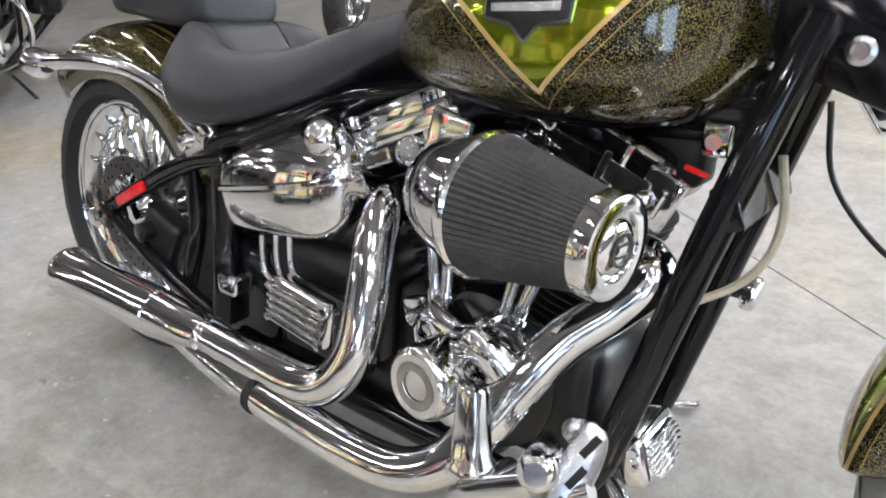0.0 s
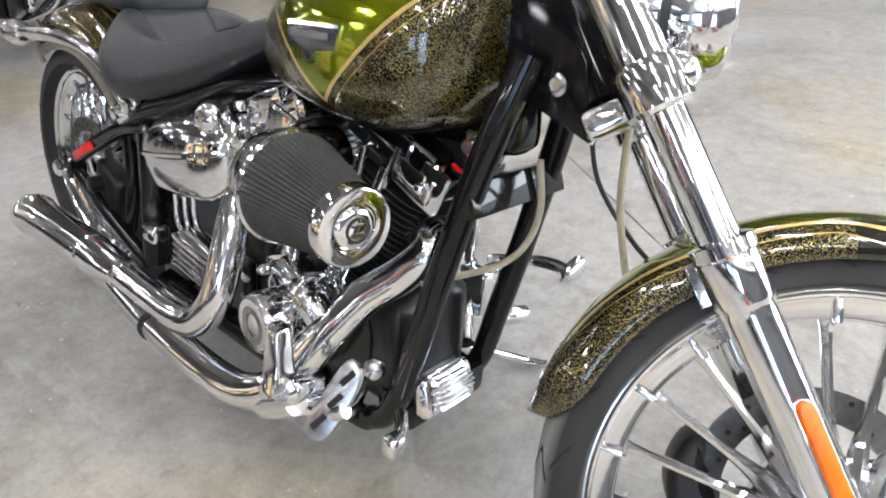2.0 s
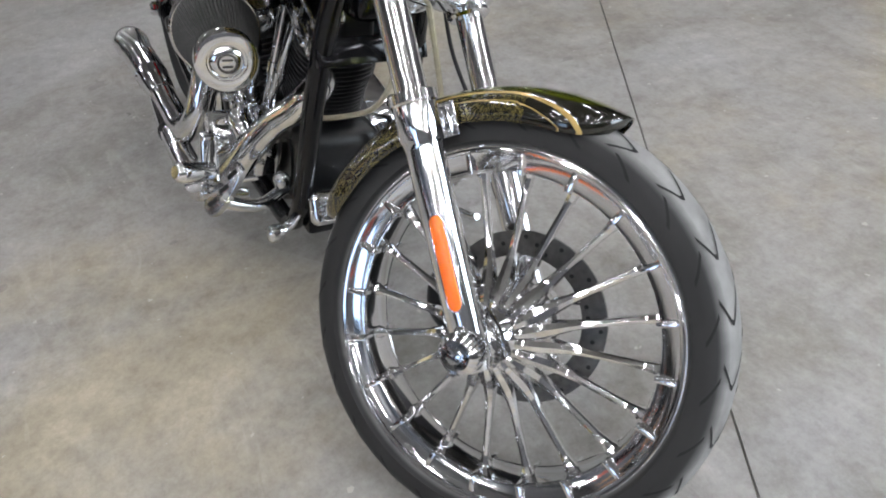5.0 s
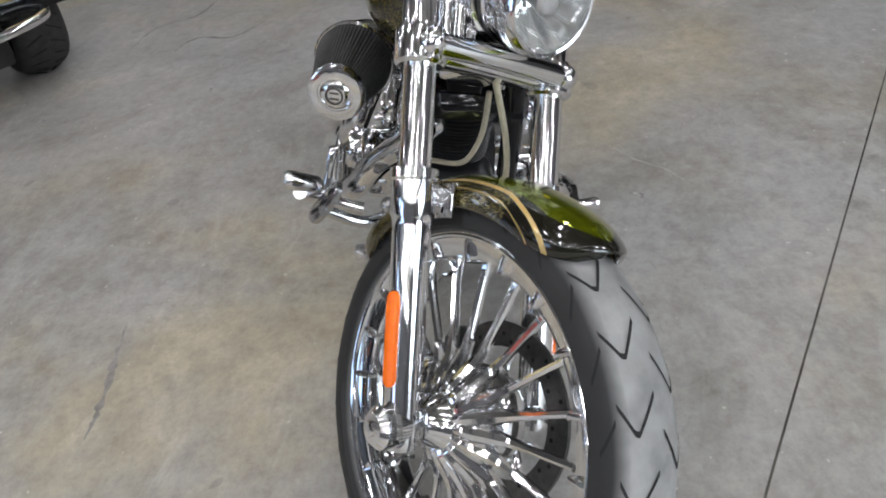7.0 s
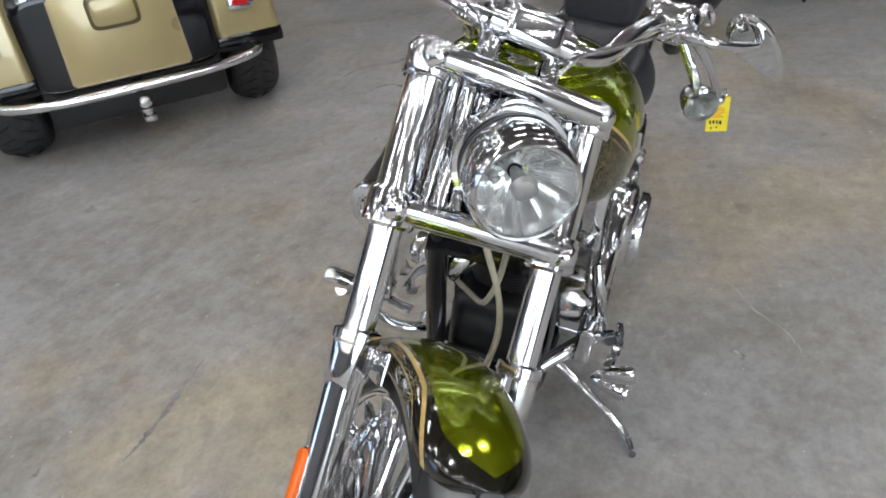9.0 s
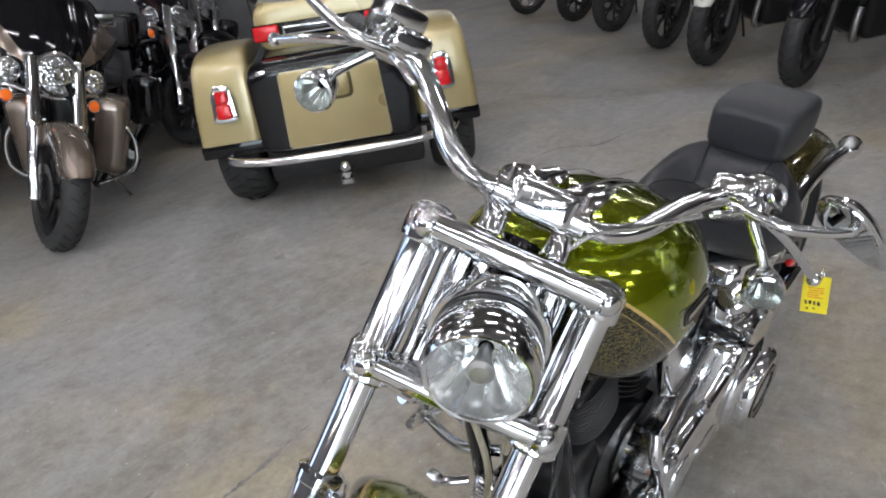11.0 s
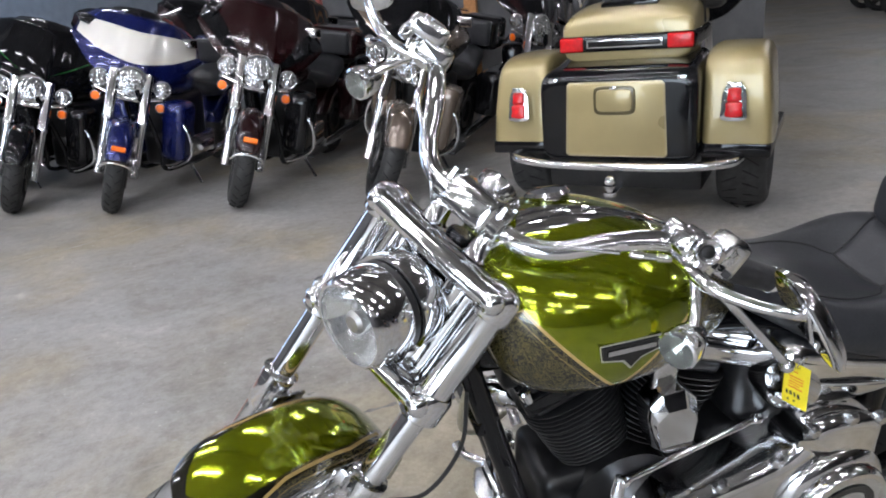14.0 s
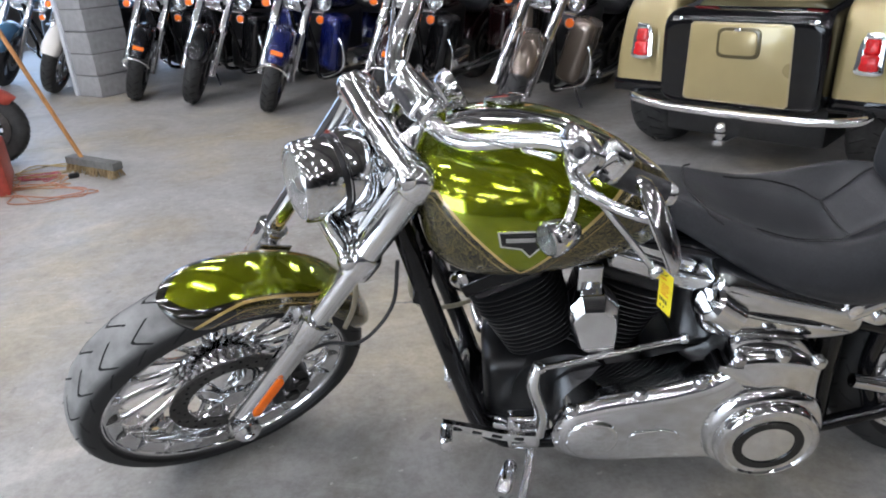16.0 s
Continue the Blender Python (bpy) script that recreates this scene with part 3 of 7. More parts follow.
# ---------------------------------------------------------------- the green motorcycle
# x ahead, y to its left, z up in the machine's own plane; it leans to its left on the side stand.
LEAN_LEFT = 11.46
bike = thing("motorcycle", "candy green gold-flake chrome cruiser leaning on its side stand", "motorcycle", pose(0, 0, 0, -LEAN_LEFT))

RAKE, STEER = radians(37), radians(34)
S_ = Vector((-math.sin(RAKE), 0, math.cos(RAKE)))
A_ = Vector((-math.cos(RAKE) * math.sin(STEER), math.cos(STEER), -math.sin(RAKE) * math.sin(STEER)))
F_ = A_.cross(S_)
WHEEL_C = Vector((0.647, 0.016, 0.318))
FRONT = Matrix.Translation(WHEEL_C) @ Matrix((F_, A_, S_)).transposed().to_4x4()  # x ahead of the fork, y axle, z up the fork


def fpart(name, bm, mat, label="", parent=None, **k):
    """A part that steers with the fork, laid out in the fork's frame."""
    return part(name, bm, mat, parent or bike, label, m=FRONT if parent is None else None, **k)


def spread(line, per=5):
    return [(a + (c - a) * k / per, b + (d - b) * k / per) for (a, b), (c, d) in zip(line, line[1:]) for k in range(per)] + [line[-1]]


def spoked_wheel(holder, R, tyre_w, tyre_h, rim_r, m, spokes, name, hub_side):
    """Chrome turbine wheel: rim, hub, separate spokes, tyre with dark strips for its shaded grooves."""
    w = tyre_w * 0.8
    prof = [(-w, rim_r + 0.010), (-w + 0.006, rim_r + 0.012), (-w + 0.009, rim_r - 0.004), (-w * 0.72, rim_r - 0.012), (-w * 0.62, rim_r - 0.028), (-w * 0.3, rim_r - 0.033), (w * 0.3, rim_r - 0.033),
            (w * 0.62, rim_r - 0.028), (w * 0.72, rim_r - 0.012), (w - 0.009, rim_r - 0.004), (w - 0.006, rim_r + 0.012), (w, rim_r + 0.010), (w, rim_r - 0.002), (w * 0.8, rim_r - 0.018),
            (w * 0.72, rim_r - 0.036), (w * 0.3, rim_r - 0.041), (-w * 0.3, rim_r - 0.041), (-w * 0.72, rim_r - 0.036), (-w * 0.8, rim_r - 0.018), (-w, rim_r - 0.002)]
    wheel = part(name, ring_lathe(prof, Y_AXIS, 96), CHROME, holder, "chrome turbine-spoke wheel", m=m, smooth=30)
    for yy, rr in ((-w * 0.93, rim_r - 0.006), (-w * 0.62, rim_r - 0.034), (w * 0.93, rim_r - 0.006), (w * 0.62, rim_r - 0.034)):
        part("rim_bead", ring_lathe([(yy + 0.0045 * math.cos(q), rr + 0.0045 * math.sin(q)) for q in [2 * math.pi * k / 8 for k in range(8)]], Y_AXIS, 96), CHROME, wheel)
    part("tyre", ring_lathe(torus_profile(R, tyre_w, tyre_h), Y_AXIS, 96), DUSTY, wheel, "worn dusty black tyre", smooth=60)
    part("hub", lathe([(-0.106, 0.0), (-0.106, 0.022), (-0.103, 0.028), (-0.098, 0.030), (-0.070, 0.043), (-0.066, 0.048), (-0.060, 0.048), (-0.058, 0.046), (-0.04, 0.062), (-0.022, 0.076), (0.018, 0.081), (0.034, 0.079), (0.047, 0.072), (0.058, 0.05), (0.062, 0.03), (0.078, 0.028), (0.078, 0)], Y_AXIS, 36), CHROME, wheel, "polished chrome hub")
    for i in range(spokes):
        a = 2 * math.pi * (i + 0.72) / spokes
        bm = bmesh.new()
        rows = [(0.040, 0.066, 0.0072, 0.005), (0.048, 0.062, 0.0084, 0.010), (0.062, 0.052, 0.0106, 0.013), (0.078, 0.041, 0.0128, 0.0135), (0.094, 0.031, 0.0122, 0.012), (0.114, 0.023, 0.0090, 0.010), (0.136, 0.018, 0.0070, 0.009), (0.16, 0.014, 0.0064, 0.0085), (rim_r - 0.07, 0.005, 0.0066, 0.0085), (rim_r - 0.05, 0.0, 0.0088, 0.0115), (rim_r - 0.037, 0.0, 0.014, 0.017)]
        rings = []
        for r, off, hw, ht in rows:
            c = Vector((r, hub_side * off, 0))
            rings.append([c + Vector((0, ht * math.cos(q), hw * math.sin(q))) for q in [2 * math.pi * k / 8 for k in range(8)]])
        skin(bm, rings)
        for s in (-1, 1):
            rbox((0.031, 0.026, 0.009), 0.003, Matrix.Translation((rim_r - 0.026, s * w * 0.68, 0)), bm, 2)
        rbox((0.007, w * 1.5, 0.006), 0.002, Matrix.Translation((rim_r - 0.036, 0, 0)), bm, 1)
        bmesh.ops.transform(bm, matrix=Matrix.Rotation(-a, 4, "Y"), verts=bm.verts)
        part("spoke", bm, CHROME, wheel)
    # Strips just proud of the rubber put the grooves' shade into colour.
    bm = bmesh.new()
    count = 24
    for i, s, cut in [(i, s, cut) for i in range(count) for s in (-1, 1) for cut in ([(0.05, -0.03), (0.34, 0.10), (0.40, 0.095), (0.62, 0.0)], [(0.66, 0.055), (0.90, 0.17)])]:
        a0 = 2 * math.pi * (i + (0.5 if s > 0 else 0)) / count
        line = spread(cut)
        rings = []
        for f, da in line:
            t = math.pi * (0.5 + 0.5 * s * f)
            r = R - tyre_h + tyre_h * (math.sin(t) ** 0.62)
            y = -tyre_w * math.cos(t)
            nrm = Vector((0, -math.cos(t) * 0.8, max(0.15, math.sin(t))))
            ring = []
            for e in (-0.0038, 0.0038):
                a = a0 + da + e / r
                base = Vector((r * math.sin(a), y, r * math.cos(a)))
                out = Vector((nrm.z * math.sin(a), nrm.y, nrm.z * math.cos(a))).normalized()
                ring += [base + out * 0.0011]
            rings.append(ring)
        vs = [[bm.verts.new(v) for v in ring] for ring in rings]
        for p, q in zip(vs, vs[1:]):
            bm.faces.new((p[0], p[1], q[1], q[0]))
    tagged(part("tread", bm, GROOVE, wheel, recalc=False), "dark raised strips in place of shaded tread grooves", kind="stuff")
    return wheel


def brake_disc(parent, r, y, label, m=None):
    bm = ring_lathe([(y - 0.003, r), (y + 0.003, r), (y + 0.003, r * 0.72), (y - 0.003, r * 0.72)], Y_AXIS, 60)
    disc = part("brake_disc", bm, DISC, parent, label, m=m)
    bm = bmesh.new()
    for i in range(5):
        a = 2 * math.pi * i / 5
        tube([(0.03 * math.cos(a), y, 0.03 * math.sin(a)), (0.07 * math.cos(a + 0.25), y, 0.07 * math.sin(a + 0.25)), (r * 0.74 * math.cos(a + 0.1), y, r * 0.74 * math.sin(a + 0.1))], 0.008, 8, 4, bm, 0.5)
    part("carrier", bm, CHROME, disc)
    # Solid dark plugs imitate the shade inside the drilled holes.
    bm = bmesh.new()
    for i in range(40):
        a, rr = 2 * math.pi * i / 40, r * (0.79, 0.86, 0.93)[i % 3]
        lathe([(-0.0036, 0.0038), (0.0036, 0.0038)], Matrix.Translation((rr * math.cos(a), y, rr * math.sin(a))) @ Y_AXIS, 8, bm)
    tagged(part("drilling", bm, GROOVE, disc, "dark plugs for the shade in drilled holes"), "dark plugs for the shade in drilled holes", kind="stuff")
    return disc


# front wheel
fw = spoked_wheel(bike, 0.345, 0.066, 0.054, 0.284, FRONT, 20, "front_wheel", -1)
brake_disc(fw, 0.146, 0.062, "drilled steel brake disc")
cal_out = loop([(-0.10, -0.01), (-0.145, 0.0), (-0.165, 0.04), (-0.15, 0.09), (-0.11, 0.125), (-0.085, 0.115), (-0.105, 0.075), (-0.105, 0.03)], 4)
cal = fpart("brake_caliper", prism(cal_out, 0.062, 0.014, Matrix.Translation((0, 0.10, 0)) @ Matrix.Rotation(radians(90), 4, "X"), None, 3), PLASTIC, "black four-piston front brake caliper")
for x, z in ((-0.135, 0.025), (-0.135, 0.075)):
    part("piston_cover", lathe([(0, 0.02), (0.008, 0.02), (0.012, 0.015), (0.012, 0)], Matrix.Translation((x, 0.098, z)) @ Y_AXIS, 18), ENGINE, cal)
    part("bolt", lathe([(0, 0.007), (0.01, 0.007), (0.011, 0)], Matrix.Translation((x + 0.03, 0.098, z + 0.02)) @ Y_AXIS, 8), SATIN, cal)

# front mudguard
bm = arc_fender(0.372, 0.080, 45, 139, 64, 0.004, 0.05, 0.2, 0.6)
fpart("front_fender", bm, FENDER_PAINT, "candy green and gold-flake front mudguard with gold pinstripe", smooth=60)
for s in (-1, 1):
    bm = rbox((0.08, 0.006, 0.05), 0.002, Matrix.Translation((0.0, s * 0.088, 0.325)))
    rbox((0.03, 0.04, 0.03), 0.004, Matrix.Translation((0.0, s * 0.105, 0.33)), bm)
    fpart("fender_bracket", bm, CHROME)

# fork
FORK_Y = 0.131
for s in (-1, 1):
    y = s * FORK_Y
    fpart("fork_slider", lathe([(-0.034, 0.012), (-0.034, 0.023), (-0.02, 0.0272), (0.285, 0.0282), (0.297, 0.030), (0.301, 0.0325), (0.35, 0.0325), (0.353, 0.0352), (0.367, 0.0352), (0.371, 0.026)], Matrix.Translation((0, y, 0)), 36), CHROME, "polished chrome fork slider")
    fpart("fork_tube", lathe([(0.36, 0.0238), (0.55, 0.0238)], Matrix.Translation((0, y, 0)), 32), CHROME, "chrome fork tube")
    fpart("fork_cover", lathe([(0.525, 0.029), (0.53, 0.0315), (0.56, 0.0315), (0.565, 0.0292), (0.735, 0.0292), (0.74, 0.0315)], Matrix.Translation((0, y, 0)), 32), CHROME, "chrome fork tube cover")
    bm = lathe([(0, 0.029), (0.012, 0.031), (0.04, 0.031), (0.05, 0.022), (0.052, 0.0)], axis_m((0, y, 0), (0, s, 0)), 28)
    lathe([(0.05, 0.012), (0.056, 0.012), (0.057, 0.006)], axis_m((0, y, 0), (0, s, 0)), 6, bm)
    fpart("axle_cap", bm, CHROME, "chrome axle nut cover")
    bm = bmesh.new()
    outline = [(0.0095 * math.cos(t), 0.056 + 0.012 * math.sin(t)) for t in [math.pi * k / 8 for k in range(9)]] + [(0.0095 * math.cos(t), -0.056 + 0.012 * math.sin(t)) for t in [math.pi + math.pi * k / 8 for k in range(9)]]
    prism(outline, 0.009, 0.003, axis_m((0.006, y + s * 0.0262, 0.125), (0.35, s, 0), (0, 0, 1)), bm)
    fpart("reflector", bm, AMBER, "orange plastic fork reflector")
    prism_bm = prism([(u * 1.25, v * 1.03) for u, v in outline], 0.004, 0.001, axis_m((0.005, y + s * 0.0242, 0.125), (0.35, s, 0), (0, 0, 1)))
    fpart("reflector_base", prism_bm, CHROME)
    bm = bmesh.new()
    flute = [(-0.022, 0.0), (-0.004, 0.0), (0.004, 0.006), (0.0065, 0.013), (0.004, 0.020), (-0.002, 0.0245), (0.005, 0.030), (0.008, 0.038), (0.005, 0.046), (-0.002, 0.0505), (0.004, 0.056), (0.005, 0.062), (0.0, 0.069), (-0.022, 0.069)]
    skin(bm, [[Vector((x, s * (FORK_Y - 0.034 - y), z)) for x, y in flute] for z in (0.55, 0.555, 0.645, 0.74, 0.745)])
    fpart("fork_panel", bm, CHROME, "ribbed chrome panel beside the headlight")
for z, r, nm in ((0.545, 0.018, "lower_clamp"), (0.757, 0.021, "upper_clamp")):
    bm = bmesh.new()
    for s in (-1, 1):
        y = s * FORK_Y
        lathe([(z - 0.03, 0.033), (z - 0.025, 0.038), (z + 0.018, 0.038), (z + 0.026, 0.033)] if nm == "lower_clamp" else [(z - 0.03, 0.034), (z - 0.026, 0.037), (z + 0.012, 0.037), (z + 0.024, 0.029), (z + 0.03, 0.014), (z + 0.031, 0)], Matrix.Translation((0, y, 0)), 28, bm)
        ball(0.022, Matrix.Translation((0.03, y * 1.02, z)), bm, 14)
    rbox((0.05, 2 * FORK_Y, 0.042), 0.016, Matrix.Translation((-0.005, 0, z)), bm, 3)
    rbox((0.09, 0.09, 0.04), 0.015, Matrix.Translation((-0.035, 0, z)), bm, 3)
    tube([(0.028, -FORK_Y, z), (0.034, 0, z), (0.028, FORK_Y, z)], r, 14, 4, bm)
    fpart(nm, bm, CHROME, "chrome triple clamp")
fpart("steering_stem", rod((-0.04, 0, 0.535), (-0.04, 0, 0.79), 0.03, 24), BLACK)

# headlight
HEAD_M = Matrix.Translation((0.108, 0.004, 0.615)) @ axis_m((0, 0, 0), (0.875, 0, -0.485), (0, 1, 0)) @ Matrix.Diagonal((0.88, 0.88, 0.94, 1))
bm = lathe([(-0.115, 0.0), (-0.115, 0.03), (-0.105, 0.055), (-0.085, 0.074), (-0.055, 0.086), (-0.05, 0.088), (-0.02, 0.0905), (-0.004, 0.0895), (0.0, 0.088)], HEAD_M, 56, caps=False)
shell = fpart("headlight", bm, CHROME, "chrome bullet headlight with clear lens")
part("trim_ring", ring_lathe([(-0.002, 0.0885), (0.008, 0.0885), (0.020, 0.0855), (0.026, 0.080), (0.025, 0.0765), (0.018, 0.0755), (0.0, 0.077)], HEAD_M, 56), CHROME, shell)
part("black_band", ring_lathe([(-0.062, 0.088), (-0.056, 0.0888), (-0.05, 0.088), (-0.056, 0.083)], HEAD_M, 56), PLASTIC, shell, "black rubber band round the bucket")
part("back_shroud", lathe([(-0.15, 0.05), (-0.13, 0.082), (-0.1, 0.097), (-0.066, 0.096), (-0.064, 0.08)], HEAD_M, 48, caps=False), CHROME, shell, "flared chrome headlight mount")
part("lens", lathe([(0.018, 0.0765), (0.026, 0.070), (0.033, 0.05), (0.036, 0.02), (0.0365, 0)], HEAD_M, 48, caps=False), GLASS, shell, "clear glass lens").visible_shadow = False
bm = bmesh.new()
rows = []
for i in range(9):
    t = i / 8
    rows.append((-0.05 + 0.068 * t ** 1.6, 0.012 + 0.066 * t))
skin(bm, [[HEAD_M @ Vector((r * (1 - 0.035 * (k % 2)) * math.cos(math.pi * k / 14), r * (1 - 0.035 * (k % 2)) * math.sin(math.pi * k / 14), h)) for k in range(28)] for h, r in rows], False)
part("reflector_bowl", bm, BOWL, shell, "fluted mirror reflector", smooth=12)
part("bulb_shield", lathe([(-0.05, 0.008), (-0.006, 0.016), (0.0, 0.021), (0.006, 0.0215), (0.012, 0.015), (0.013, 0)], HEAD_M, 24), STEEL, shell, "round metal bulb shield")
part("pilot_bulb", lathe([(-0.04, 0.008), (-0.024, 0.008), (-0.022, 0.005), (-0.025, 0.0)], HEAD_M @ Matrix.Translation((0.012, -0.034, 0.0)), 16), STEEL, shell, "small dark pilot bulb holder")

# handlebar and risers
BAR = [(-0.008, 0, 0.842), (-0.008, 0.05, 0.842), (-0.012, 0.10, 0.842), (-0.03, 0.15, 0.868), (-0.058, 0.2, 0.925), (-0.082, 0.25, 0.968), (-0.105, 0.3, 0.985), (-0.13, 0.325, 0.986)]
full = [(f, -a, s) for f, a, s in BAR[:0:-1]] + BAR
fpart("handlebar", tube(full, 0.0165, 18, 6), CHROME, "fat chrome drag handlebar")
for s in (-1, 1):
    bm = lathe([(0.78, 0.026), (0.785, 0.021), (0.82, 0.016), (0.84, 0.018)], Matrix.Translation((-0.012, s * 0.05, 0)), 24)
    lathe([(-0.017, 0.022), (-0.013, 0.028), (0.013, 0.028), (0.017, 0.022)], Matrix.Translation((-0.008, s * 0.055, 0.843)) @ Y_AXIS, 24, bm)
    for q in (-1, 1):
        lathe([(0, 0.006), (0.034, 0.006), (0.036, 0.004)], Matrix.Translation((-0.008 + q * 0.019, s * 0.055, 0.843)), 8, bm)
    fpart("riser", bm, CHROME, "chrome handlebar riser")
fpart("bar_clamp", rbox((0.066, 0.1, 0.06), 0.018, Matrix.Translation((-0.008, 0, 0.846)), None, 4), CHROME, "polished chrome bar clamp cover")
SPEEDO_M = axis_m((-0.098, -0.024, 0.858), (-0.55, 0, 0.83), (0, 1, 0))
sp = fpart("speedometer", lathe([(-0.016, 0.02), (-0.013, 0.034), (0.0, 0.042), (0.01, 0.044)], SPEEDO_M, 36), CHROME, "round chrome speedometer behind the bar clamp")
part("bezel", ring_lathe([(0.006, 0.045), (0.016, 0.045), (0.02, 0.041), (0.012, 0.038), (0.006, 0.039)], SPEEDO_M, 36), CHROME, sp)
part("dial", lathe([(0.010, 0.0), (0.011, 0.039)], SPEEDO_M, 36), PLASTIC, sp, "dark dial face")

MIRROR_WAY = (-0.39, 0.31, 0.86)
# controls, grips, levers, mirrors and indicators on each end of the bar
for s in (-1, 1):
    def P(f, a, z):
        return (f, s * a, z)
    g0, g1 = Vector(P(-0.125, 0.322, 0.985)), Vector(P(-0.25, 0.41, 1.015))
    gd = (g1 - g0).normalized()
    grip = fpart("grip", lathe([(0, 0.019), (0.004, 0.0205)] + [(0.02, 0.0212), (0.1, 0.0208), (0.115, 0.0205)], axis_m(g0, gd), 20), GRIP, "black rubber hand grip")
    part("end_cap", lathe([(0.115, 0.021), (0.12, 0.022), (0.13, 0.019), (0.133, 0)], axis_m(g0, gd), 20), CHROME, grip)
    bm = rbox((0.054, 0.05, 0.066), 0.02, Matrix.Translation(P(-0.122, 0.326, 1.004)) @ Matrix.Rotation(radians(-s * 40), 4, "Z"), None, 4)
    house = fpart("switch_housing", bm, CHROME, "rounded chrome switch housing")
    part("switch", rbox((0.016, 0.014, 0.012), 0.004, Matrix.Translation(P(-0.096, 0.35, 0.985)), None, 2), PLASTIC, house)
    for dz in (-0.02, 0.02):
        part("screw", ball(0.006, Matrix.Translation(P(-0.098, 0.333, 1.004 + dz)), None, 8), SATIN, house)
    perch = rbox((0.05, 0.07, 0.062), 0.018, Matrix.Translation(P(-0.088, 0.298, 0.985)) @ Matrix.Rotation(radians(-s * 24), 4, "Z"), None, 4)
    per = fpart("lever_perch", perch, CHROME, "chrome lever perch with round button")
    hm_ = axis_m(P(-0.056, 0.311, 0.995), P(0.86, 0.42, 0.28))
    part("button_ring", ring_lathe([(0.012, 0.019), (0.020, 0.019), (0.022, 0.0165), (0.018, 0.0105), (0.012, 0.0105)], hm_, 24), SATIN, per, "polished round button surround")
    part("button", lathe([(0.012, 0.0105), (0.018, 0.0095), (0.02, 0.006), (0.02, 0)], hm_, 18), PLASTIC, per)
    part("cable_adjuster", lathe([(0, 0.004), (0.008, 0.006), (0.02, 0.0065), (0.021, 0.005), (0.04, 0.005), (0.041, 0.0065), (0.055, 0.006), (0.06, 0.0035)], axis_m(P(-0.052, 0.285, 0.96), P(0.028, -0.085, -0.05)), 12), CHROME, per)
    part("cable", tube([P(-0.03, 0.225, 0.925), P(-0.005, 0.14, 0.87), P(0.01, 0.08, 0.83), P(-0.03, 0.05, 0.76)], 0.0035, 8, 6), SATIN, per, "braided silver control cable")
    bm = rbox((0.045, 0.07, 0.04), 0.014, Matrix.Translation(P(-0.085, 0.275, 0.99)) @ Matrix.Rotation(radians(-s * 30), 4, "Z"), None, 3)
    if s < 0:
        rbox((0.06, 0.075, 0.036), 0.012, Matrix.Translation(P(-0.07, 0.30, 1.018)) @ Matrix.Rotation(radians(-s * 35), 4, "Z"), bm, 3)
        lathe([(0, 0.02), (0.003, 0.021), (0.004, 0.0)], Matrix.Translation(P(-0.07, 0.30, 1.036)), 20, bm)
    fpart("lever_bracket", bm, CHROME, "chrome brake reservoir" if s < 0 else "chrome clutch bracket")
    bm = tube([P(-0.075, 0.285, 0.975), P(-0.075, 0.33, 0.965), P(-0.11, 0.40, 0.95), P(-0.175, 0.49, 0.925)], [0.011, 0.009, 0.008, 0.007], 12, 6, None, 0.7)
    ball(0.0115, Matrix.Translation(P(-0.175, 0.49, 0.925)), bm, 12)
    fpart("lever", bm, CHROME, "chrome brake lever" if s < 0 else "chrome clutch lever")
    bm = tube([P(-0.078, 0.285, 0.968), P(-0.05, 0.345, 0.962), P(-0.052, 0.40, 0.976), P(-0.06, 0.445, 0.996), P(-0.078, 0.462, 1.006)], [0.010, 0.0105, 0.009, 0.008, 0.009], 14, 6)
    ball(0.013, Matrix.Translation(P(-0.09, 0.29, 0.995)), bm)
    fpart("mirror_stem", bm, CHROME, "chrome mirror stem")
    mm = axis_m(P(-0.086, 0.472, 1.008), P(*MIRROR_WAY), P(0.02, -0.14, 0.06) if s > 0 else P(0.075, -0.10, 0.06))
    rows = [(-0.010, 0.90), (-0.008, 1.0), (-0.001, 1.0), (0.010, 0.84), (0.017, 0.5), (0.02, 0.0)]
    bm = bmesh.new()
    skin(bm, [[mm @ Vector((k * (0.036 + 0.012 * math.sin(t)) * math.cos(t), k * 0.078 * math.sin(t), h)) for t in [2 * math.pi * i / 32 for i in range(32)]] for h, k in [(h, max(k, 0.01)) for h, k in rows]])
    mir = fpart("mirror", bm, CHROME, "teardrop chrome rear-view mirror")
    bm = bmesh.new()
    skin(bm, [[mm @ Vector((k * (0.036 + 0.012 * math.sin(t)) * math.cos(t), k * 0.078 * math.sin(t), h)) for t in [2 * math.pi * i / 32 for i in range(32)]] for h, k in ((-0.0125, 0.86), (-0.0105, 0.9))])
    part("mirror_glass", bm, material("mirror_silver", (0.85, 0.86, 0.87), 0.02, 1.0), mir, "silver mirror glass")
    tm = axis_m(P(-0.07, 0.37, 0.868), (math.cos(RAKE), 0, -math.sin(RAKE)), (0, 1, 0))
    ind = fpart("indicator", lathe([(-0.05, 0.0), (-0.046, 0.014), (-0.03, 0.028), (-0.008, 0.035), (0.006, 0.037), (0.012, 0.036), (0.014, 0.032)], tm @ Matrix.Diagonal((0.86, 0.86, 1, 1)), 28, caps=False), CHROME, "bullet chrome turn indicator")
    part("lens", lathe([(0.012, 0.0325), (0.02, 0.029), (0.027, 0.016), (0.029, 0.0)], tm @ Matrix.Diagonal((0.86, 0.86, 1, 1)), 24), GREY_GLASS, ind, "clear indicator lens").visible_shadow = False
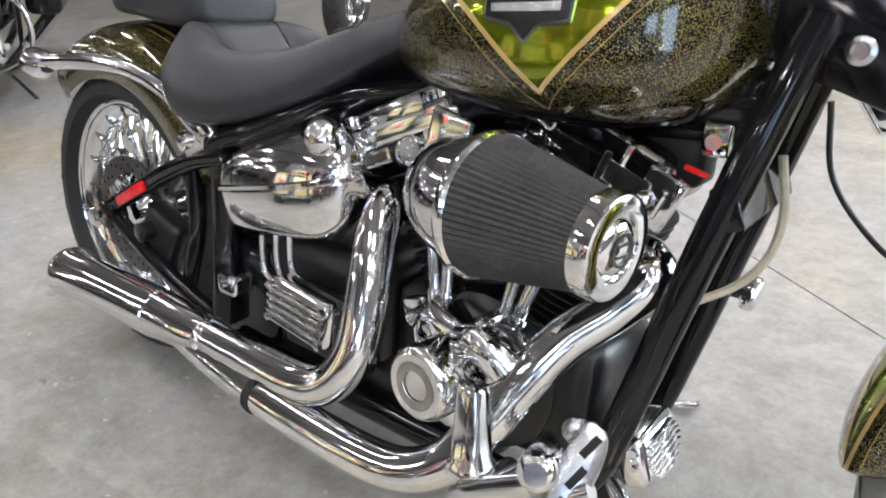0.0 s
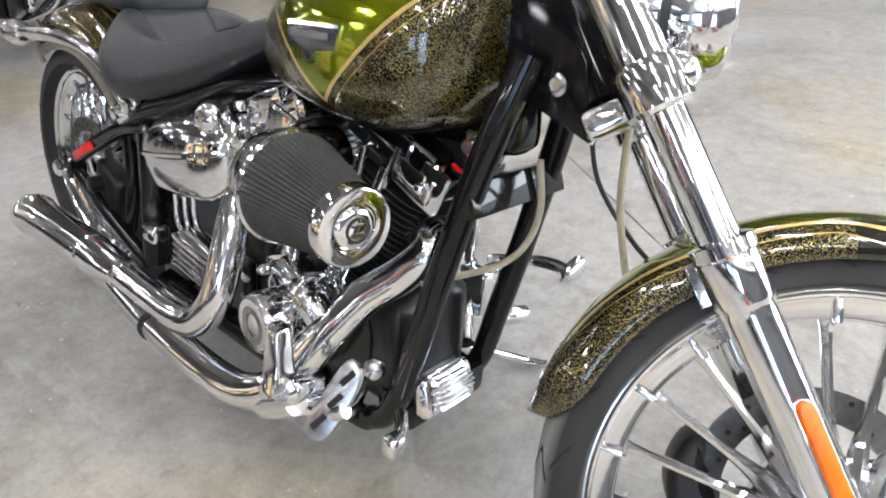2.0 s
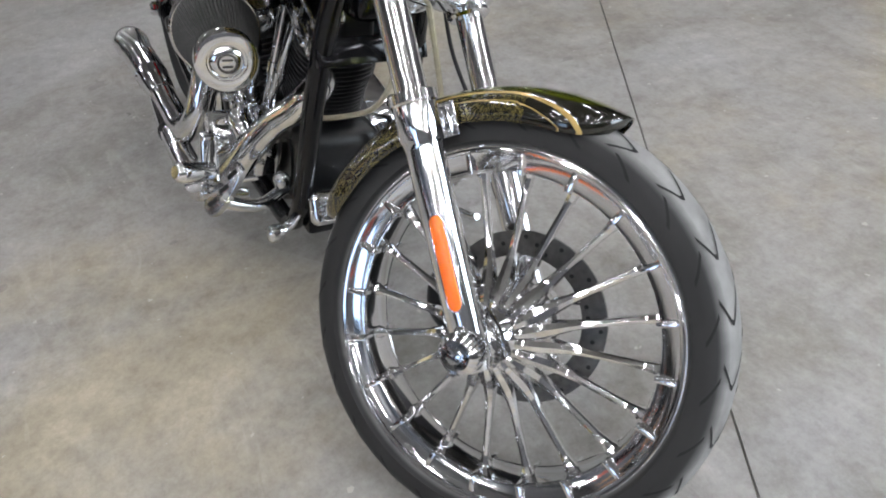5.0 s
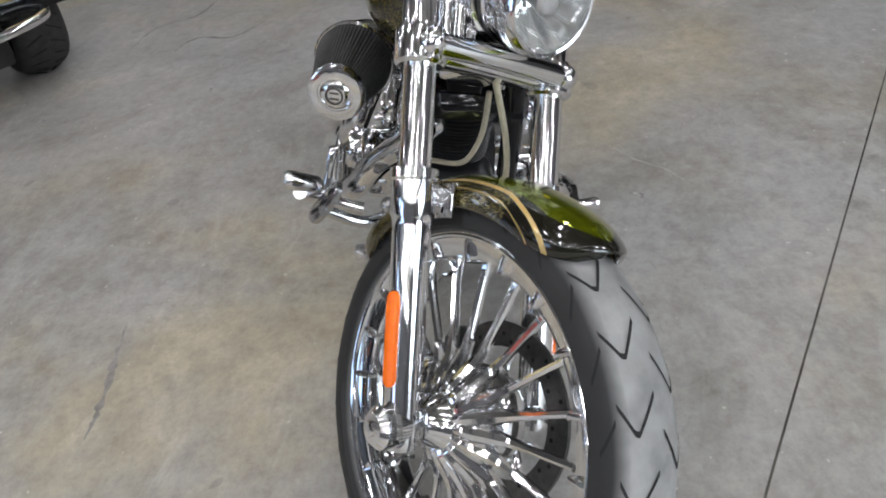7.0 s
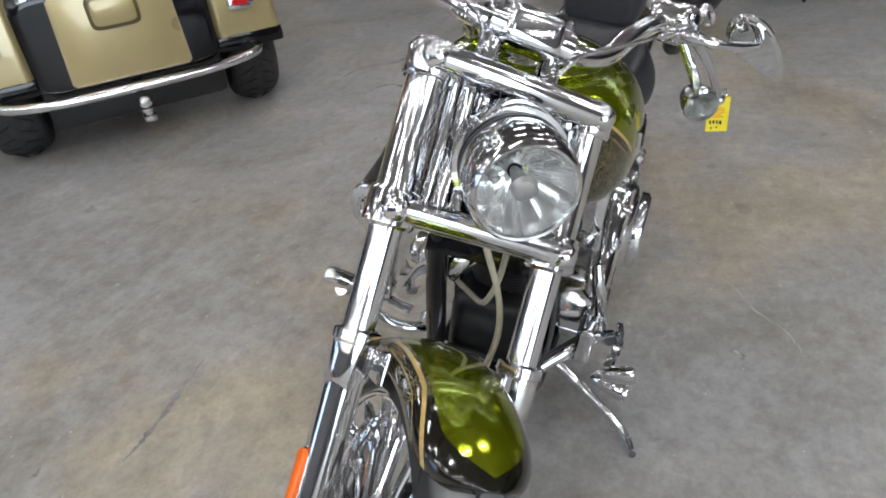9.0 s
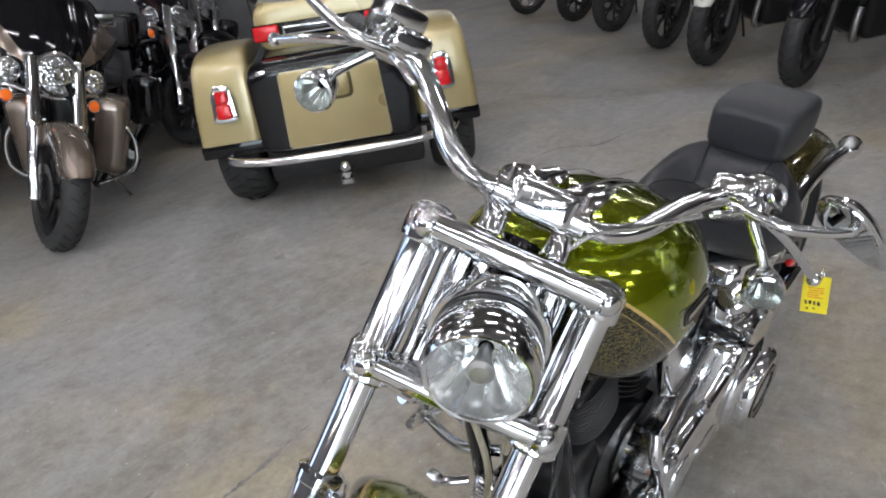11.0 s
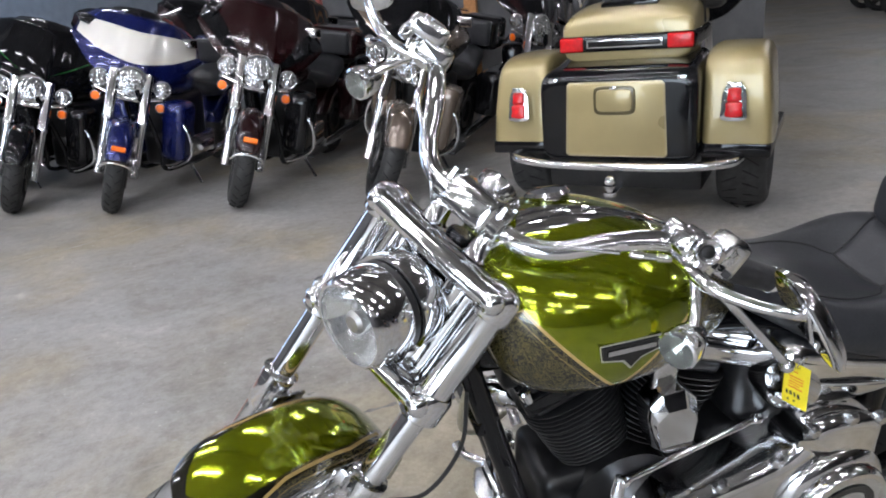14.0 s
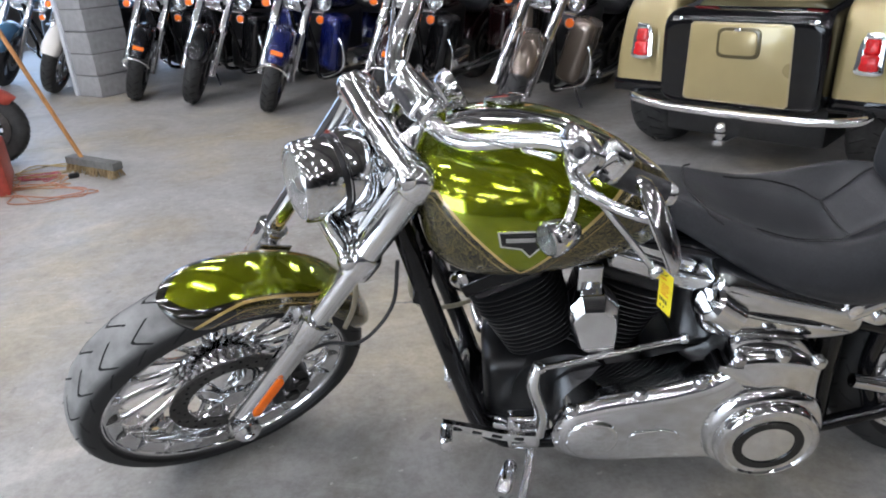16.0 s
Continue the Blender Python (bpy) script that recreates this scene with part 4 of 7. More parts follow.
    part("bowl", lathe([(-0.012, 0.006), (0.0, 0.024), (0.011, 0.032)], tm @ Matrix.Diagonal((0.86, 0.86, 1, 1)), 16, caps=False), BOWL, ind, smooth=12)
    fpart("indicator_stalk", tube([P(-0.085, 0.31, 0.965), P(-0.085, 0.345, 0.925), P(-0.08, 0.365, 0.895)], 0.009, 10, 4), CHROME)

# sales tag on the clutch lever
tag = thing("price_tag", "bright yellow card tag hanging by a ring from the clutch lever", "tag", pose(0, 0, 0, -LEAN_LEFT))
TAG_C = Vector((-0.262, 0.332, 0.768))
tm = axis_m(TAG_C, (0.97, 0.22, 0.05), (0.0, -0.17, 0.98))
part("card", rbox((0.042, 0.072, 0.0012), 0.0004, tm, None, 1), YELLOW, tag)
for y, w, x in [(0.022, 0.016, -0.006), (0.013, 0.024, 0), (0.0085, 0.022, 0.001), (0.004, 0.024, 0), (-0.0005, 0.018, -0.003), (-0.005, 0.023, 0)]:
    part("print_line", rbox((w, 0.0013, 0.0004), 0, tm @ Matrix.Translation((x, y, 0.0009))), REDINK, tag, "faint red print as a bar")
for x, y, w, h in [(-0.013, -0.016, 0.003, 0.007), (-0.0065, -0.0155, 0.004, 0.0065), (0.0, -0.016, 0.003, 0.007), (0.0065, -0.017, 0.004, 0.0075), (-0.01, -0.028, 0.003, 0.004), (0.0, -0.027, 0.003, 0.003)]:
    part("pen_mark", rbox((w, h, 0.0004), 0, tm @ Matrix.Translation((x, y, 0.0009)) @ Matrix.Rotation(radians(12), 4, "Z")), INK, tag, "black pen mark as a bar")
part("ring", ring_lathe([(-0.0008, 0.011), (0.0008, 0.011), (0.0008, 0.0095), (-0.0008, 0.0095)], axis_m(TAG_C + Vector((0, 0, 0.043)), (0.3, -0.9, 0.1)), 24), SATIN, tag)


def bpart(name, bm, mat, label="", parent=None, **k):
    return part(name, bm, mat, parent or bike, label, **k)


# rear wheel and its mudguard
REAR_C = Vector((-1.07, 0, 0.325))
REAR = Matrix.Translation(REAR_C)
rw = spoked_wheel(bike, 0.325, 0.12, 0.066, 0.248, REAR, 20, "rear_wheel", -1)
brake_disc(rw, 0.13, -0.10, "drilled rear brake disc")
bm = arc_fender(0.405, 0.135, 22, 134, 48, 0.004, 0.11, 0.75, 0.45)
bpart("rear_fender", bm, REAR_PAINT, "gold-flake black rear mudguard", m=REAR, smooth=60)
for s in (-1, 1):
    y = s * 0.15
    bm = tube([(-0.69, y, 0.55), (-0.74, y, 0.575), (-0.82, y * 0.96, 0.615), (-0.93, y * 0.92, 0.64), (-1.06, y * 0.93, 0.648), (-1.2, y * 0.97, 0.64), (-1.29, y, 0.63)], [0.02, 0.019, 0.017, 0.016, 0.016, 0.015, 0.013], 14, 6, None, 1.3)
    bpart("fender_strut", bm, CHROME, "chrome mudguard strut")
    ind = bpart("rear_indicator", lathe([(-0.05, 0.0), (-0.045, 0.018), (-0.02, 0.031), (0.01, 0.033), (0.02, 0.03)], axis_m((-1.315, y, 0.628), (-1, 0, 0), (0, 0, 1)), 24), CHROME, "bullet chrome rear indicator")
    part("lens", lathe([(0.018, 0.029), (0.026, 0.024), (0.03, 0)], axis_m((-1.315, y, 0.628), (-1, 0, 0), (0, 0, 1)), 20), RED, ind)
    bm = rbox((0.10, 0.03, 0.05), 0.012, Matrix.Translation((-0.725, y - s * 0.0, 0.553)) @ Matrix.Rotation(radians(-26), 4, "Y"), None, 3)
    mount = bpart("strut_mount", bm, CHROME, "chrome strut mount with round bolts")
    for dx, dz in ((-0.028, -0.012), (0.028, 0.014)):
        part("bolt", lathe([(0, 0.014), (0.012, 0.014), (0.014, 0.010), (0.014, 0)], axis_m((-0.725 + dx, y + s * 0.012, 0.553 + dz), (0, s, 0)), 16), CHROME, mount)
    # swing arm triangle
    yy = s * 0.145
    arm = bpart("swing_arm", tube([(-0.66, yy, 0.53), (-0.8, yy, 0.49), (-1.07, yy, 0.355)], 0.018, 12, 4), BLACK, "gloss black triangular swing arm")
    part("lower_arm", tube([(-1.07, yy, 0.335), (-0.9, yy, 0.26), (-0.72, yy, 0.2)], 0.017, 12, 4), BLACK, arm)
    part("pivot_tube", tube([(-0.69, yy * 0.9, 0.53), (-0.70, yy * 0.9, 0.36), (-0.72, yy * 0.9, 0.2)], 0.026, 12, 4), BLACK, arm)
    part("brace", tube([(-0.80, yy * 0.85, 0.49), (-0.80, yy * 0.85, 0.36), (-0.84, yy * 0.85, 0.24)], 0.018, 12, 4), BLACK, arm)
    part("axle_boss", lathe([(-0.02, 0.03), (0.016, 0.03), (0.02, 0.024), (0.02, 0)], axis_m((-1.08, yy, 0.335), (0, s, 0)), 20), BLACK, arm)
    bpart("axle_nut", lathe([(0, 0.022), (0.018, 0.022), (0.026, 0.014), (0.028, 0)], axis_m((-1.09, yy + s * 0.015, 0.333), (0, s, 0)), 8), CHROME)
    p0, p1 = Vector((-1.036, yy + s * 0.02, 0.368)), Vector((-0.882, yy + s * 0.02, 0.446))
    bpart("side_reflector", rbox((0.118, 0.008, 0.021), 0.005, Matrix.Translation((p0 + p1) / 2) @ Matrix.Rotation(-math.atan2(p1.z - p0.z, p1.x - p0.x), 4, "Y"), None, 2), RED, "red rear side reflector")
bm = rbox((0.11, 0.05, 0.13), 0.018, Matrix.Translation((-0.93, -0.115, 0.31)) @ Matrix.Rotation(radians(25), 4, "Y"), None, 3)
lathe([(0, 0.02), (0.03, 0.02), (0.034, 0.014)], axis_m((-0.94, -0.135, 0.33), (0, -1, 0)), 14, bm)
bpart("rear_caliper", bm, ENGINE, "black rear brake caliper")
bpart("caliper_bolt", lathe([(0, 0.012), (0.012, 0.012), (0.016, 0.007), (0.016, 0)], axis_m((-0.655, -0.165, 0.311), (0, -1, 0)), 12), CHROME)
bm = rbox((0.05, 0.05, 0.04), 0.012, Matrix.Translation((-0.655, -0.15, 0.30)), None, 3)
bpart("peg_mount", bm, CHROME, "chrome passenger peg mount")

# tank
# rows of x, height of the widest line, rise above it, drop below it, half width
TANK = smooth_sections([(0.150, 0.815, 0.035, 0.03, 0.035), (0.142, 0.808, 0.085, 0.065, 0.10), (0.115, 0.797, 0.123, 0.098, 0.155), (0.06, 0.788, 0.147, 0.115, 0.19), (-0.02, 0.783, 0.155, 0.115, 0.204), (-0.10, 0.778, 0.149, 0.108, 0.199), (-0.18, 0.77, 0.128, 0.095, 0.174), (-0.26, 0.757, 0.097, 0.075, 0.136), (-0.33, 0.745, 0.06, 0.05, 0.088), (-0.365, 0.74, 0.027, 0.024, 0.038)], 4)


def tank_ring(x, zc, up, low, hy, n=56):
    """Rounded above, with full flanks that turn in at the lower seam."""
    ring = []
    for k in range(n):
        c, q = math.cos(2 * math.pi * k / n), math.sin(2 * math.pi * k / n)
        p = 2.25 if q >= 0 else 3.4
        ring.append(Vector((x, hy * math.copysign(abs(c) ** (2 / p), c), zc + (up if q >= 0 else low) * math.copysign(abs(q) ** (2 / p), q))))
    return ring


bm = bmesh.new()
skin(bm, [tank_ring(*row) for row in TANK])
bpart("fuel_tank", bm, TANK_PAINT, "teardrop fuel tank in candy green and black gold flake with gold V stripe", smooth=60)


def tank_side(x, z, lift):
    """The tank's flank at x and height z."""
    a = np.array(TANK)[::-1]
    zc, up, low, hy = (np.interp(x, a[:, 0], a[:, k]) for k in (1, 2, 3, 4))
    p = 2.25 if z >= zc else 3.4
    k = min(1.0, abs((z - zc) / (up if z >= zc else low)))
    return hy * (1 - k ** p) ** (1 / p) + lift


def on_tank(outline, s, lift0, lift1, name, mat, parent, label=""):
    bm = bmesh.new()
    skin(bm, [[Vector((x, s * tank_side(x, z, lift), z)) for x, z in outline] for lift in (lift0, lift1)])
    return part(name, bm, mat, parent, label)


bm = bmesh.new()
lathe([(-0.004, 0.04), (0.006, 0.042), (0.012, 0.036), (0.014, 0.012), (0.013, 0)], axis_m((-0.033, -0.084, 0.928), (0.03, -0.3, 0.95)), 32, bm)
bpart("fuel_cap", bm, CHROME, "round chrome fuel cap")
rows = smooth_sections([(0.11, 0.902, 0.016, 0.02), (0.085, 0.917, 0.016, 0.038), (0.02, 0.929, 0.015, 0.043), (-0.06, 0.922, 0.015, 0.040), (-0.15, 0.896, 0.015, 0.034), (-0.24, 0.851, 0.016, 0.027), (-0.31, 0.806, 0.016, 0.02), (-0.345, 0.776, 0.012, 0.01)], 4)
bm = bmesh.new()
skin(bm, [oval(x, zc, hz, hy, 20, 2.6) for x, zc, hz, hy in rows])
dash = bpart("dash_console", bm, CHROME, "long chrome tank console", smooth=60)
for dy in (-0.012, 0.012):
    part("console_rib", tube([(x, dy * (1.0 if x > -0.2 else 0.7), zc + hz * 0.97) for x, zc, hz, hy in rows[4:-4:3]], 0.004, 8, 3), CHROME, dash)
for s in (-1, 1):
    badge = on_tank([(0.0, 0.813), (-0.112, 0.807), (-0.112, 0.780), (-0.075, 0.775), (-0.056, 0.757), (-0.04, 0.776), (-0.004, 0.782)], s, -0.002, 0.005, "tank_badge", CHROME, bike, "chrome and black tank badge, plain shield shape")
    on_tank([(-0.004, 0.809), (-0.108, 0.803), (-0.108, 0.784), (-0.073, 0.779), (-0.056, 0.763), (-0.042, 0.78), (-0.007, 0.786)], s, 0.004, 0.0065, "badge_field", BADGE, badge, "black enamel field")
    on_tank([(-0.014, 0.802), (-0.1, 0.797), (-0.1, 0.789), (-0.014, 0.793)], s, 0.006, 0.0075, "badge_bar", SATIN, badge, "plain silver bar")
    tr = tube([(0.11, s * 0.115, 0.715)] + [(x, s * hy * 0.66, zc - low * 0.95) for x, zc, up, low, hy in TANK[10:-3:5]], 0.0045, 8, 3)
    bpart("tank_seam", tr, BLACK, "thin black lower tank seam")

# seat: rows of x, underside, crest of the bolster, its half width, half width, middle of the bucket
rows = smooth_sections([(-0.288, 0.768, 0.790, 0.02, 0.028, 0.790), (-0.32, 0.735, 0.786, 0.055, 0.075, 0.785), (-0.40, 0.688, 0.762, 0.082, 0.108, 0.757), (-0.48, 0.642, 0.730, 0.108, 0.146, 0.716), (-0.56, 0.608, 0.708, 0.128, 0.174, 0.688), (-0.64, 0.585, 0.704, 0.140, 0.190, 0.668), (-0.70, 0.577, 0.715, 0.140, 0.193, 0.666), (-0.75, 0.577, 0.729, 0.130, 0.188, 0.696), (-0.79, 0.582, 0.739, 0.108, 0.174, 0.735), (-0.83, 0.598, 0.737, 0.085, 0.15, 0.738), (-0.853, 0.63, 0.705, 0.06, 0.11, 0.706)], 4)


def seat_half(zb, crest, yc, ym, mid):
    """Half a section from the underside's middle, round the flank and over the bolster into the bucket."""
    h = crest - zb
    pts = [(0, zb), (0.5 * ym, zb), (0.84 * ym, zb + 0.004), (0.95 * ym, zb + 0.10 * h), (ym, zb + 0.28 * h), (0.985 * ym, zb + 0.5 * h), (yc + 0.58 * (ym - yc), crest - 0.24 * h), (yc + 0.24 * (ym - yc), crest - 0.055 * h), (yc, crest), (0.88 * yc, crest - 0.10 * (crest - mid)), (0.74 * yc, crest - 0.42 * (crest - mid)), (0.58 * yc, crest - 0.76 * (crest - mid)), (0.36 * yc, crest - 0.96 * (crest - mid)), (0, mid)]
    return [(p.x, p.y) for p in spline([(a, b, 0) for a, b in pts], 2)]


bm = bmesh.new()
rings = []
for x, *row in rows:
    half_ = seat_half(*row)
    rings.append([Vector((x, y, z)) for y, z in half_] + [Vector((x, -y, z)) for y, z in half_[-2:0:-1]])
skin(bm, rings)
seat = bpart("rider_seat", bm, VINYL, "black vinyl bucket rider seat with stitched insert", smooth=70)


def seat_top(x, y):
    a = np.array(rows)[::-1]
    half_ = [p for p in seat_half(*(float(np.interp(x, a[:, 0], a[:, k])) for k in range(1, 6)))][14:]
    return float(np.interp(abs(y), [p[0] for p in half_[::-1]], [p[1] for p in half_[::-1]]))


bm = bmesh.new()
rings = []
for i in range(13):
    x = -0.703 - 0.098 * i / 12
    e = min(i, 12 - i)
    lift = (-0.004, 0.006, 0.0085, 0.0095)[min(3, e)] if i < 7 else (-0.004, 0.003, 0.005, 0.0095)[min(3, e)]
    wide_ = 0.066 + 0.012 * i / 12
    rings.append([Vector((x, wide_ * u, seat_top(x, wide_ * u) + lift * min(1.0, 5.5 * (1.0 - abs(u)) + 0.05) - (0.002 if abs(u) == 1 else 0))) for u in [k / 8 - 1 for k in range(17)]])
grid = [[bm.verts.new(v) for v in ring] for ring in rings]
for a, b in zip(grid, grid[1:]):
    for k in range(16):
        bm.faces.new((a[k], a[k + 1], b[k + 1], b[k]))
part("seat_insert", bm, VINYL, seat, "raised stitched vinyl insert", smooth=50)
for line in ([(-0.703, 0.066), (-0.75, 0.072), (-0.80, 0.078)], [(-0.703, -0.066), (-0.75, -0.072), (-0.80, -0.078)], [(-0.703, 0.066), (-0.701, 0.0), (-0.703, -0.066)], [(-0.703, 0.066), (-0.66, 0.10), (-0.58, 0.115), (-0.50, 0.10)], [(-0.703, -0.066), (-0.66, -0.10), (-0.58, -0.115), (-0.50, -0.10)], [(-0.43, 0.118), (-0.405, 0.085), (-0.39, 0.0), (-0.405, -0.085), (-0.43, -0.118)]):
    pts = spline([(x, y, 0) for x, y in line], 6)
    part("seam", tube([(p.x, p.y, seat_top(p.x, p.y) + 0.0005) for p in pts], 0.002, 6, 1), SEAM, seat)
prow = smooth_sections([(-0.795, 0.787, 0.04, 0.072), (-0.799, 0.787, 0.052, 0.086), (-0.816, 0.789, 0.062, 0.098), (-0.855, 0.792, 0.067, 0.106), (-0.94, 0.793, 0.065, 0.11), (-1.01, 0.795, 0.058, 0.103), (-1.08, 0.787, 0.048, 0.09), (-1.115, 0.778, 0.034, 0.07), (-1.125, 0.775, 0.02, 0.05)], 3)
bm = bmesh.new()
skin(bm, [oval(x, zc, hz, hy, 44, 4.6) for x, zc, hz, hy in prow])
bpart("pillion_pad", bm, VINYL, "black vinyl passenger pad", smooth=60)
bpart("pad_bracket", rbox((0.05, 0.06, 0.02), 0.006, Matrix.Translation((-1.12, 0, 0.755))), CHROME)

# frame
for s in (-1, 1):
    bm = tube([(0.195, s * 0.06, 0.80), (0.165, s * 0.085, 0.68), (0.12, s * 0.10, 0.50), (0.075, s * 0.105, 0.32), (0.045, s * 0.11, 0.215), (0.0, s * 0.112, 0.165), (-0.1, s * 0.115, 0.15), (-0.7, s * 0.12, 0.16)], 0.021, 16, 6)
    bpart("frame_tube", bm, BLACK, "gloss black frame downtube")
    bpart("seat_rail", tube([(-0.2, s * 0.055, 0.685), (-0.36, s * 0.06, 0.665), (-0.46, s * 0.085, 0.645), (-0.56, s * 0.135, 0.597), (-0.70, s * 0.15, 0.545)], 0.019, 12, 5), BLACK, "gloss black frame rail under the seat")
bm = lathe([(0.565, 0.03), (0.57, 0.042), (0.6, 0.038), (0.69, 0.036), (0.72, 0.044), (0.745, 0.044)], FRONT @ Matrix.Translation((-0.035, 0, 0)), 24)
bpart("steering_head", bm, BLACK, "black steering head")
for s in (-1, 1):
    bm = bmesh.new()
    outline = [(0.285, 0.705), (0.27, 0.80), (0.20, 0.90), (0.10, 0.89), (0.07, 0.80), (0.14, 0.755), (0.21, 0.73)]
    prism(outline, 0.012, 0.004, Matrix.Translation((0, s * 0.035, 0)) @ Matrix.Rotation(radians(90), 4, "X"), bm)
    bpart("neck_cover", bm, BLACK, "black neck side plate")
    b2 = lathe([(0, 0.0145), (0.006, 0.0145), (0.008, 0.009), (0.006, 0.007), (0.006, 0)], axis_m((0.232, s * 0.044, 0.768), (0, s, 0)), 18)
    bpart("neck_bolt", b2, SATIN, "steel bolt head on the neck")
bpart("hose_bracket", rbox((0.03, 0.22, 0.05), 0.004, Matrix.Translation((0.15, 0.0, 0.60)) @ Matrix.Rotation(radians(-20), 4, "Y")), BLACK, "black cross bracket between the downtubes")
bpart("brake_hose", tube([(0.30, 0.03, 0.72), (0.29, 0.06, 0.62), (0.30, 0.07, 0.55), (0.33, 0.06, 0.48)], 0.0055, 8, 6), CABLE, "clear braided brake hose")
bpart("clutch_cable", tube([(0.165, 0.04, 0.64), (0.18, 0.035, 0.57), (0.174, 0.02, 0.515), (0.145, 0.0, 0.475), (0.09, -0.04, 0.445), (0.05, -0.075, 0.43)], 0.0055, 8, 6), CABLE, "translucent control cable")
bpart("front_brake_line", tube([(0.19, 0.12, 0.70), (0.21, 0.14, 0.60), (0.28, 0.15, 0.52), (0.36, 0.12, 0.49), (0.45, 0.09, 0.42)], 0.004, 8, 6), PLASTIC, "thin black brake line")

# engine
CRANK = Vector((-0.150, 0, 0.295))
bm = rbox((0.36, 0.19, 0.21), 0.04, Matrix.Translation((-0.15, 0, 0.275)), None, 3)
lathe([(-0.1, 0.12), (0.1, 0.12)], Matrix.Translation((-0.15, 0, 0.29)) @ Y_AXIS, 32, bm)
bpart("crankcase", bm, ENGINE, "black wrinkle-finish crankcase")
bm = rbox((0.34, 0.2, 0.2), 0.04, Matrix.Translation((-0.50, 0, 0.30)), None, 3)
bpart("gearbox", bm, ENGINE, "black gearbox case")
bpart("oil_tank", rbox((0.3, 0.2, 0.2), 0.05, Matrix.Translation((-0.53, 0, 0.5)), None, 3), ENGINE, "black oil tank")
for nm, ang in (("front", 22.5), ("rear", -22.5)):
    cm = Matrix.Translation(CRANK) @ Matrix.Rotation(radians(ang), 4, "Y")
    cyl = bpart("cylinder", lathe([(0.09, 0.062), (0.34, 0.062)], cm, 24), ENGINE, "black finned air-cooled cylinder")
    for k in range(15):
        h = 0.125 + 0.0125 * k
        w = (0.148 + 0.002 * k, 0.166) if k < 10 else (0.172, 0.178)
        ring = [(w[0] * 0.6 * math.copysign(abs(math.cos(q)) ** 0.75, math.cos(q)), w[1] * 0.5 * math.copysign(abs(math.sin(q)) ** 0.75, math.sin(q))) for q in [2 * math.pi * i / 24 for i in range(24)]]
        fb = bmesh.new()
        skin(fb, [[cm @ Vector((a * e + (0.0 if nm == "front" else -0.028), b * e, h + z)) for a, b in ring] for e, z in ((0.975, -0.0024), (1.0, -0.0012), (1.0, 0.0012), (0.975, 0.0024))])
        part("fin", fb, ENGINE, cyl)
    bm = rbox((0.15, 0.16, 0.03), 0.012, cm @ Matrix.Translation((0, 0, 0.325)), None, 3)
    bpart("cylinder_head", bm, ENGINE, "black cylinder head")
    off, span, up = (-0.008, 0.2, 0.0) if nm == "front" else (-0.047, 0.225, 0.017)
    bm = rbox((span, 0.176 if nm == "front" else 0.192, 0.04), 0.010, cm @ Matrix.Translation((off, 0, 0.350 + up)), None, 3)
    rocker = bpart("rocker_box", bm, CHROME if nm == "rear" else BLACK, "chrome rocker cover" if nm == "rear" else "gloss black rocker cover with chrome bolts")
    part("rocker_lid", rbox((span * 0.82, 0.154, 0.034), 0.012, cm @ Matrix.Translation((off, 0, 0.379 + up)), None, 3), CHROME if nm == "rear" else BLACK, rocker)
    for sx in (-1, 1):
        for sy in (-1, 1):
            part("bolt", lathe([(0.355, 0.012), (0.39, 0.012), (0.394, 0.008), (0.394, 0)], cm @ Matrix.Translation((off + sx * span * 0.42, sy * 0.075, up)), 10), CHROME, rocker)
    if nm == "rear":
        plate_ = part("head_plate", rbox((0.085, 0.006, 0.024), 0.003, cm @ Matrix.Translation((-0.105, -0.095, 0.334)), None, 2), CHROME, rocker, "narrow chrome head plate with dark field")
        part("rocker_step", rbox((0.11, 0.02, 0.03), 0.006, cm @ Matrix.Translation((-0.03, -0.09, 0.388)), None, 2), CHROME, rocker)
        part("plate_field", rbox((0.074, 0.003, 0.013), 0.001, cm @ Matrix.Translation((-0.105, -0.0975, 0.334)), None, 1), DISC, plate_)
    for sy in (-1,):
        b2 = rbox((0.06, 0.012, 0.03), 0.005, cm @ Matrix.Translation((0.045, sy * 0.088, 0.355)), None, 2)
        rbox((0.012, 0.014, 0.075), 0.004, cm @ Matrix.Translation((0.012, sy * 0.088, 0.34)), b2, 2)
        bpart("rocker_trim", b2, CHROME)
    pm = -0.125
    for dx in (-0.028, 0.028):
        bx = CRANK + Vector((math.copysign(0.055, ang) + dx * 0.3, pm - 0.005, 0.09))
        top = cm @ Vector((dx - math.copysign(0.03, ang), -0.085, 0.33))
        tu = bpart("pushrod_tube", rod(bx, top, 0.0095, 14), CHROME, "chrome pushrod tube")
        d = (top - bx).normalized()
        for f in (0.05, 0.45):
            part("collar", lathe([(-0.012, 0.013), (0.012, 0.013)], axis_m(bx + (top - bx) * f, d), 14), CHROME, tu)
    tb = CRANK + Vector((math.copysign(0.075, ang), pm + 0.01, 0.08))
    bpart("tappet_block", rbox((0.09, 0.05, 0.045), 0.01, Matrix.Translation(tb) @ Matrix.Rotation(radians(ang), 4, "Y"), None, 2), CHROME, "chrome lifter block")

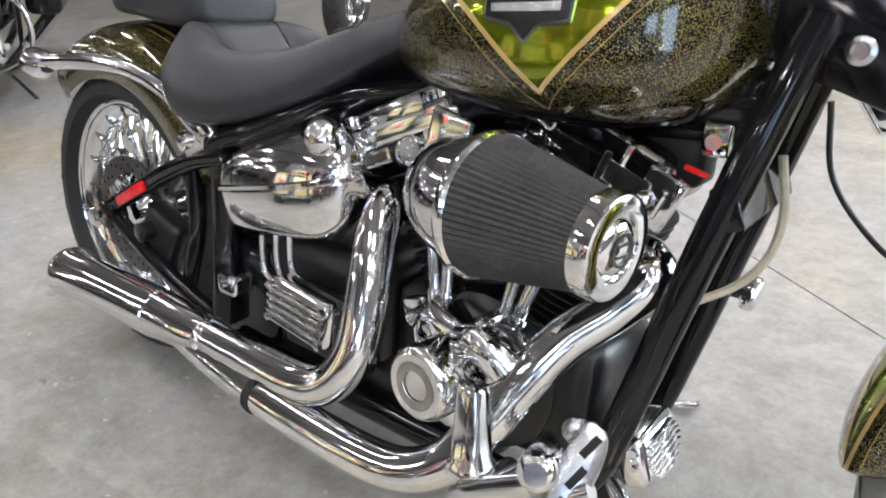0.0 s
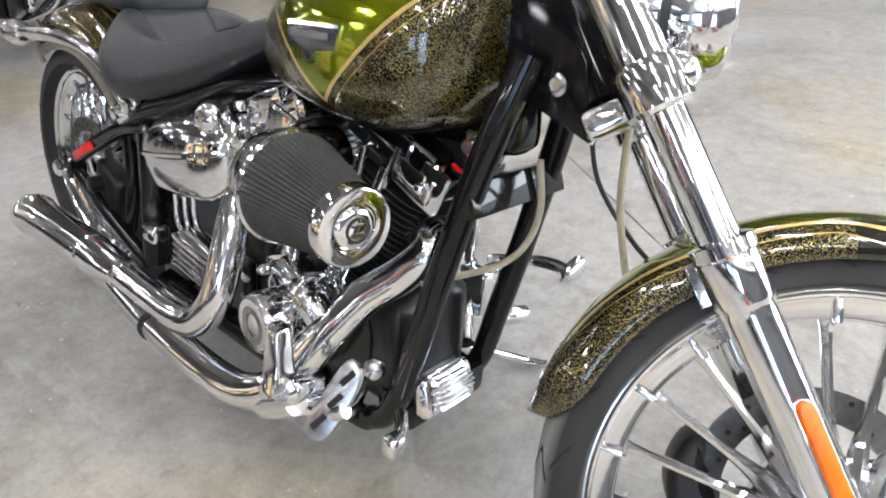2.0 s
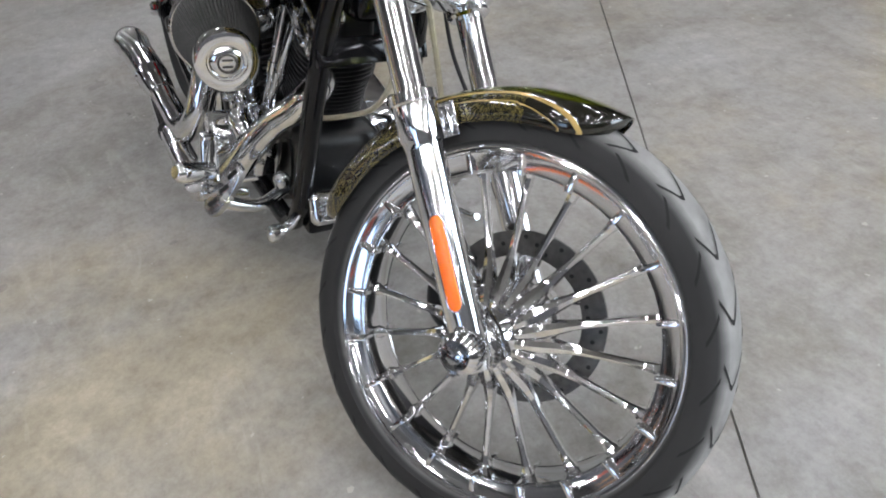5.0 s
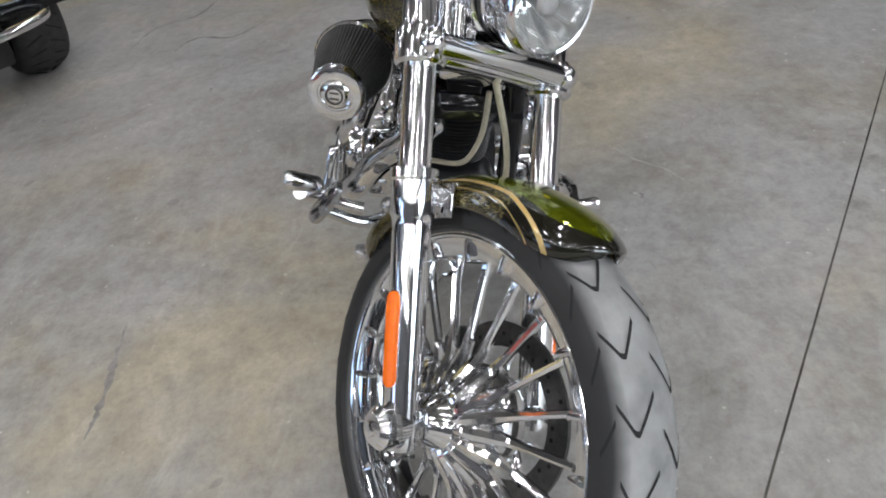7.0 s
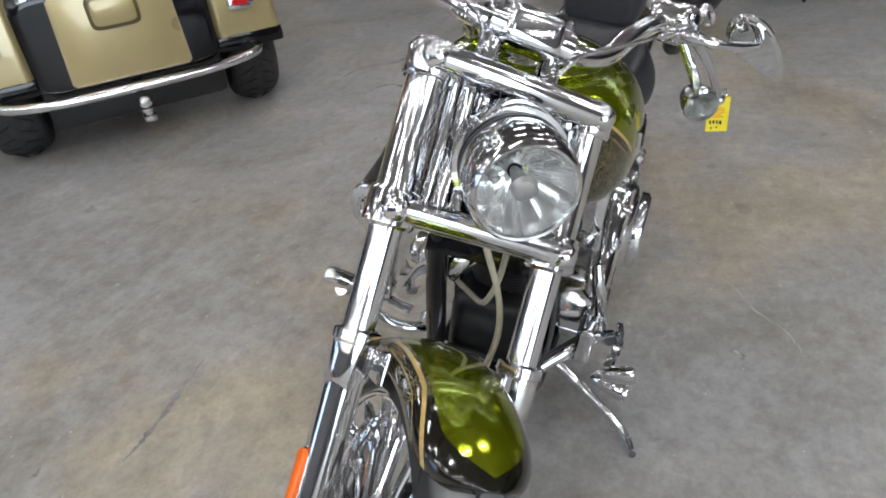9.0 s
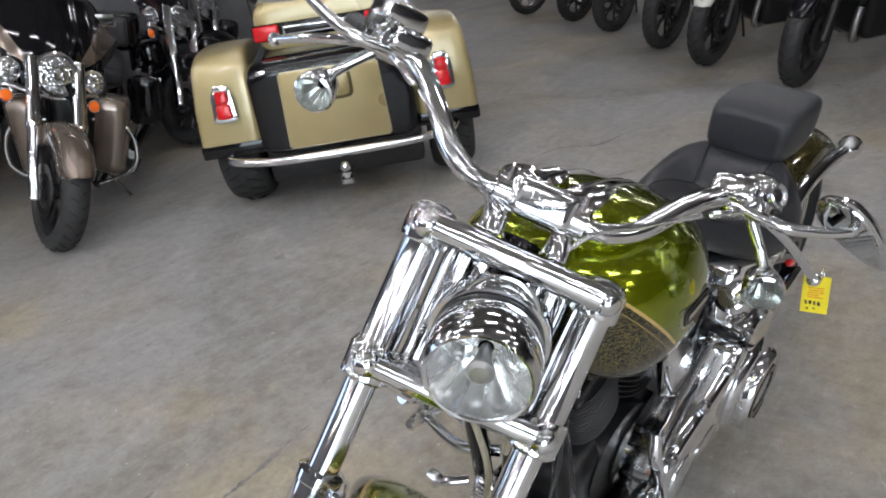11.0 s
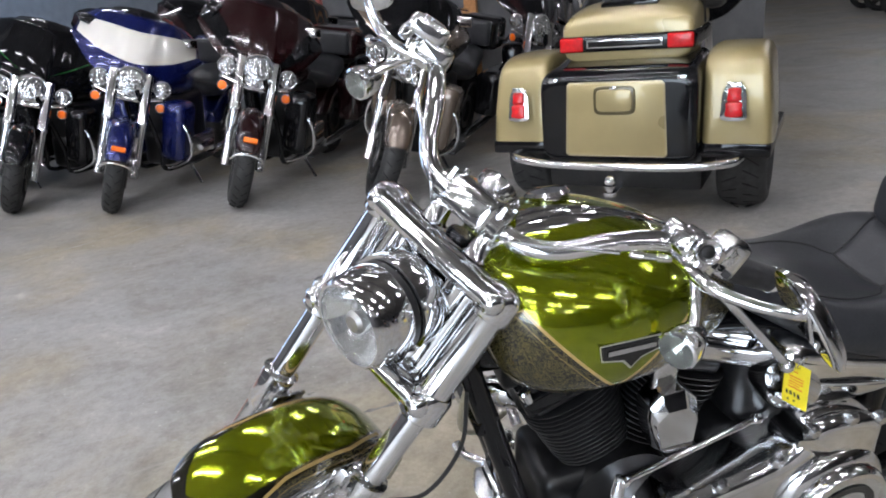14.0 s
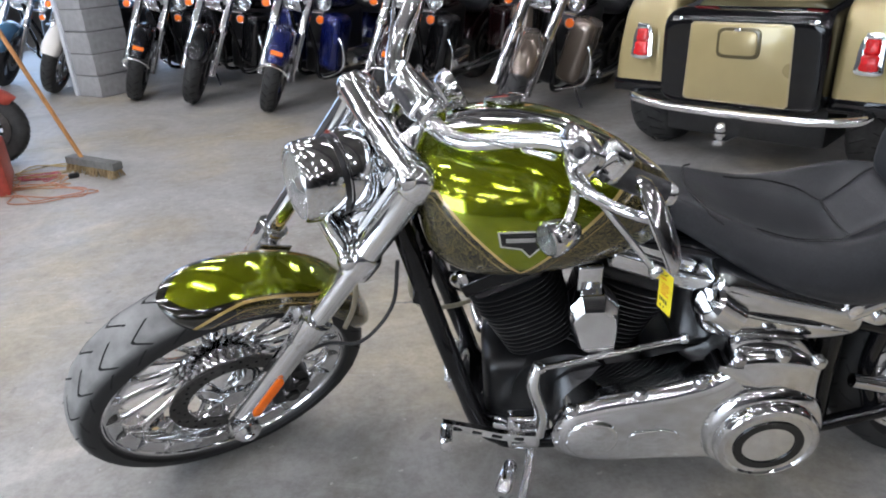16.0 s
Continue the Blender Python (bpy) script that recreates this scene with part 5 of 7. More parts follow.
bpart("backbone", rbox((0.46, 0.08, 0.09), 0.03, Matrix.Translation((-0.06, 0, 0.68)) @ Matrix.Rotation(radians(-4), 4, "Y"), None, 3), BLACK, "black frame backbone under the tank")
bpart("coil_cover", rbox((0.09, 0.07, 0.07), 0.015, Matrix.Translation((0.05, 0.0, 0.63)), None, 3), PLASTIC, "black ignition coil cover")
bpart("sump", rbox((0.62, 0.2, 0.1), 0.03, Matrix.Translation((-0.42, 0, 0.19)), None, 3), ENGINE, "black lower gearbox and frame sump")
bpart("swing_arm_pivot", rbox((0.14, 0.24, 0.2), 0.03, Matrix.Translation((-0.66, 0, 0.27)), None, 3), BLACK, "black swing arm pivot block")
cmf = Matrix.Translation(CRANK) @ Matrix.Rotation(radians(22.5), 4, "Y")
bpart("rocker_plate", rbox((0.05, 0.014, 0.07), 0.006, cmf @ Matrix.Translation((0.085, -0.082, 0.355)), None, 2), CHROME, "bright chrome rocker end plate")
for a_, b_ in (((0.092, -0.09, 0.332), (0.092, -0.09, 0.372)), ((0.03, -0.09, 0.332), (0.092, -0.09, 0.332)), ((0.03, -0.09, 0.335), (0.03, -0.085, 0.395)), ((0.092, -0.09, 0.334), (0.092, -0.03, 0.334)), ((-0.06, -0.079, 0.395), (0.07, -0.079, 0.395))):
    bpart("rocker_edge", rod(cmf @ Vector(a_), cmf @ Vector(b_), 0.0045, 8), CHROME, "bright chrome rocker edge")
tab_ = bpart("tank_tab", rbox((0.034, 0.012, 0.04), 0.012, Matrix.Translation((0.111, -0.046, 0.662)), None, 3), CHROME, "chrome tank mounting tab with round bolt")
part("tab_bolt", lathe([(0, 0.014), (0.012, 0.014), (0.018, 0.009), (0.018, 0)], axis_m((0.111, -0.05, 0.66), (0.1, -1, 0.1)), 20), CHROME, tab_)
bpart("rocker_plate", rbox((0.07, 0.04, 0.045), 0.010, cmf @ Matrix.Translation((-0.10, -0.075, 0.375)), None, 3), CHROME, "bright chrome rocker end plate")
bpart("rocker_bolt", ball(0.011, cmf @ Matrix.Translation((0.075, -0.092, 0.35)), None, 12), CHROME)
bpart("spark_plug_lead", tube([(0.085, -0.06, 0.628), (0.1, -0.065, 0.626), (0.112, -0.062, 0.622)], 0.0036, 8, 5), RED, "red plug lead boot")

# cam cover on the right
bm = prism([(-0.225, 0.30), (-0.215, 0.235), (-0.16, 0.215), (-0.10, 0.235), (-0.06, 0.30), (-0.05, 0.37), (-0.085, 0.40), (-0.15, 0.385), (-0.205, 0.405), (-0.235, 0.36)], 0.06, 0.02, Matrix.Translation((0, -0.11, 0)) @ Matrix.Rotation(radians(90), 4, "X"), None, 3)
cam_cov = bpart("cam_cover", bm, CHROME, "polished chrome cam cover")
part("timer_cover", lathe([(0, 0.053), (0.05, 0.053), (0.058, 0.049), (0.062, 0.044), (0.062, 0.034), (0.059, 0.033), (0.060, 0.0)], axis_m((-0.152, -0.183, 0.324), (-0.08, -1, 0.02)), 40), CHROME, cam_cov, "round chrome points cover")
part("timer_ring", ring_lathe([(0.0605, 0.033), (0.0625, 0.033), (0.0625, 0.021), (0.0605, 0.021)], axis_m((-0.152, -0.183, 0.324), (-0.08, -1, 0.02)), 36), STEEL, cam_cov)
for x, z in ((-0.06, 0.36), (-0.215, 0.385), (-0.10, 0.41), (-0.07, 0.29), (-0.12, 0.225)):
    part("cover_bolt", lathe([(0, 0.010), (0.035, 0.010), (0.04, 0.006), (0.036, 0.0)], axis_m((x, -0.15, z), (0, -1, 0)), 12), CHROME, cam_cov)
bm = tube([(-0.13, -0.17, 0.37), (-0.09, -0.185, 0.385), (-0.06, -0.18, 0.36)], 0.028, 14, 5)
part("oil_elbow", bm, CHROME, cam_cov)

# intake elbow and cone filter
ac = bpart("air_cleaner", lathe([(-0.004, 0.083), (0.0, 0.086), (0.008, 0.0865), (0.012, 0.083)], axis_m((-0.076, -0.225, 0.583), (0.165, -0.024, -0.004)), 40), CHROME, "forward-facing cone air filter with chrome cap")
am = axis_m((-0.068, -0.226, 0.583), (0.165, -0.024, -0.004), (0, 0, 1))
bm = bmesh.new()
n = 132
skin(bm, [[am @ Vector(((r + 0.0035 * (k % 2) * e) * math.cos(2 * math.pi * k / n), (r + 0.0035 * (k % 2) * e) * math.sin(2 * math.pi * k / n), h)) for k in range(n)] for h, r, e in ((0.0, 0.079, 1), (0.004, 0.0785, 1), (0.14, 0.051, 0.8), (0.144, 0.0505, 0.8))])
part("filter_cone", bm, FILTER, ac, "black pleated filter element", smooth=20)
cap = part("filter_cap", lathe([(0.138, 0.053), (0.142, 0.0565), (0.157, 0.0565), (0.163, 0.054), (0.1645, 0.050), (0.1645, 0.036), (0.160, 0.034), (0.160, 0.031), (0.165, 0.027), (0.1675, 0.018), (0.168, 0)], am, 40), CHROME, ac, "chrome filter cap with round emblem")
part("cap_emblem", ring_lathe([(0.168, 0.018), (0.1695, 0.018), (0.1695, 0.0145), (0.168, 0.0145)], am, 28), DISC, cap)
for dy in (-0.006, 0.006):
    part("emblem_bar", rbox((0.018, 0.0035, 0.0016), 0, am @ Matrix.Translation((0, dy, 0.1685))), DISC, cap)
bm = tube([(-0.155, -0.08, 0.585), (-0.155, -0.15, 0.585), (-0.14, -0.195, 0.585), (-0.108, -0.22, 0.584), (-0.072, -0.225, 0.583)], [0.05, 0.055, 0.064, 0.072, 0.08], 28, 6)
part("intake_elbow", bm, CHROME, ac, "chrome intake elbow")
part("support_bracket", rbox((0.06, 0.012, 0.10), 0.02, Matrix.Translation((-0.18, -0.17, 0.62)) @ Matrix.Rotation(radians(15), 4, "Y"), None, 3), CHROME, ac)
part("breather_boss", lathe([(0, 0.020), (0.03, 0.020), (0.033, 0.017), (0.029, 0.015), (0.029, 0)], axis_m((-0.253, -0.13, 0.600), (0.1, -0.9, 0.25)), 28), CHROME, ac, "round chrome breather boss")
for q in range(6):
    part("clamp_bolt", lathe([(0.0, 0.0065), (0.007, 0.0065), (0.008, 0.004), (0.008, 0)], axis_m((-0.150 + 0.042 * math.cos(q * 1.047), -0.205, 0.585 + 0.042 * math.sin(q * 1.047)), (-0.3, -1, 0)), 8), SATIN, ac)
part("bracket_tab", rbox((0.05, 0.03, 0.03), 0.006, Matrix.Translation((-0.12, -0.19, 0.51)), None, 2), CHROME, ac)

# exhaust
R_PIPE = [(-0.345, -0.06, 0.495), (-0.322, -0.105, 0.513), (-0.300, -0.150, 0.503), (-0.283, -0.188, 0.462), (-0.272, -0.215, 0.40), (-0.272, -0.238, 0.33), (-0.305, -0.254, 0.277), (-0.36, -0.262, 0.258), (-0.45, -0.262, 0.256), (-0.58, -0.26, 0.256)]
ex = bpart("exhaust", tube(R_PIPE, 0.030, 24, 8), CHROME, "two-into-one chrome exhaust")
F_PIPE = [(0.02, -0.045, 0.50), (0.055, -0.062, 0.508), (0.072, -0.085, 0.493), (0.04, -0.11, 0.45), (-0.002, -0.14, 0.407), (-0.035, -0.175, 0.352), (-0.07, -0.21, 0.285), (-0.102, -0.24, 0.236), (-0.145, -0.26, 0.211), (-0.2, -0.271, 0.204), (-0.30, -0.276, 0.207), (-0.44, -0.275, 0.215), (-0.56, -0.268, 0.228), (-0.65, -0.262, 0.245)]
part("front_header", tube(F_PIPE, 0.030, 24, 8), CHROME, ex, "chrome front header pipe")
for p, q in (((-0.575, -0.26, 0.256), (-0.6, -0.26, 0.256)), ((-0.43, -0.275, 0.2145), (-0.436, -0.2748, 0.215))):
    part("pipe_clamp", lathe([(0, 0.033), (0.003, 0.0335), (0.012, 0.0335), (0.014, 0.032)], axis_m(p, Vector(q) - Vector(p)), 24), CHROME if p[0] < -0.5 else GROOVE, ex)
mm = axis_m((-0.575, -0.26, 0.256), (-0.505, -0.004, -0.008))
part("muffler", lathe([(0, 0.031), (0.03, 0.036), (0.1, 0.0405), (0.145, 0.042), (0.147, 0.0445), (0.16, 0.0445), (0.3, 0.045), (0.425, 0.0465), (0.435, 0.049), (0.447, 0.0515), (0.458, 0.0515), (0.466, 0.047), (0.464, 0.041), (0.45, 0.039), (0.33, 0.038), (0.33, 0)], mm, 36), CHROME, ex, "long chrome muffler with rolled tip")
part("heat_shield", tube([(-0.3, -0.30, 0.206), (-0.5, -0.29, 0.226)], [0.006, 0.006], 8, 2), CHROME, ex)

# right-hand oil tank cover
bm = bmesh.new()
rings = []
for x, zb, zr, zt, dep in smooth_sections([(-0.702, 0.45, 0.470, 0.492, 0.45), (-0.696, 0.422, 0.470, 0.520, 0.72), (-0.675, 0.404, 0.473, 0.546, 0.93), (-0.637, 0.403, 0.482, 0.566, 1.03), (-0.587, 0.409, 0.493, 0.582, 1.09), (-0.528, 0.417, 0.506, 0.594, 1.11), (-0.469, 0.424, 0.519, 0.601, 1.05), (-0.428, 0.434, 0.528, 0.598, 0.94), (-0.397, 0.462, 0.536, 0.580, 0.75), (-0.380, 0.51, 0.543, 0.562, 0.45)], 4):
    prof = [(0.07, zb + 0.004), (0.138, zb), (0.149, zb + 0.006), (0.154, zb + 0.014), (0.163, zr - 0.009), (0.162, zr - 0.005), (0.169, zr - 0.003), (0.169, zr + 0.003), (0.164, zr + 0.006), (0.163, zr + 0.02), (0.158, (zr + zt) / 2 + 0.004), (0.142, (zr + 3 * zt) / 4 + 0.004), (0.11, zt + 0.006), (0.07, zt + 0.008)]
    rings.append([Vector((x, -(0.06 + (y - 0.06) * dep), z)) for y, z in prof])
skin(bm, rings)
cov = bpart("oil_tank_cover", bm, CHROME, "ridged polished chrome side cover", smooth=45)
part("dipstick", ball(0.034, Matrix.Translation((-0.44, -0.128, 0.592)), None, 20), CHROME, cov, "round chrome oil filler cap")
for x0, z0, x1 in ((-0.598, 0.40, -0.46), (-0.56, 0.41, -0.42), (-0.525, 0.42, -0.38)):
    bpart("oil_line", tube([(x0, -0.13, z0), (x0, -0.13, z0 - 0.055), (x0 + 0.02, -0.132, z0 - 0.075), (x1 - 0.04, -0.14, z0 - 0.09), (x1, -0.12, z0 - 0.105)], 0.0065, 10, 6), CHROME, "chrome oil line")
gm_ = Matrix.Translation((-0.47, -0.150, 0.303)) @ Matrix.Rotation(radians(8), 4, "Y")
rel = bpart("clutch_release_cover", rbox((0.15, 0.05, 0.085), 0.022, gm_, None, 4), CHROME, "finned chrome clutch release cover")
for k in range(5):
    part("cover_fin", rbox((0.125, 0.012, 0.007), 0.003, gm_ @ Matrix.Translation((0, -0.026, -0.028 + 0.014 * k)), None, 2), CHROME, rel)
for dx, dz in ((-0.06, 0.03), (0.06, 0.03), (-0.06, -0.03), (0.06, -0.03)):
    part("cover_screw", lathe([(0, 0.007), (0.008, 0.007), (0.010, 0.004), (0.010, 0)], gm_ @ axis_m((dx, -0.022, dz), (0, -1, 0)), 10), CHROME, rel)
for x0, z0, x1, z1 in ((-0.36, 0.262, -0.32, 0.262), (-0.38, 0.315, -0.325, 0.312)):
    bpart("gearbox_bolt", rod((x0, -0.13, z0), (x1, -0.145, z1), 0.007, 10), SATIN)
bm = rbox((0.2, 0.03, 0.12), 0.02, Matrix.Translation((-0.45, -0.115, 0.27)), None, 3)
bpart("gearbox_side_cover", bm, ENGINE, "black gearbox side cover")

# regulator and lower front
rm = Matrix.Translation((0.09, -0.045, 0.243)) @ Matrix.Rotation(radians(-20), 4, "Y")
reg = bpart("regulator", rbox((0.044, 0.118, 0.076), 0.02, rm, None, 4), CHROME, "finned chrome voltage regulator")
for k in range(7):
    part("fin", rbox((0.014, 0.102 - 0.0036 * (k - 3) ** 2, 0.0036), 0.0016, rm @ Matrix.Translation((0.022, 0, -0.0255 + 0.0085 * k)), None, 1), CHROME, reg)
bpart("lower_mount", rbox((0.08, 0.2, 0.06), 0.015, Matrix.Translation((0.03, 0, 0.19))), BLACK)

# right foot control
bm = skin(bmesh.new(), [[Vector((-0.046 + u * k + dx, -0.272 + v * k - dx, z)) for u, v in [(0.019 * math.copysign(abs(math.cos(q)) ** 0.45, math.cos(q)), 0.019 * math.copysign(abs(math.sin(q)) ** 0.45, math.sin(q))) for q in [2 * math.pi * i / 20 for i in range(20)]]] for z, k, dx in ((0.262, 1.1, 0.004), (0.266, 1.3, 0.004), (0.284, 1.3, 0.003), (0.288, 1.12, 0.003), (0.33, 0.98, 0.0), (0.372, 0.86, -0.004), (0.38, 0.78, -0.005), (0.383, 0.55, -0.005))])
bpart("brake_master_cylinder", bm, CHROME, "chrome rear brake master cylinder")
bm = tube([(-0.03, -0.2, 0.235), (-0.035, -0.285, 0.25), (-0.03, -0.31, 0.262), (0.02, -0.32, 0.30), (0.075, -0.33, 0.34)], 0.016, 14, 6)
tube([(-0.02, -0.12, 0.24), (0.03, -0.2, 0.24), (0.05, -0.3, 0.29)], 0.014, 12, 5, bm)
bpart("control_bracket", bm, CHROME, "chrome forward control bracket")
pm_ = axis_m((0.06, -0.285, 0.352), (0.03, -0.085, 0.03), (0, 0, 1))
bpart("foot_peg", lathe([(0, 0.012), (0.01, 0.019), (0.07, 0.021), (0.08, 0.019), (0.086, 0.012), (0.086, 0)], pm_, 20), CHROME, "chrome rider foot peg")
PEDAL_C = (0.085, -0.268, 0.322)
pdm = axis_m(PEDAL_C, (0.45, -0.80, 0.40), (0.38, 0.0, 0.92))
pl = loop([(-0.03, -0.062), (0.01, -0.07), (0.029, -0.05), (0.034, 0.0), (0.026, 0.048), (0.004, 0.066), (-0.026, 0.06), (-0.033, 0.0)], 4)
pad = bpart("brake_pedal", prism([(u * 0.64, v * 0.92) for u, v in pl], 0.014, 0.005, pdm, None, 2), SATIN, "chrome slotted brake pedal pad")
# No openings are cut; dark blocks give the slots their shade.
for k, u in ((-0.036, -0.004), (0.002, 0.001), (0.038, -0.001)):
    part("slot", rbox((0.010, 0.028, 0.003), 0.001, pdm @ Matrix.Translation((u, k, 0.0132)) @ Matrix.Rotation(radians(-16), 4, "Z"), None, 1), GROOVE, pad)
bpart("pedal_arm", tube([(0.0, -0.29, 0.27), (0.06, -0.285, 0.285), (0.11, -0.275, 0.32)], 0.011, 10, 5), CHROME)
bm = rbox((0.03, 0.035, 0.035), 0.012, Matrix.Translation((0.125, -0.19, 0.225)), None, 3)
tube([(0.08, -0.13, 0.225), (0.11, -0.16, 0.225), (0.125, -0.19, 0.22)], 0.011, 10, 5, bm)
bpart("brake_linkage", bm, CHROME, "chrome brake linkage")
bpart("mount_bolt", ball(0.019, Matrix.Translation((0.025, -0.14, 0.287)), None, 14), SATIN, "round bolt cap")

# left-hand primary, horn, controls


def left_prism(outline, y0, depth, bevel, seg=4):
    bm = bmesh.new()
    rows = [(y0, 0.0), (y0 + depth - bevel, 0.0)] + [(y0 + depth - bevel + bevel * math.sin(math.pi / 2 * k / seg), bevel * (1 - math.cos(math.pi / 2 * k / seg))) for k in range(1, seg + 1)]
    c = Vector((sum(p[0] for p in outline) / len(outline), sum(p[1] for p in outline) / len(outline)))
    n = len(outline)
    rings = []
    for y, inset in rows:
        ring = []
        for i in range(n):
            p, a, b = Vector(outline[i]), Vector(outline[i - 1]), Vector(outline[(i + 1) % n])
            t = (b - a).normalized()
            nrm = Vector((t.y, -t.x))
            if nrm.dot(c - p) < 0:
                nrm = -nrm
            ring.append(Vector((p.x + nrm.x * inset, y, p.y + nrm.y * inset)))
        rings.append(ring)
    return skin(bm, rings)


prim = loop([(-0.112, 0.285), (-0.125, 0.215), (-0.19, 0.185), (-0.33, 0.18), (-0.47, 0.178), (-0.56, 0.172), (-0.645, 0.21), (-0.665, 0.29), (-0.655, 0.40), (-0.64, 0.465), (-0.56, 0.492), (-0.475, 0.488), (-0.445, 0.435), (-0.35, 0.40), (-0.22, 0.375), (-0.145, 0.345)])
pc = bpart("primary_cover", left_prism(prim, 0.105, 0.115, 0.028), CHROME, "long chrome primary drive cover", smooth=50)
part("clutch_bulge", lathe([(-0.03, 0.136), (0.0, 0.133), (0.016, 0.127), (0.03, 0.116), (0.036, 0.10)], axis_m((-0.553, 0.205, 0.283), (0, 1, 0)), 48), CHROME, pc, "bell-shaped clutch bulge")
der = part("derby_cover", lathe([(0, 0.108), (0.018, 0.108), (0.026, 0.102), (0.028, 0.092), (0.024, 0.088), (0.026, 0.0)], axis_m((-0.553, 0.237, 0.283), (0, 1, 0)), 48), CHROME, pc, "round chrome clutch inspection cover")
part("derby_ring", ring_lathe([(0.0255, 0.072), (0.0275, 0.072), (0.0275, 0.054), (0.0255, 0.054)], axis_m((-0.553, 0.237, 0.283), (0, 1, 0)), 48), BADGE, der, "grey inlay ring")
part("alternator_boss", lathe([(0, 0.058), (0.006, 0.056), (0.010, 0.05), (0.011, 0)], axis_m((-0.195, 0.218, 0.272), (0, 1, 0)), 36), CHROME, pc)
slot = loop([(-0.27, 0.262), (-0.29, 0.29), (-0.36, 0.293), (-0.385, 0.268), (-0.365, 0.245), (-0.29, 0.243)], 4)
part("inspection_cover", left_prism(slot, 0.214, 0.010, 0.004), CHROME, pc)
for x, z in ((-0.15, 0.352), (-0.29, 0.392), (-0.41, 0.42), (-0.475, 0.48), (-0.56, 0.487), (-0.635, 0.465)):
    part("cover_bolt", lathe([(0, 0.016), (0.012, 0.016), (0.018, 0.010), (0.018, 0)], axis_m((x, 0.2, z), (0, 1, 0)), 10), SATIN, pc)
hs = [(-0.141, 0.566), (-0.144, 0.592), (-0.165, 0.616), (-0.211, 0.617), (-0.240, 0.588), (-0.245, 0.553), (-0.243, 0.476), (-0.232, 0.469), (-0.182, 0.467), (-0.162, 0.484)]
mid_ = (-0.193, 0.54)
bm = bmesh.new()
skin(bm, [[Vector((mid_[0] + (x - mid_[0]) * k, y, mid_[1] + (z - mid_[1]) * k - (0.012 if y > 0.16 and z > 0.58 else 0))) for x, z in hs] for y, k in ((0.105, 0.97), (0.15, 1.0), (0.153, 0.985), (0.170, 0.84), (0.172, 0.8))])
horn = bpart("horn_cover", bm, CHROME, "polished chrome faceted horn cover", smooth=22)
part("horn_strap", rbox((0.05, 0.02, 0.07), 0.008, Matrix.Translation((-0.185, 0.12, 0.635)), None, 3), CHROME, horn)
bpart("shift_rod", rod((-0.085, 0.19, 0.462), (-0.375, 0.165, 0.505), 0.0065, 12), CHROME, "chrome shift rod")
for q in ((-0.375, 0.165, 0.505), (-0.085, 0.19, 0.462)):
    bpart("rod_end", ball(0.012, Matrix.Translation(q)), CHROME)
bpart("shift_arm", tube([(-0.08, 0.185, 0.47), (-0.068, 0.2, 0.42), (-0.085, 0.215, 0.35), (-0.075, 0.23, 0.305)], [0.011, 0.014, 0.013, 0.016], 12, 6), CHROME, "curved chrome shift arm")
lever_line = spline([(-0.07, 0.262, 0.335), (-0.01, 0.268, 0.352), (0.04, 0.266, 0.366), (0.088, 0.26, 0.375), (0.12, 0.252, 0.376)], 5)
bm = bmesh.new()
skin(bm, [[p + Vector((0, a, b)) for a, b in ((-0.006, -0.010), (0.006, -0.010), (0.0075, 0), (0.006, 0.010), (-0.006, 0.010), (-0.0075, 0))] for p in lever_line])
lev_ = bpart("shift_lever", bm, CHROME, "slotted chrome shift lever")
# Dark blocks through the solid lever take the place of shaded slots.
for k in (3, 7, 11, 15):
    q = lever_line[k]
    w_ = (lever_line[k + 1] - lever_line[k - 1]).normalized()
    part("lever_slot", rbox((0.024, 0.0175, 0.009), 0.004, Matrix.Translation(q) @ Matrix.Rotation(-math.atan2(w_.z, w_.x), 4, "Y"), None, 2), GROOVE, lev_)
bpart("shift_peg", rbox((0.026, 0.066, 0.034), 0.012, Matrix.Translation((0.114, 0.28, 0.37)) @ Matrix.Rotation(radians(15), 4, "X"), None, 3), CHROME, "chrome shifter peg with rubber insert")
bpart("left_foot_peg", lathe([(0, 0.012), (0.01, 0.018), (0.075, 0.021), (0.085, 0.014), (0.086, 0)], axis_m((-0.02, 0.235, 0.222), (0.03, 0.1, -0.005)), 20), CHROME, "chrome rider foot peg")
bm = tube([(0.0, 0.12, 0.22), (-0.045, 0.17, 0.25), (-0.06, 0.22, 0.30), (-0.03, 0.25, 0.33)], 0.018, 12, 6)
rbox((0.07, 0.04, 0.1), 0.014, Matrix.Translation((-0.05, 0.2, 0.29)), bm, 3)
bpart("left_control_bracket", bm, CHROME, "chrome left forward control bracket")
bpart("side_stand", tube([(-0.08, 0.13, 0.18), (-0.062, 0.2, 0.15), (-0.032, 0.29, 0.108), (0.0, 0.345, 0.0835), (0.035, 0.36, 0.087), (0.05, 0.362, 0.095)], [0.014, 0.013, 0.011, 0.0105, 0.009, 0.008], 12, 6), CHROME, "chrome side stand resting on the floor")

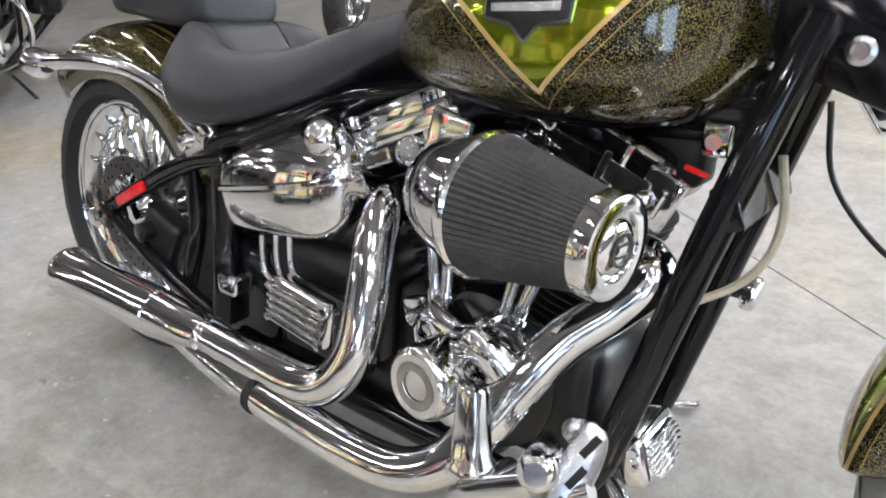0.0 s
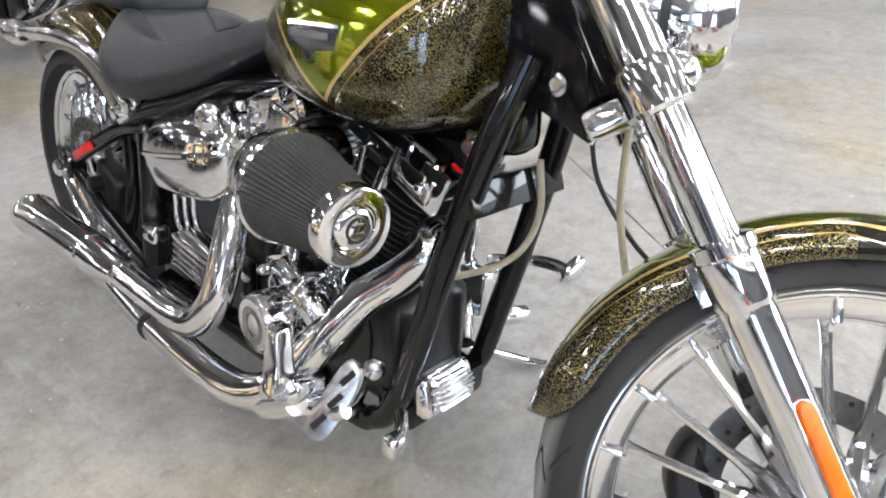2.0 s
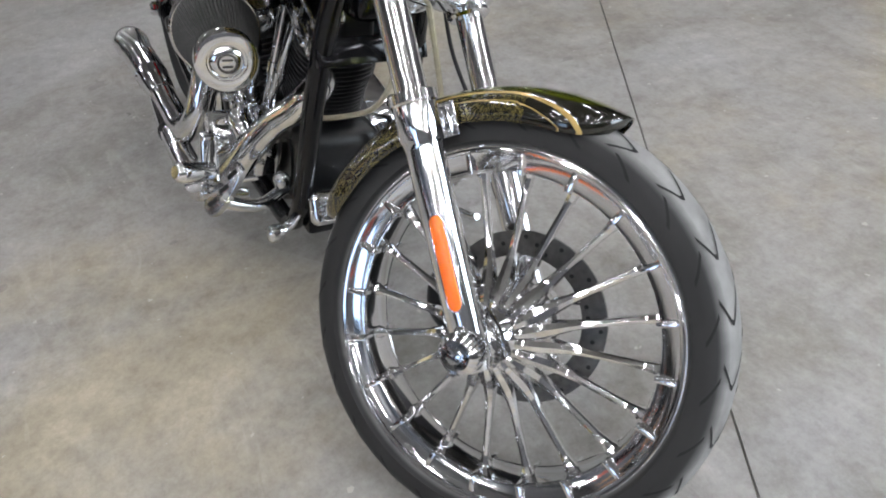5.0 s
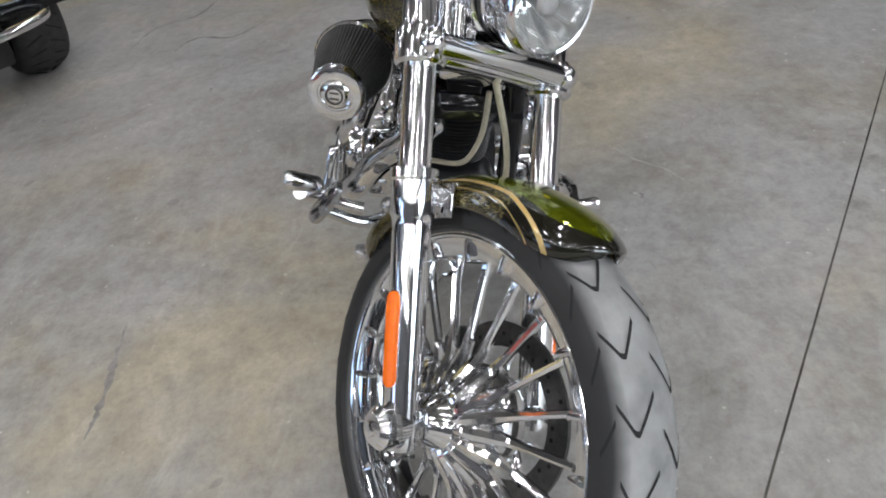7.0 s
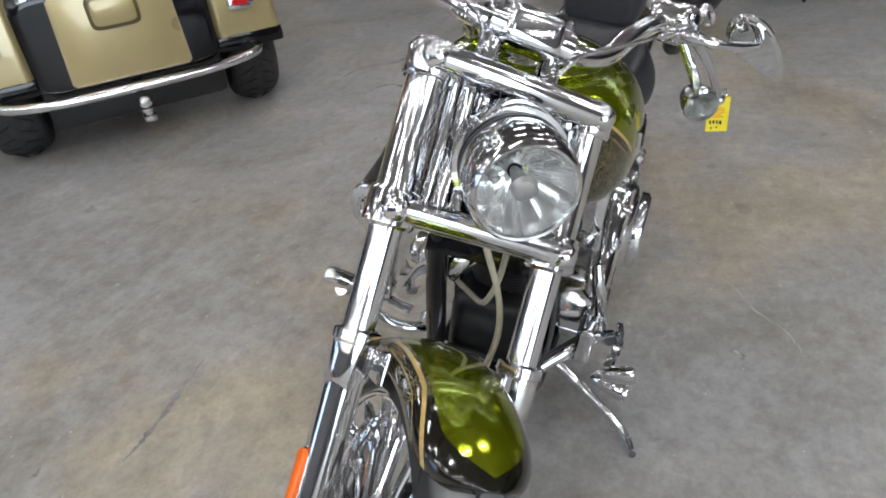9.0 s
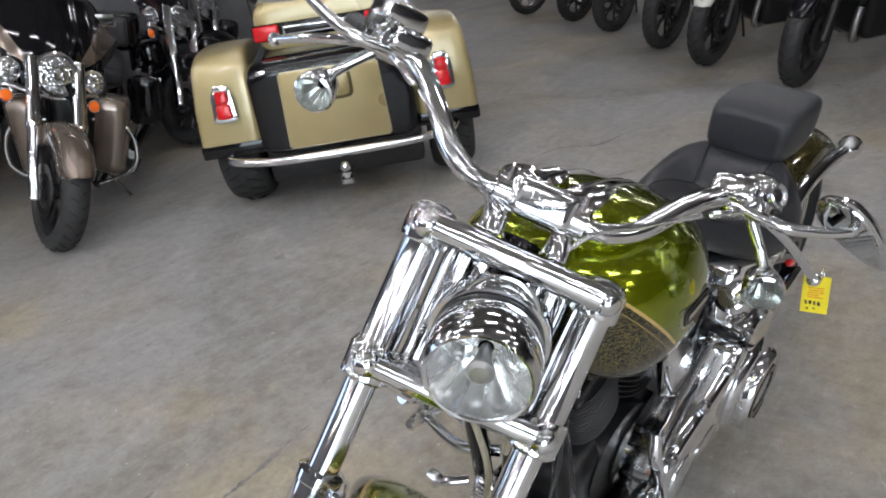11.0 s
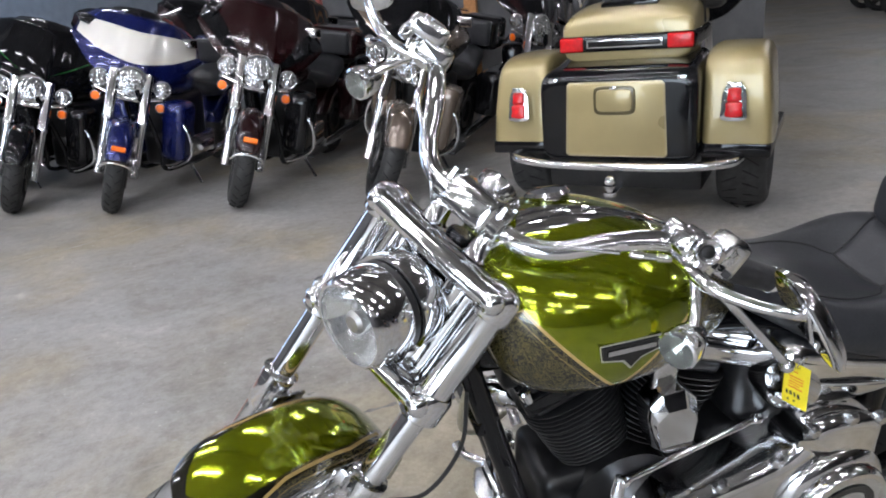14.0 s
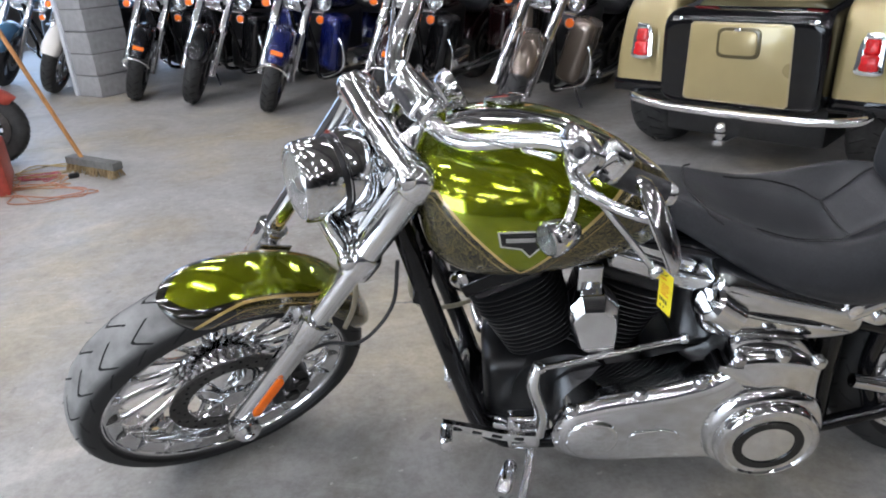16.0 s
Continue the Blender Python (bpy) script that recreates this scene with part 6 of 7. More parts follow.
# left-hand side cover
lc = loop([(-0.41, 0.515), (-0.47, 0.492), (-0.6, 0.478), (-0.70, 0.482), (-0.735, 0.51), (-0.72, 0.56), (-0.64, 0.588), (-0.56, 0.612), (-0.48, 0.645), (-0.425, 0.65), (-0.40, 0.57)], 4)
lcov = bpart("left_side_cover", left_prism(lc, 0.085, 0.085, 0.03), CHROME, "polished chrome left side cover", smooth=50)
part("ridge", tube([(-0.43, 0.165, 0.585), (-0.52, 0.176, 0.56), (-0.62, 0.176, 0.535), (-0.70, 0.165, 0.51)], 0.005, 8, 4), CHROME, lcov)
part("coil_pod", lathe([(0, 0.03), (0.006, 0.038), (0.07, 0.038), (0.08, 0.03), (0.082, 0)], axis_m((-0.465, 0.165, 0.555), (0.75, 0.05, 0.62)), 28), CHROME, lcov, "chrome ignition pod")
rows2 = smooth_sections([(-0.36, 0.66, 0.012, 0.05), (-0.42, 0.645, 0.02, 0.07), (-0.48, 0.62, 0.035, 0.10), (-0.54, 0.59, 0.05, 0.135), (-0.62, 0.57, 0.06, 0.145), (-0.75, 0.55, 0.05, 0.14)], 3)
bm = bmesh.new()
skin(bm, [oval(x, zc, hz, hy, 24, 3) for x, zc, hz, hy in rows2])
bpart("seat_base", bm, BLACK, "black seat base")
bm = tube([(-0.75, 0.16, 0.36), (-0.9, 0.17, 0.33), (-1.07, 0.165, 0.33)], 0.016, 10, 4)
bpart("belt_guard", bm, CHROME, "chrome lower belt guard")
bpart("belt_pulley", ring_lathe([(0.105, 0.115), (0.135, 0.115), (0.135, 0.08), (0.105, 0.08)], Matrix.Translation(REAR_C) @ Y_AXIS, 48), ENGINE, "black belt pulley")


# ---------------------------------------------------------------- the other machines in the hall
def paint(name, colour, metal=0.35, rough=0.2):
    mat = material(name, colour, rough, metal, Coat_Weight=0.8, Coat_Roughness=0.04)
    return worn(mat, colour, 0.04, 9, (rough * 0.85, rough * 1.2))


PEARL_TAN, DARK_TAN = paint("pewter_tan_paint", (0.19, 0.15, 0.12), 0.6), paint("dark_brown_paint", (0.035, 0.022, 0.018))
MAROON, DEEP_BLUE, PEARL_WHITE = paint("deep_maroon_paint", (0.016, 0.003, 0.004), 0.1), paint("royal_blue_paint", (0.006, 0.012, 0.10)), paint("pearl_white_paint", (0.75, 0.72, 0.66), 0.0)
GLOSS = worn(material("piano_black_paint", (0.006, 0.006, 0.007), 0.06, 0.0, Specular_IOR_Level=0.45), (0.006, 0.006, 0.007), 0.2, 12, (0.04, 0.09))
GREEN_FLAME = paint("dark_green_flame_paint", (0.02, 0.12, 0.03))
TRIKE_GOLD = paint("olive_gold_paint", (0.42, 0.34, 0.16), 0.3, 0.28)
SKY_BLUE = paint("pale_blue_paint", (0.08, 0.2, 0.34))
RUST_RED = worn(material("faded_red_enamel", (0.35, 0.05, 0.03), 0.4), (0.36, 0.055, 0.035), 0.3, 20, (0.35, 0.55))
SMOKED = material("smoked_windshield", (0.01, 0.01, 0.012), 0.06, 0.0, Coat_Weight=1.0)
LENS_GREY = material("painted_facet_lens", (0.7, 0.72, 0.75), 0.08, 0.9)
# The cell ramp paints facet glints and their dark edges into the colour.
vor_ = node(LENS_GREY, "ShaderNodeTexVoronoi", Scale=55.0)
link(LENS_GREY, coords(LENS_GREY), vor_.inputs["Vector"])
link(LENS_GREY, ramp(LENS_GREY, vor_.outputs["Distance"], [(0.05, (0.85, 0.86, 0.88)), (0.4, (0.70, 0.72, 0.74)), (0.65, (0.45, 0.46, 0.47))]), bsdf(LENS_GREY).inputs["Base Color"])
bump(LENS_GREY, vor_.outputs["Distance"], 1.0, 0.006)
RIM_DARK = worn(material("dark_cast_rim", (0.03, 0.03, 0.03), 0.35, 0.5), (0.035, 0.035, 0.036), 0.3, 50, (0.3, 0.45))


def lamp(parent, name, c, way, r, lens, label, body=CHROME):
    m = axis_m(c, way)
    ob = part(name, lathe([(-r * 1.2, 0), (-r * 1.1, r * 0.45), (-r * 0.6, r * 0.85), (0, r), (r * 0.12, r * 1.06), (r * 0.22, r), (r * 0.2, r * 0.9)], m, 24), body, parent, label)
    part("lens", lathe([(r * 0.16, r * 0.93), (r * 0.32, r * 0.7), (r * 0.4, r * 0.3), (r * 0.41, 0)], m, 20), lens, ob)
    return ob


def simple_wheel(parent, name, c, R, w, rim, spokes=9, turn=0.0, disc=True, tall=0.26):
    m = Matrix.Translation(c) @ Matrix.Rotation(turn, 4, "Z")
    h = R * tall
    wh = part(name, ring_lathe([(-w * 0.7, R - h + 0.01), (w * 0.7, R - h + 0.01), (w * 0.7, R - h - 0.012), (w * 0.35, R - h - 0.03), (-w * 0.35, R - h - 0.03), (-w * 0.7, R - h - 0.012)], m @ Y_AXIS, 40), rim, parent, "cast wheel")
    part("tyre", ring_lathe(torus_profile(R, w, h, 14), m @ Y_AXIS, 44), RUBBER, wh, "black street tyre", smooth=60)
    part("hub", lathe([(-0.06, 0.02), (-0.06, 0.045), (0.06, 0.045), (0.06, 0.02)], m @ Y_AXIS, 16), rim, wh)
    for i in range(spokes):
        a = 2 * math.pi * i / spokes
        part("spoke", tube([m @ Vector((0.04 * math.cos(a), 0, 0.04 * math.sin(a))), m @ Vector(((R - h) * 0.55 * math.cos(a + 0.06), 0, (R - h) * 0.55 * math.sin(a + 0.06))), m @ Vector(((R - h - 0.02) * math.cos(a), 0, (R - h - 0.02) * math.sin(a)))], [0.016, 0.011, 0.014], 6, 2), rim, wh)
    if disc:
        for s in (-1, 1):
            part("brake_disc", ring_lathe([(s * 0.075 - 0.003, 0.14), (s * 0.075 + 0.003, 0.14), (s * 0.075 + 0.003, 0.095), (s * 0.075 - 0.003, 0.095)], m @ Y_AXIS, 32), DISC, wh)
    # Dark bars on the tyre surface stand in for shaded tread grooves.
    bm = bmesh.new()
    for i in range(26):
        for s in (-1, 1):
            a = 2 * math.pi * (i + 0.25 * s) / 26
            q = m @ Matrix.Rotation(a, 4, "Y") @ Matrix.Translation((0, s * w * 0.42, R - h * 0.045)) @ Matrix.Rotation(radians(s * 35), 4, "Z") @ Matrix.Rotation(radians(s * -18), 4, "X")
            rbox((0.006, w * 0.75, 0.004), 0, q, bm)
    tagged(part("tread", bm, GROOVE, wh), "dark raised strips in place of shaded tread grooves", kind="stuff")
    return wh


def fairing_shell(top, wide, low, x0, grow=0.0, v0=0.0, v1=1.0, u0=-1.0, u1=1.0, swoosh=False):
    """A batwing fairing: a bowed sheet with thickness whose wings taper to raised tips."""
    bm = bmesh.new()
    nu, nv = 26, 12
    outer, inner = [], []
    for j in range(nv + 1):
        v = v0 + (v1 - v0) * j / nv
        row, back = [], []
        for i in range(nu + 1):
            u = u0 + (u1 - u0) * i / nu
            if swoosh:
                f = min(1.0, max(0.0, (abs(u) - min(abs(u0), abs(u1))) / abs(u1 - u0)))
                v = v0 + 0.22 * f + (v1 - v0) * j / nv * (0.05 + 0.95 * math.sin(f * math.pi / 2) ** 1.4)
            a = abs(u)
            y = wide * u * (1 - 0.06 * v)
            x = x0 - 0.36 * a ** 2.0 - 0.2 * v ** 1.3 + 0.035 * math.sin(v * math.pi) - 0.02 * math.exp(-((a - 0.36) / 0.1) ** 2)
            lo, hi = low + 0.05 * a + 0.17 * a ** 3, top - 0.04 * a ** 2 - 0.12 * a ** 5
            zz = lo + (hi - lo) * v
            row.append(Vector((x + grow, y, zz)))
            back.append(Vector((x - 0.02, y * 0.97, zz)))
        outer.append(row)
        inner.append(back)
    a = [[bm.verts.new(p) for p in r] for r in outer]
    b = [[bm.verts.new(p) for p in r] for r in inner]
    for g in (a, b):
        for j in range(nv):
            for i in range(nu):
                bm.faces.new((g[j][i], g[j][i + 1], g[j + 1][i + 1], g[j + 1][i]))
    edge = [(0, i) for i in range(nu)] + [(j, nu) for j in range(nv)] + [(nv, nu - i) for i in range(nu)] + [(nv - j, 0) for j in range(nv)]
    for (j, i), (l, k) in zip(edge, edge[1:] + edge[:1]):
        bm.faces.new((a[j][i], a[l][k], b[l][k], b[j][i]))
    return bm


STEERED = ("front_wheel", "front_fender", "fork_leg", "passing_lamp", "turn_signal", "mirror", "hand_grip", "light_bar", "headlight", "fairing", "windshield")


HEAD = Vector((-math.sin(radians(26)), 0, math.cos(radians(26))))  # the steering head's rake
RAKED = Matrix(((1, 0, -0.33, 0.33 * 0.325), (0, 1, 0, 0), (0, 0, 1, 0), (0, 0, 0, 1)))


def touring_bike(m, label, body, second, fender, rim=RIM_DARK, marker=True, lowers=None, steer=0.0, band=False, stripe=(0.08, 0.62), group="row of touring motorcycles"):
    ob = thing("touring_motorcycle", label, "motorcycle", m, group)
    R = 0.325
    simple_wheel(ob, "front_wheel", (0, 0, R), R, 0.066, rim, 10)
    fm = Matrix.Translation((0, 0, R))
    fen = part("front_fender", arc_fender(0.375, 0.088, 28, 172, 30, 0.005, 0.13, 0.72, 0.5), fender, ob, m=fm, smooth=60)
    if marker:
        part("fender_marker", rbox((0.02, 0.09, 0.036), 0.008, Matrix.Rotation(radians(-40), 4, "Y") @ Matrix.Translation((0.377, 0, 0))), AMBER, fen, "orange fender tip lamp")
        part("fender_trim", tube([(0.30, -0.105, 0.1), (0.365, -0.07, 0.155), (0.385, 0, 0.175), (0.365, 0.07, 0.155), (0.30, 0.105, 0.1)], 0.01, 10, 5), CHROME, fen)
    rk = Vector((-math.sin(radians(9)), 0, math.cos(radians(9))))
    for s in (-1, 1):
        base = Vector((0.0, s * 0.115, R))
        part("fork_leg", lathe([(-0.05, 0.02), (-0.04, 0.034), (0.3, 0.034), (0.31, 0.04), (0.34, 0.04), (0.35, 0.036), (0.66, 0.036)], axis_m(base, rk), 20), CHROME, ob, "chrome fork leg")
        lamp(ob, "passing_lamp", (-0.16, s * 0.215, 0.88), (1, 0, -0.05), 0.06, LENS_GREY, "chrome passing lamp")
        lamp(ob, "turn_signal", (-0.16, s * 0.222, 0.75), (1, 0, -0.05), 0.034, AMBER, "amber turn signal")
        part("crash_bar", tube([(-0.44, s * 0.12, 0.62), (-0.43, s * 0.27, 0.6), (-0.43, s * 0.34, 0.5), (-0.44, s * 0.33, 0.34), (-0.46, s * 0.2, 0.25), (-0.46, s * 0.1, 0.22)], 0.013, 12, 6), CHROME, ob, "chrome engine guard")
        part("floorboard", rbox((0.32, 0.1, 0.02), 0.008, Matrix.Translation((-0.66, s * 0.27, 0.27))), PLASTIC, ob)
        bag = part("saddlebag", rbox((0.6, 0.2, 0.34), 0.06, Matrix.Translation((-1.62, s * 0.3, 0.55)), None, 3), body, ob, "painted hard saddlebag")
        part("latch", rbox((0.05, 0.012, 0.03), 0.004, Matrix.Translation((-1.6, s * 0.402, 0.66))), CHROME, bag)
        part("exhaust_pipe", lathe([(0, 0.03), (0.3, 0.04), (0.95, 0.048), (1.0, 0.052), (1.0, 0.04), (0.8, 0)], axis_m((-0.95, s * 0.24, 0.27), (-1, 0, 0)), 20), CHROME, ob)
        part("mirror", rbox((0.02, 0.12, 0.07), 0.01, Matrix.Translation((-0.42, s * 0.36, 1.2)) @ Matrix.Rotation(radians(s * 12), 4, "X"), None, 3), CHROME if s > 0 else GLOSS, ob)
        part("hand_grip", rod((-0.62, s * 0.30, 1.08), (-0.74, s * 0.43, 1.06), 0.019), GRIP, ob)
        if lowers is not None:
            part("leg_fairing", rbox((0.22, 0.19, 0.46), 0.07, Matrix.Translation((-0.50, s * 0.21, 0.52)) @ Matrix.Rotation(radians(s * -8), 4, "X"), None, 4), lowers, ob, "vented lower fairing")
    part("light_bar", tube([(-0.17, -0.24, 0.80), (-0.15, -0.21, 0.81), (-0.12, 0, 0.775), (-0.15, 0.21, 0.81), (-0.17, 0.24, 0.80)], 0.014, 10, 6), CHROME, ob)
    lamp(ob, "headlight", (-0.09, 0, 0.90), (1, 0, -0.05), 0.112, LENS_GREY, "large round headlight")
    fair = part("fairing", fairing_shell(1.32, 0.46, 0.86, -0.10), body, ob, "batwing fairing", smooth=60)
    for u0, u1 in ((-0.98, -0.2), (0.2, 0.98)) if not band else ((-0.95, 0.95),):
        sheet = fairing_shell(1.32, 0.46, 0.86, -0.10, 0.004, 0.36, 0.8, u0, u1) if band else fairing_shell(1.32, 0.46, 0.86, -0.10, 0.004, stripe[0], stripe[1], u0, u1, True)
        part("fairing_panel", sheet, second, fair, "contrast colour fairing panel", smooth=60)
    bm = bmesh.new()
    skin(bm, [[Vector((-0.30 - 0.10 * v - 0.16 * (i / 8 - 1) ** 2 - e, 0.27 * (1 - 0.25 * v * v) * (i / 8 - 1), 1.29 + 0.07 * v - 0.05 * (i / 8 - 1) ** 2)) for i in range(17) for e in (0,)] + [Vector((-0.305 - 0.10 * v - 0.16 * (1 - i / 8) ** 2, 0.27 * (1 - 0.25 * v * v) * (1 - i / 8), 1.29 + 0.07 * v - 0.05 * (1 - i / 8) ** 2)) for i in range(17)] for v in (0, 0.35, 0.7, 1.0)])
    part("windshield", bm, SMOKED, ob, "low smoked windshield")
    bm = bmesh.new()
    skin(bm, [oval(x, zc, hz, hy, 20, 2.3) for x, zc, hz, hy in smooth_sections([(-0.52, 0.86, 0.03, 0.05), (-0.56, 0.86, 0.1, 0.14), (-0.70, 0.85, 0.12, 0.17), (-0.9, 0.82, 0.1, 0.14), (-1.05, 0.78, 0.05, 0.07)], 3)])
    part("fuel_tank", bm, body, ob, smooth=60)
    bm = bmesh.new()
    skin(bm, [oval(x, zc, hz, hy, 20, 2.8) for x, zc, hz, hy in smooth_sections([(-0.95, 0.8, 0.02, 0.06), (-1.05, 0.76, 0.06, 0.14), (-1.25, 0.72, 0.07, 0.2), (-1.38, 0.76, 0.1, 0.19), (-1.6, 0.81, 0.08, 0.17), (-1.75, 0.8, 0.03, 0.1)], 3)])
    part("seat", bm, VINYL, ob, "black touring seat", smooth=60)
    if lowers is not None:
        box = part("tour_box", rbox((0.36, 0.52, 0.26), 0.07, Matrix.Translation((-1.80, 0, 0.98)), None, 4), body, ob, "painted rear luggage box", smooth=50)
        part("back_rest", rbox((0.07, 0.42, 0.2), 0.035, Matrix.Translation((-1.59, 0, 0.99)), None, 3), VINYL, box, "padded black backrest")
    # Filler block added so the gaps round the engine read dark.
    part("frame_cover", rbox((0.55, 0.26, 0.42), 0.06, Matrix.Translation((-0.80, 0, 0.55)), None, 3), ENGINE, ob)
    eng = part("engine", rbox((0.5, 0.22, 0.26), 0.05, Matrix.Translation((-0.75, 0, 0.35)), None, 3), ENGINE, ob, "black V-twin engine")
    for a in (22.5, -22.5):
        cm = Matrix.Translation((-0.74, 0, 0.36)) @ Matrix.Rotation(radians(a), 4, "Y")
        for k in range(7):
            part("fin", rbox((0.15, 0.17, 0.008), 0.003, cm @ Matrix.Translation((0, 0, 0.12 + 0.025 * k)), None, 1), ENGINE, eng)
        part("rocker_box", rbox((0.17, 0.17, 0.06), 0.02, cm @ Matrix.Translation((0, 0, 0.32)), None, 3), CHROME, eng)
    part("primary_cover", rbox((0.5, 0.06, 0.18), 0.05, Matrix.Translation((-0.85, 0.15, 0.33)), None, 4), CHROME, ob)
    part("down_tube", tube([(-0.25, 0.06, 0.85), (-0.42, 0.09, 0.4), (-0.5, 0.1, 0.2), (-1.3, 0.1, 0.2)], 0.018, 10, 5), GLOSS, ob)
    part("down_tube", tube([(-0.25, -0.06, 0.85), (-0.42, -0.09, 0.4), (-0.5, -0.1, 0.2), (-1.3, -0.1, 0.2)], 0.018, 10, 5), GLOSS, ob)
    simple_wheel(ob, "rear_wheel", (-1.63, 0, R), R, 0.085, rim, 10)
    part("rear_fender", arc_fender(0.38, 0.11, 15, 170, 24, 0.005, 0.14, 0.8, 0.5), body, ob, m=Matrix.Translation((-1.63, 0, R)), smooth=60)
    part("side_stand", tube([(-0.75, 0.13, 0.2), (-0.7, 0.24, 0.08), (-0.62, 0.36, -0.035), (-0.5, 0.4, -0.055)], 0.011, 8, 5), CHROME, ob, "chrome side stand")
    # the front end turns with the bars, about the raked head
    turned = Matrix.Translation((0, 0, R)) @ Matrix.Rotation(radians(steer), 4, HEAD) @ Matrix.Translation((0, 0, -R))
    for child in ob.children:
        kind_ = child.name.split(".")[0]
        if kind_ in STEERED:
            for mesh_ob in [child, *child.children] if kind_ not in ("front_wheel", "front_fender") else ():
                mesh_ob.data.transform(RAKED)
            child.matrix_basis = turned @ child.matrix_basis
    return ob


ROW = math.degrees(math.atan2(0.85, 0.52))


def stand_at(x, y, yaw, lean=9.0, z=0.005):
    """Front tyre's foot at (x, y), heading yaw, leaning to the machine's left."""
    return Matrix.Translation((x, y, z)) @ Matrix.Rotation(radians(yaw), 4, "Z") @ Matrix.Rotation(radians(-lean), 4, "X")


touring_bike(stand_at(-0.247, -3.30, 57, 12, -0.015), "pewter and dark brown touring motorcycle with batwing fairing", GLOSS, PEARL_TAN, PEARL_TAN, RIM_DARK, False, PEARL_TAN, 30)
touring_bike(stand_at(0.666, -3.817, 62.8, 9.5, -0.015), "deep maroon and black touring motorcycle with batwing fairing", MAROON, GLOSS, MAROON, RIM_DARK, True, GLOSS, 30)
touring_bike(stand_at(1.558, -4.231, 63.3, 8.5, -0.015), "royal blue and pearl white touring motorcycle", DEEP_BLUE, PEARL_WHITE, DEEP_BLUE, CHROME, True, DEEP_BLUE, 33.5, True)
touring_bike(stand_at(2.354, -4.724, 62.5, 8.7, -0.015), "black touring motorcycle with green flame stripes", GLOSS, GREEN_FLAME, GLOSS, RIM_DARK, False, GLOSS, 37, False, (0.30, 0.34))
plain_bike = touring_bike(stand_at(2.98, -5.02, 63, 5, -0.015), "black and dark red touring motorcycle beside the block pillar", GLOSS, MAROON, GLOSS, RIM_DARK, True, GLOSS, 43)
touring_bike(stand_at(4.07, -5.62, 62, 8, -0.015), "white and chrome touring motorcycle behind the pillar", SKY_BLUE, PEARL_WHITE, PEARL_WHITE, CHROME, False, None, 38)
touring_bike(stand_at(4.94, -6.2, 62, 8, -0.015), "pale blue touring motorcycle at the end of the row", SKY_BLUE, SKY_BLUE, SKY_BLUE, RIM_DARK, False, None, 38)
touring_bike(stand_at(-3.35, 0.30, -32), "black touring motorcycle parked behind the green cruiser", GLOSS, GLOSS, GLOSS, RIM_DARK, False, None, 8, False, group="motorcycles behind")
touring_bike(stand_at(-2.9, 2.45, -70), "dark touring motorcycle with chrome wheel parked behind", GLOSS, DARK_TAN, GLOSS, CHROME, False, None, 5, False, group="motorcycles behind")


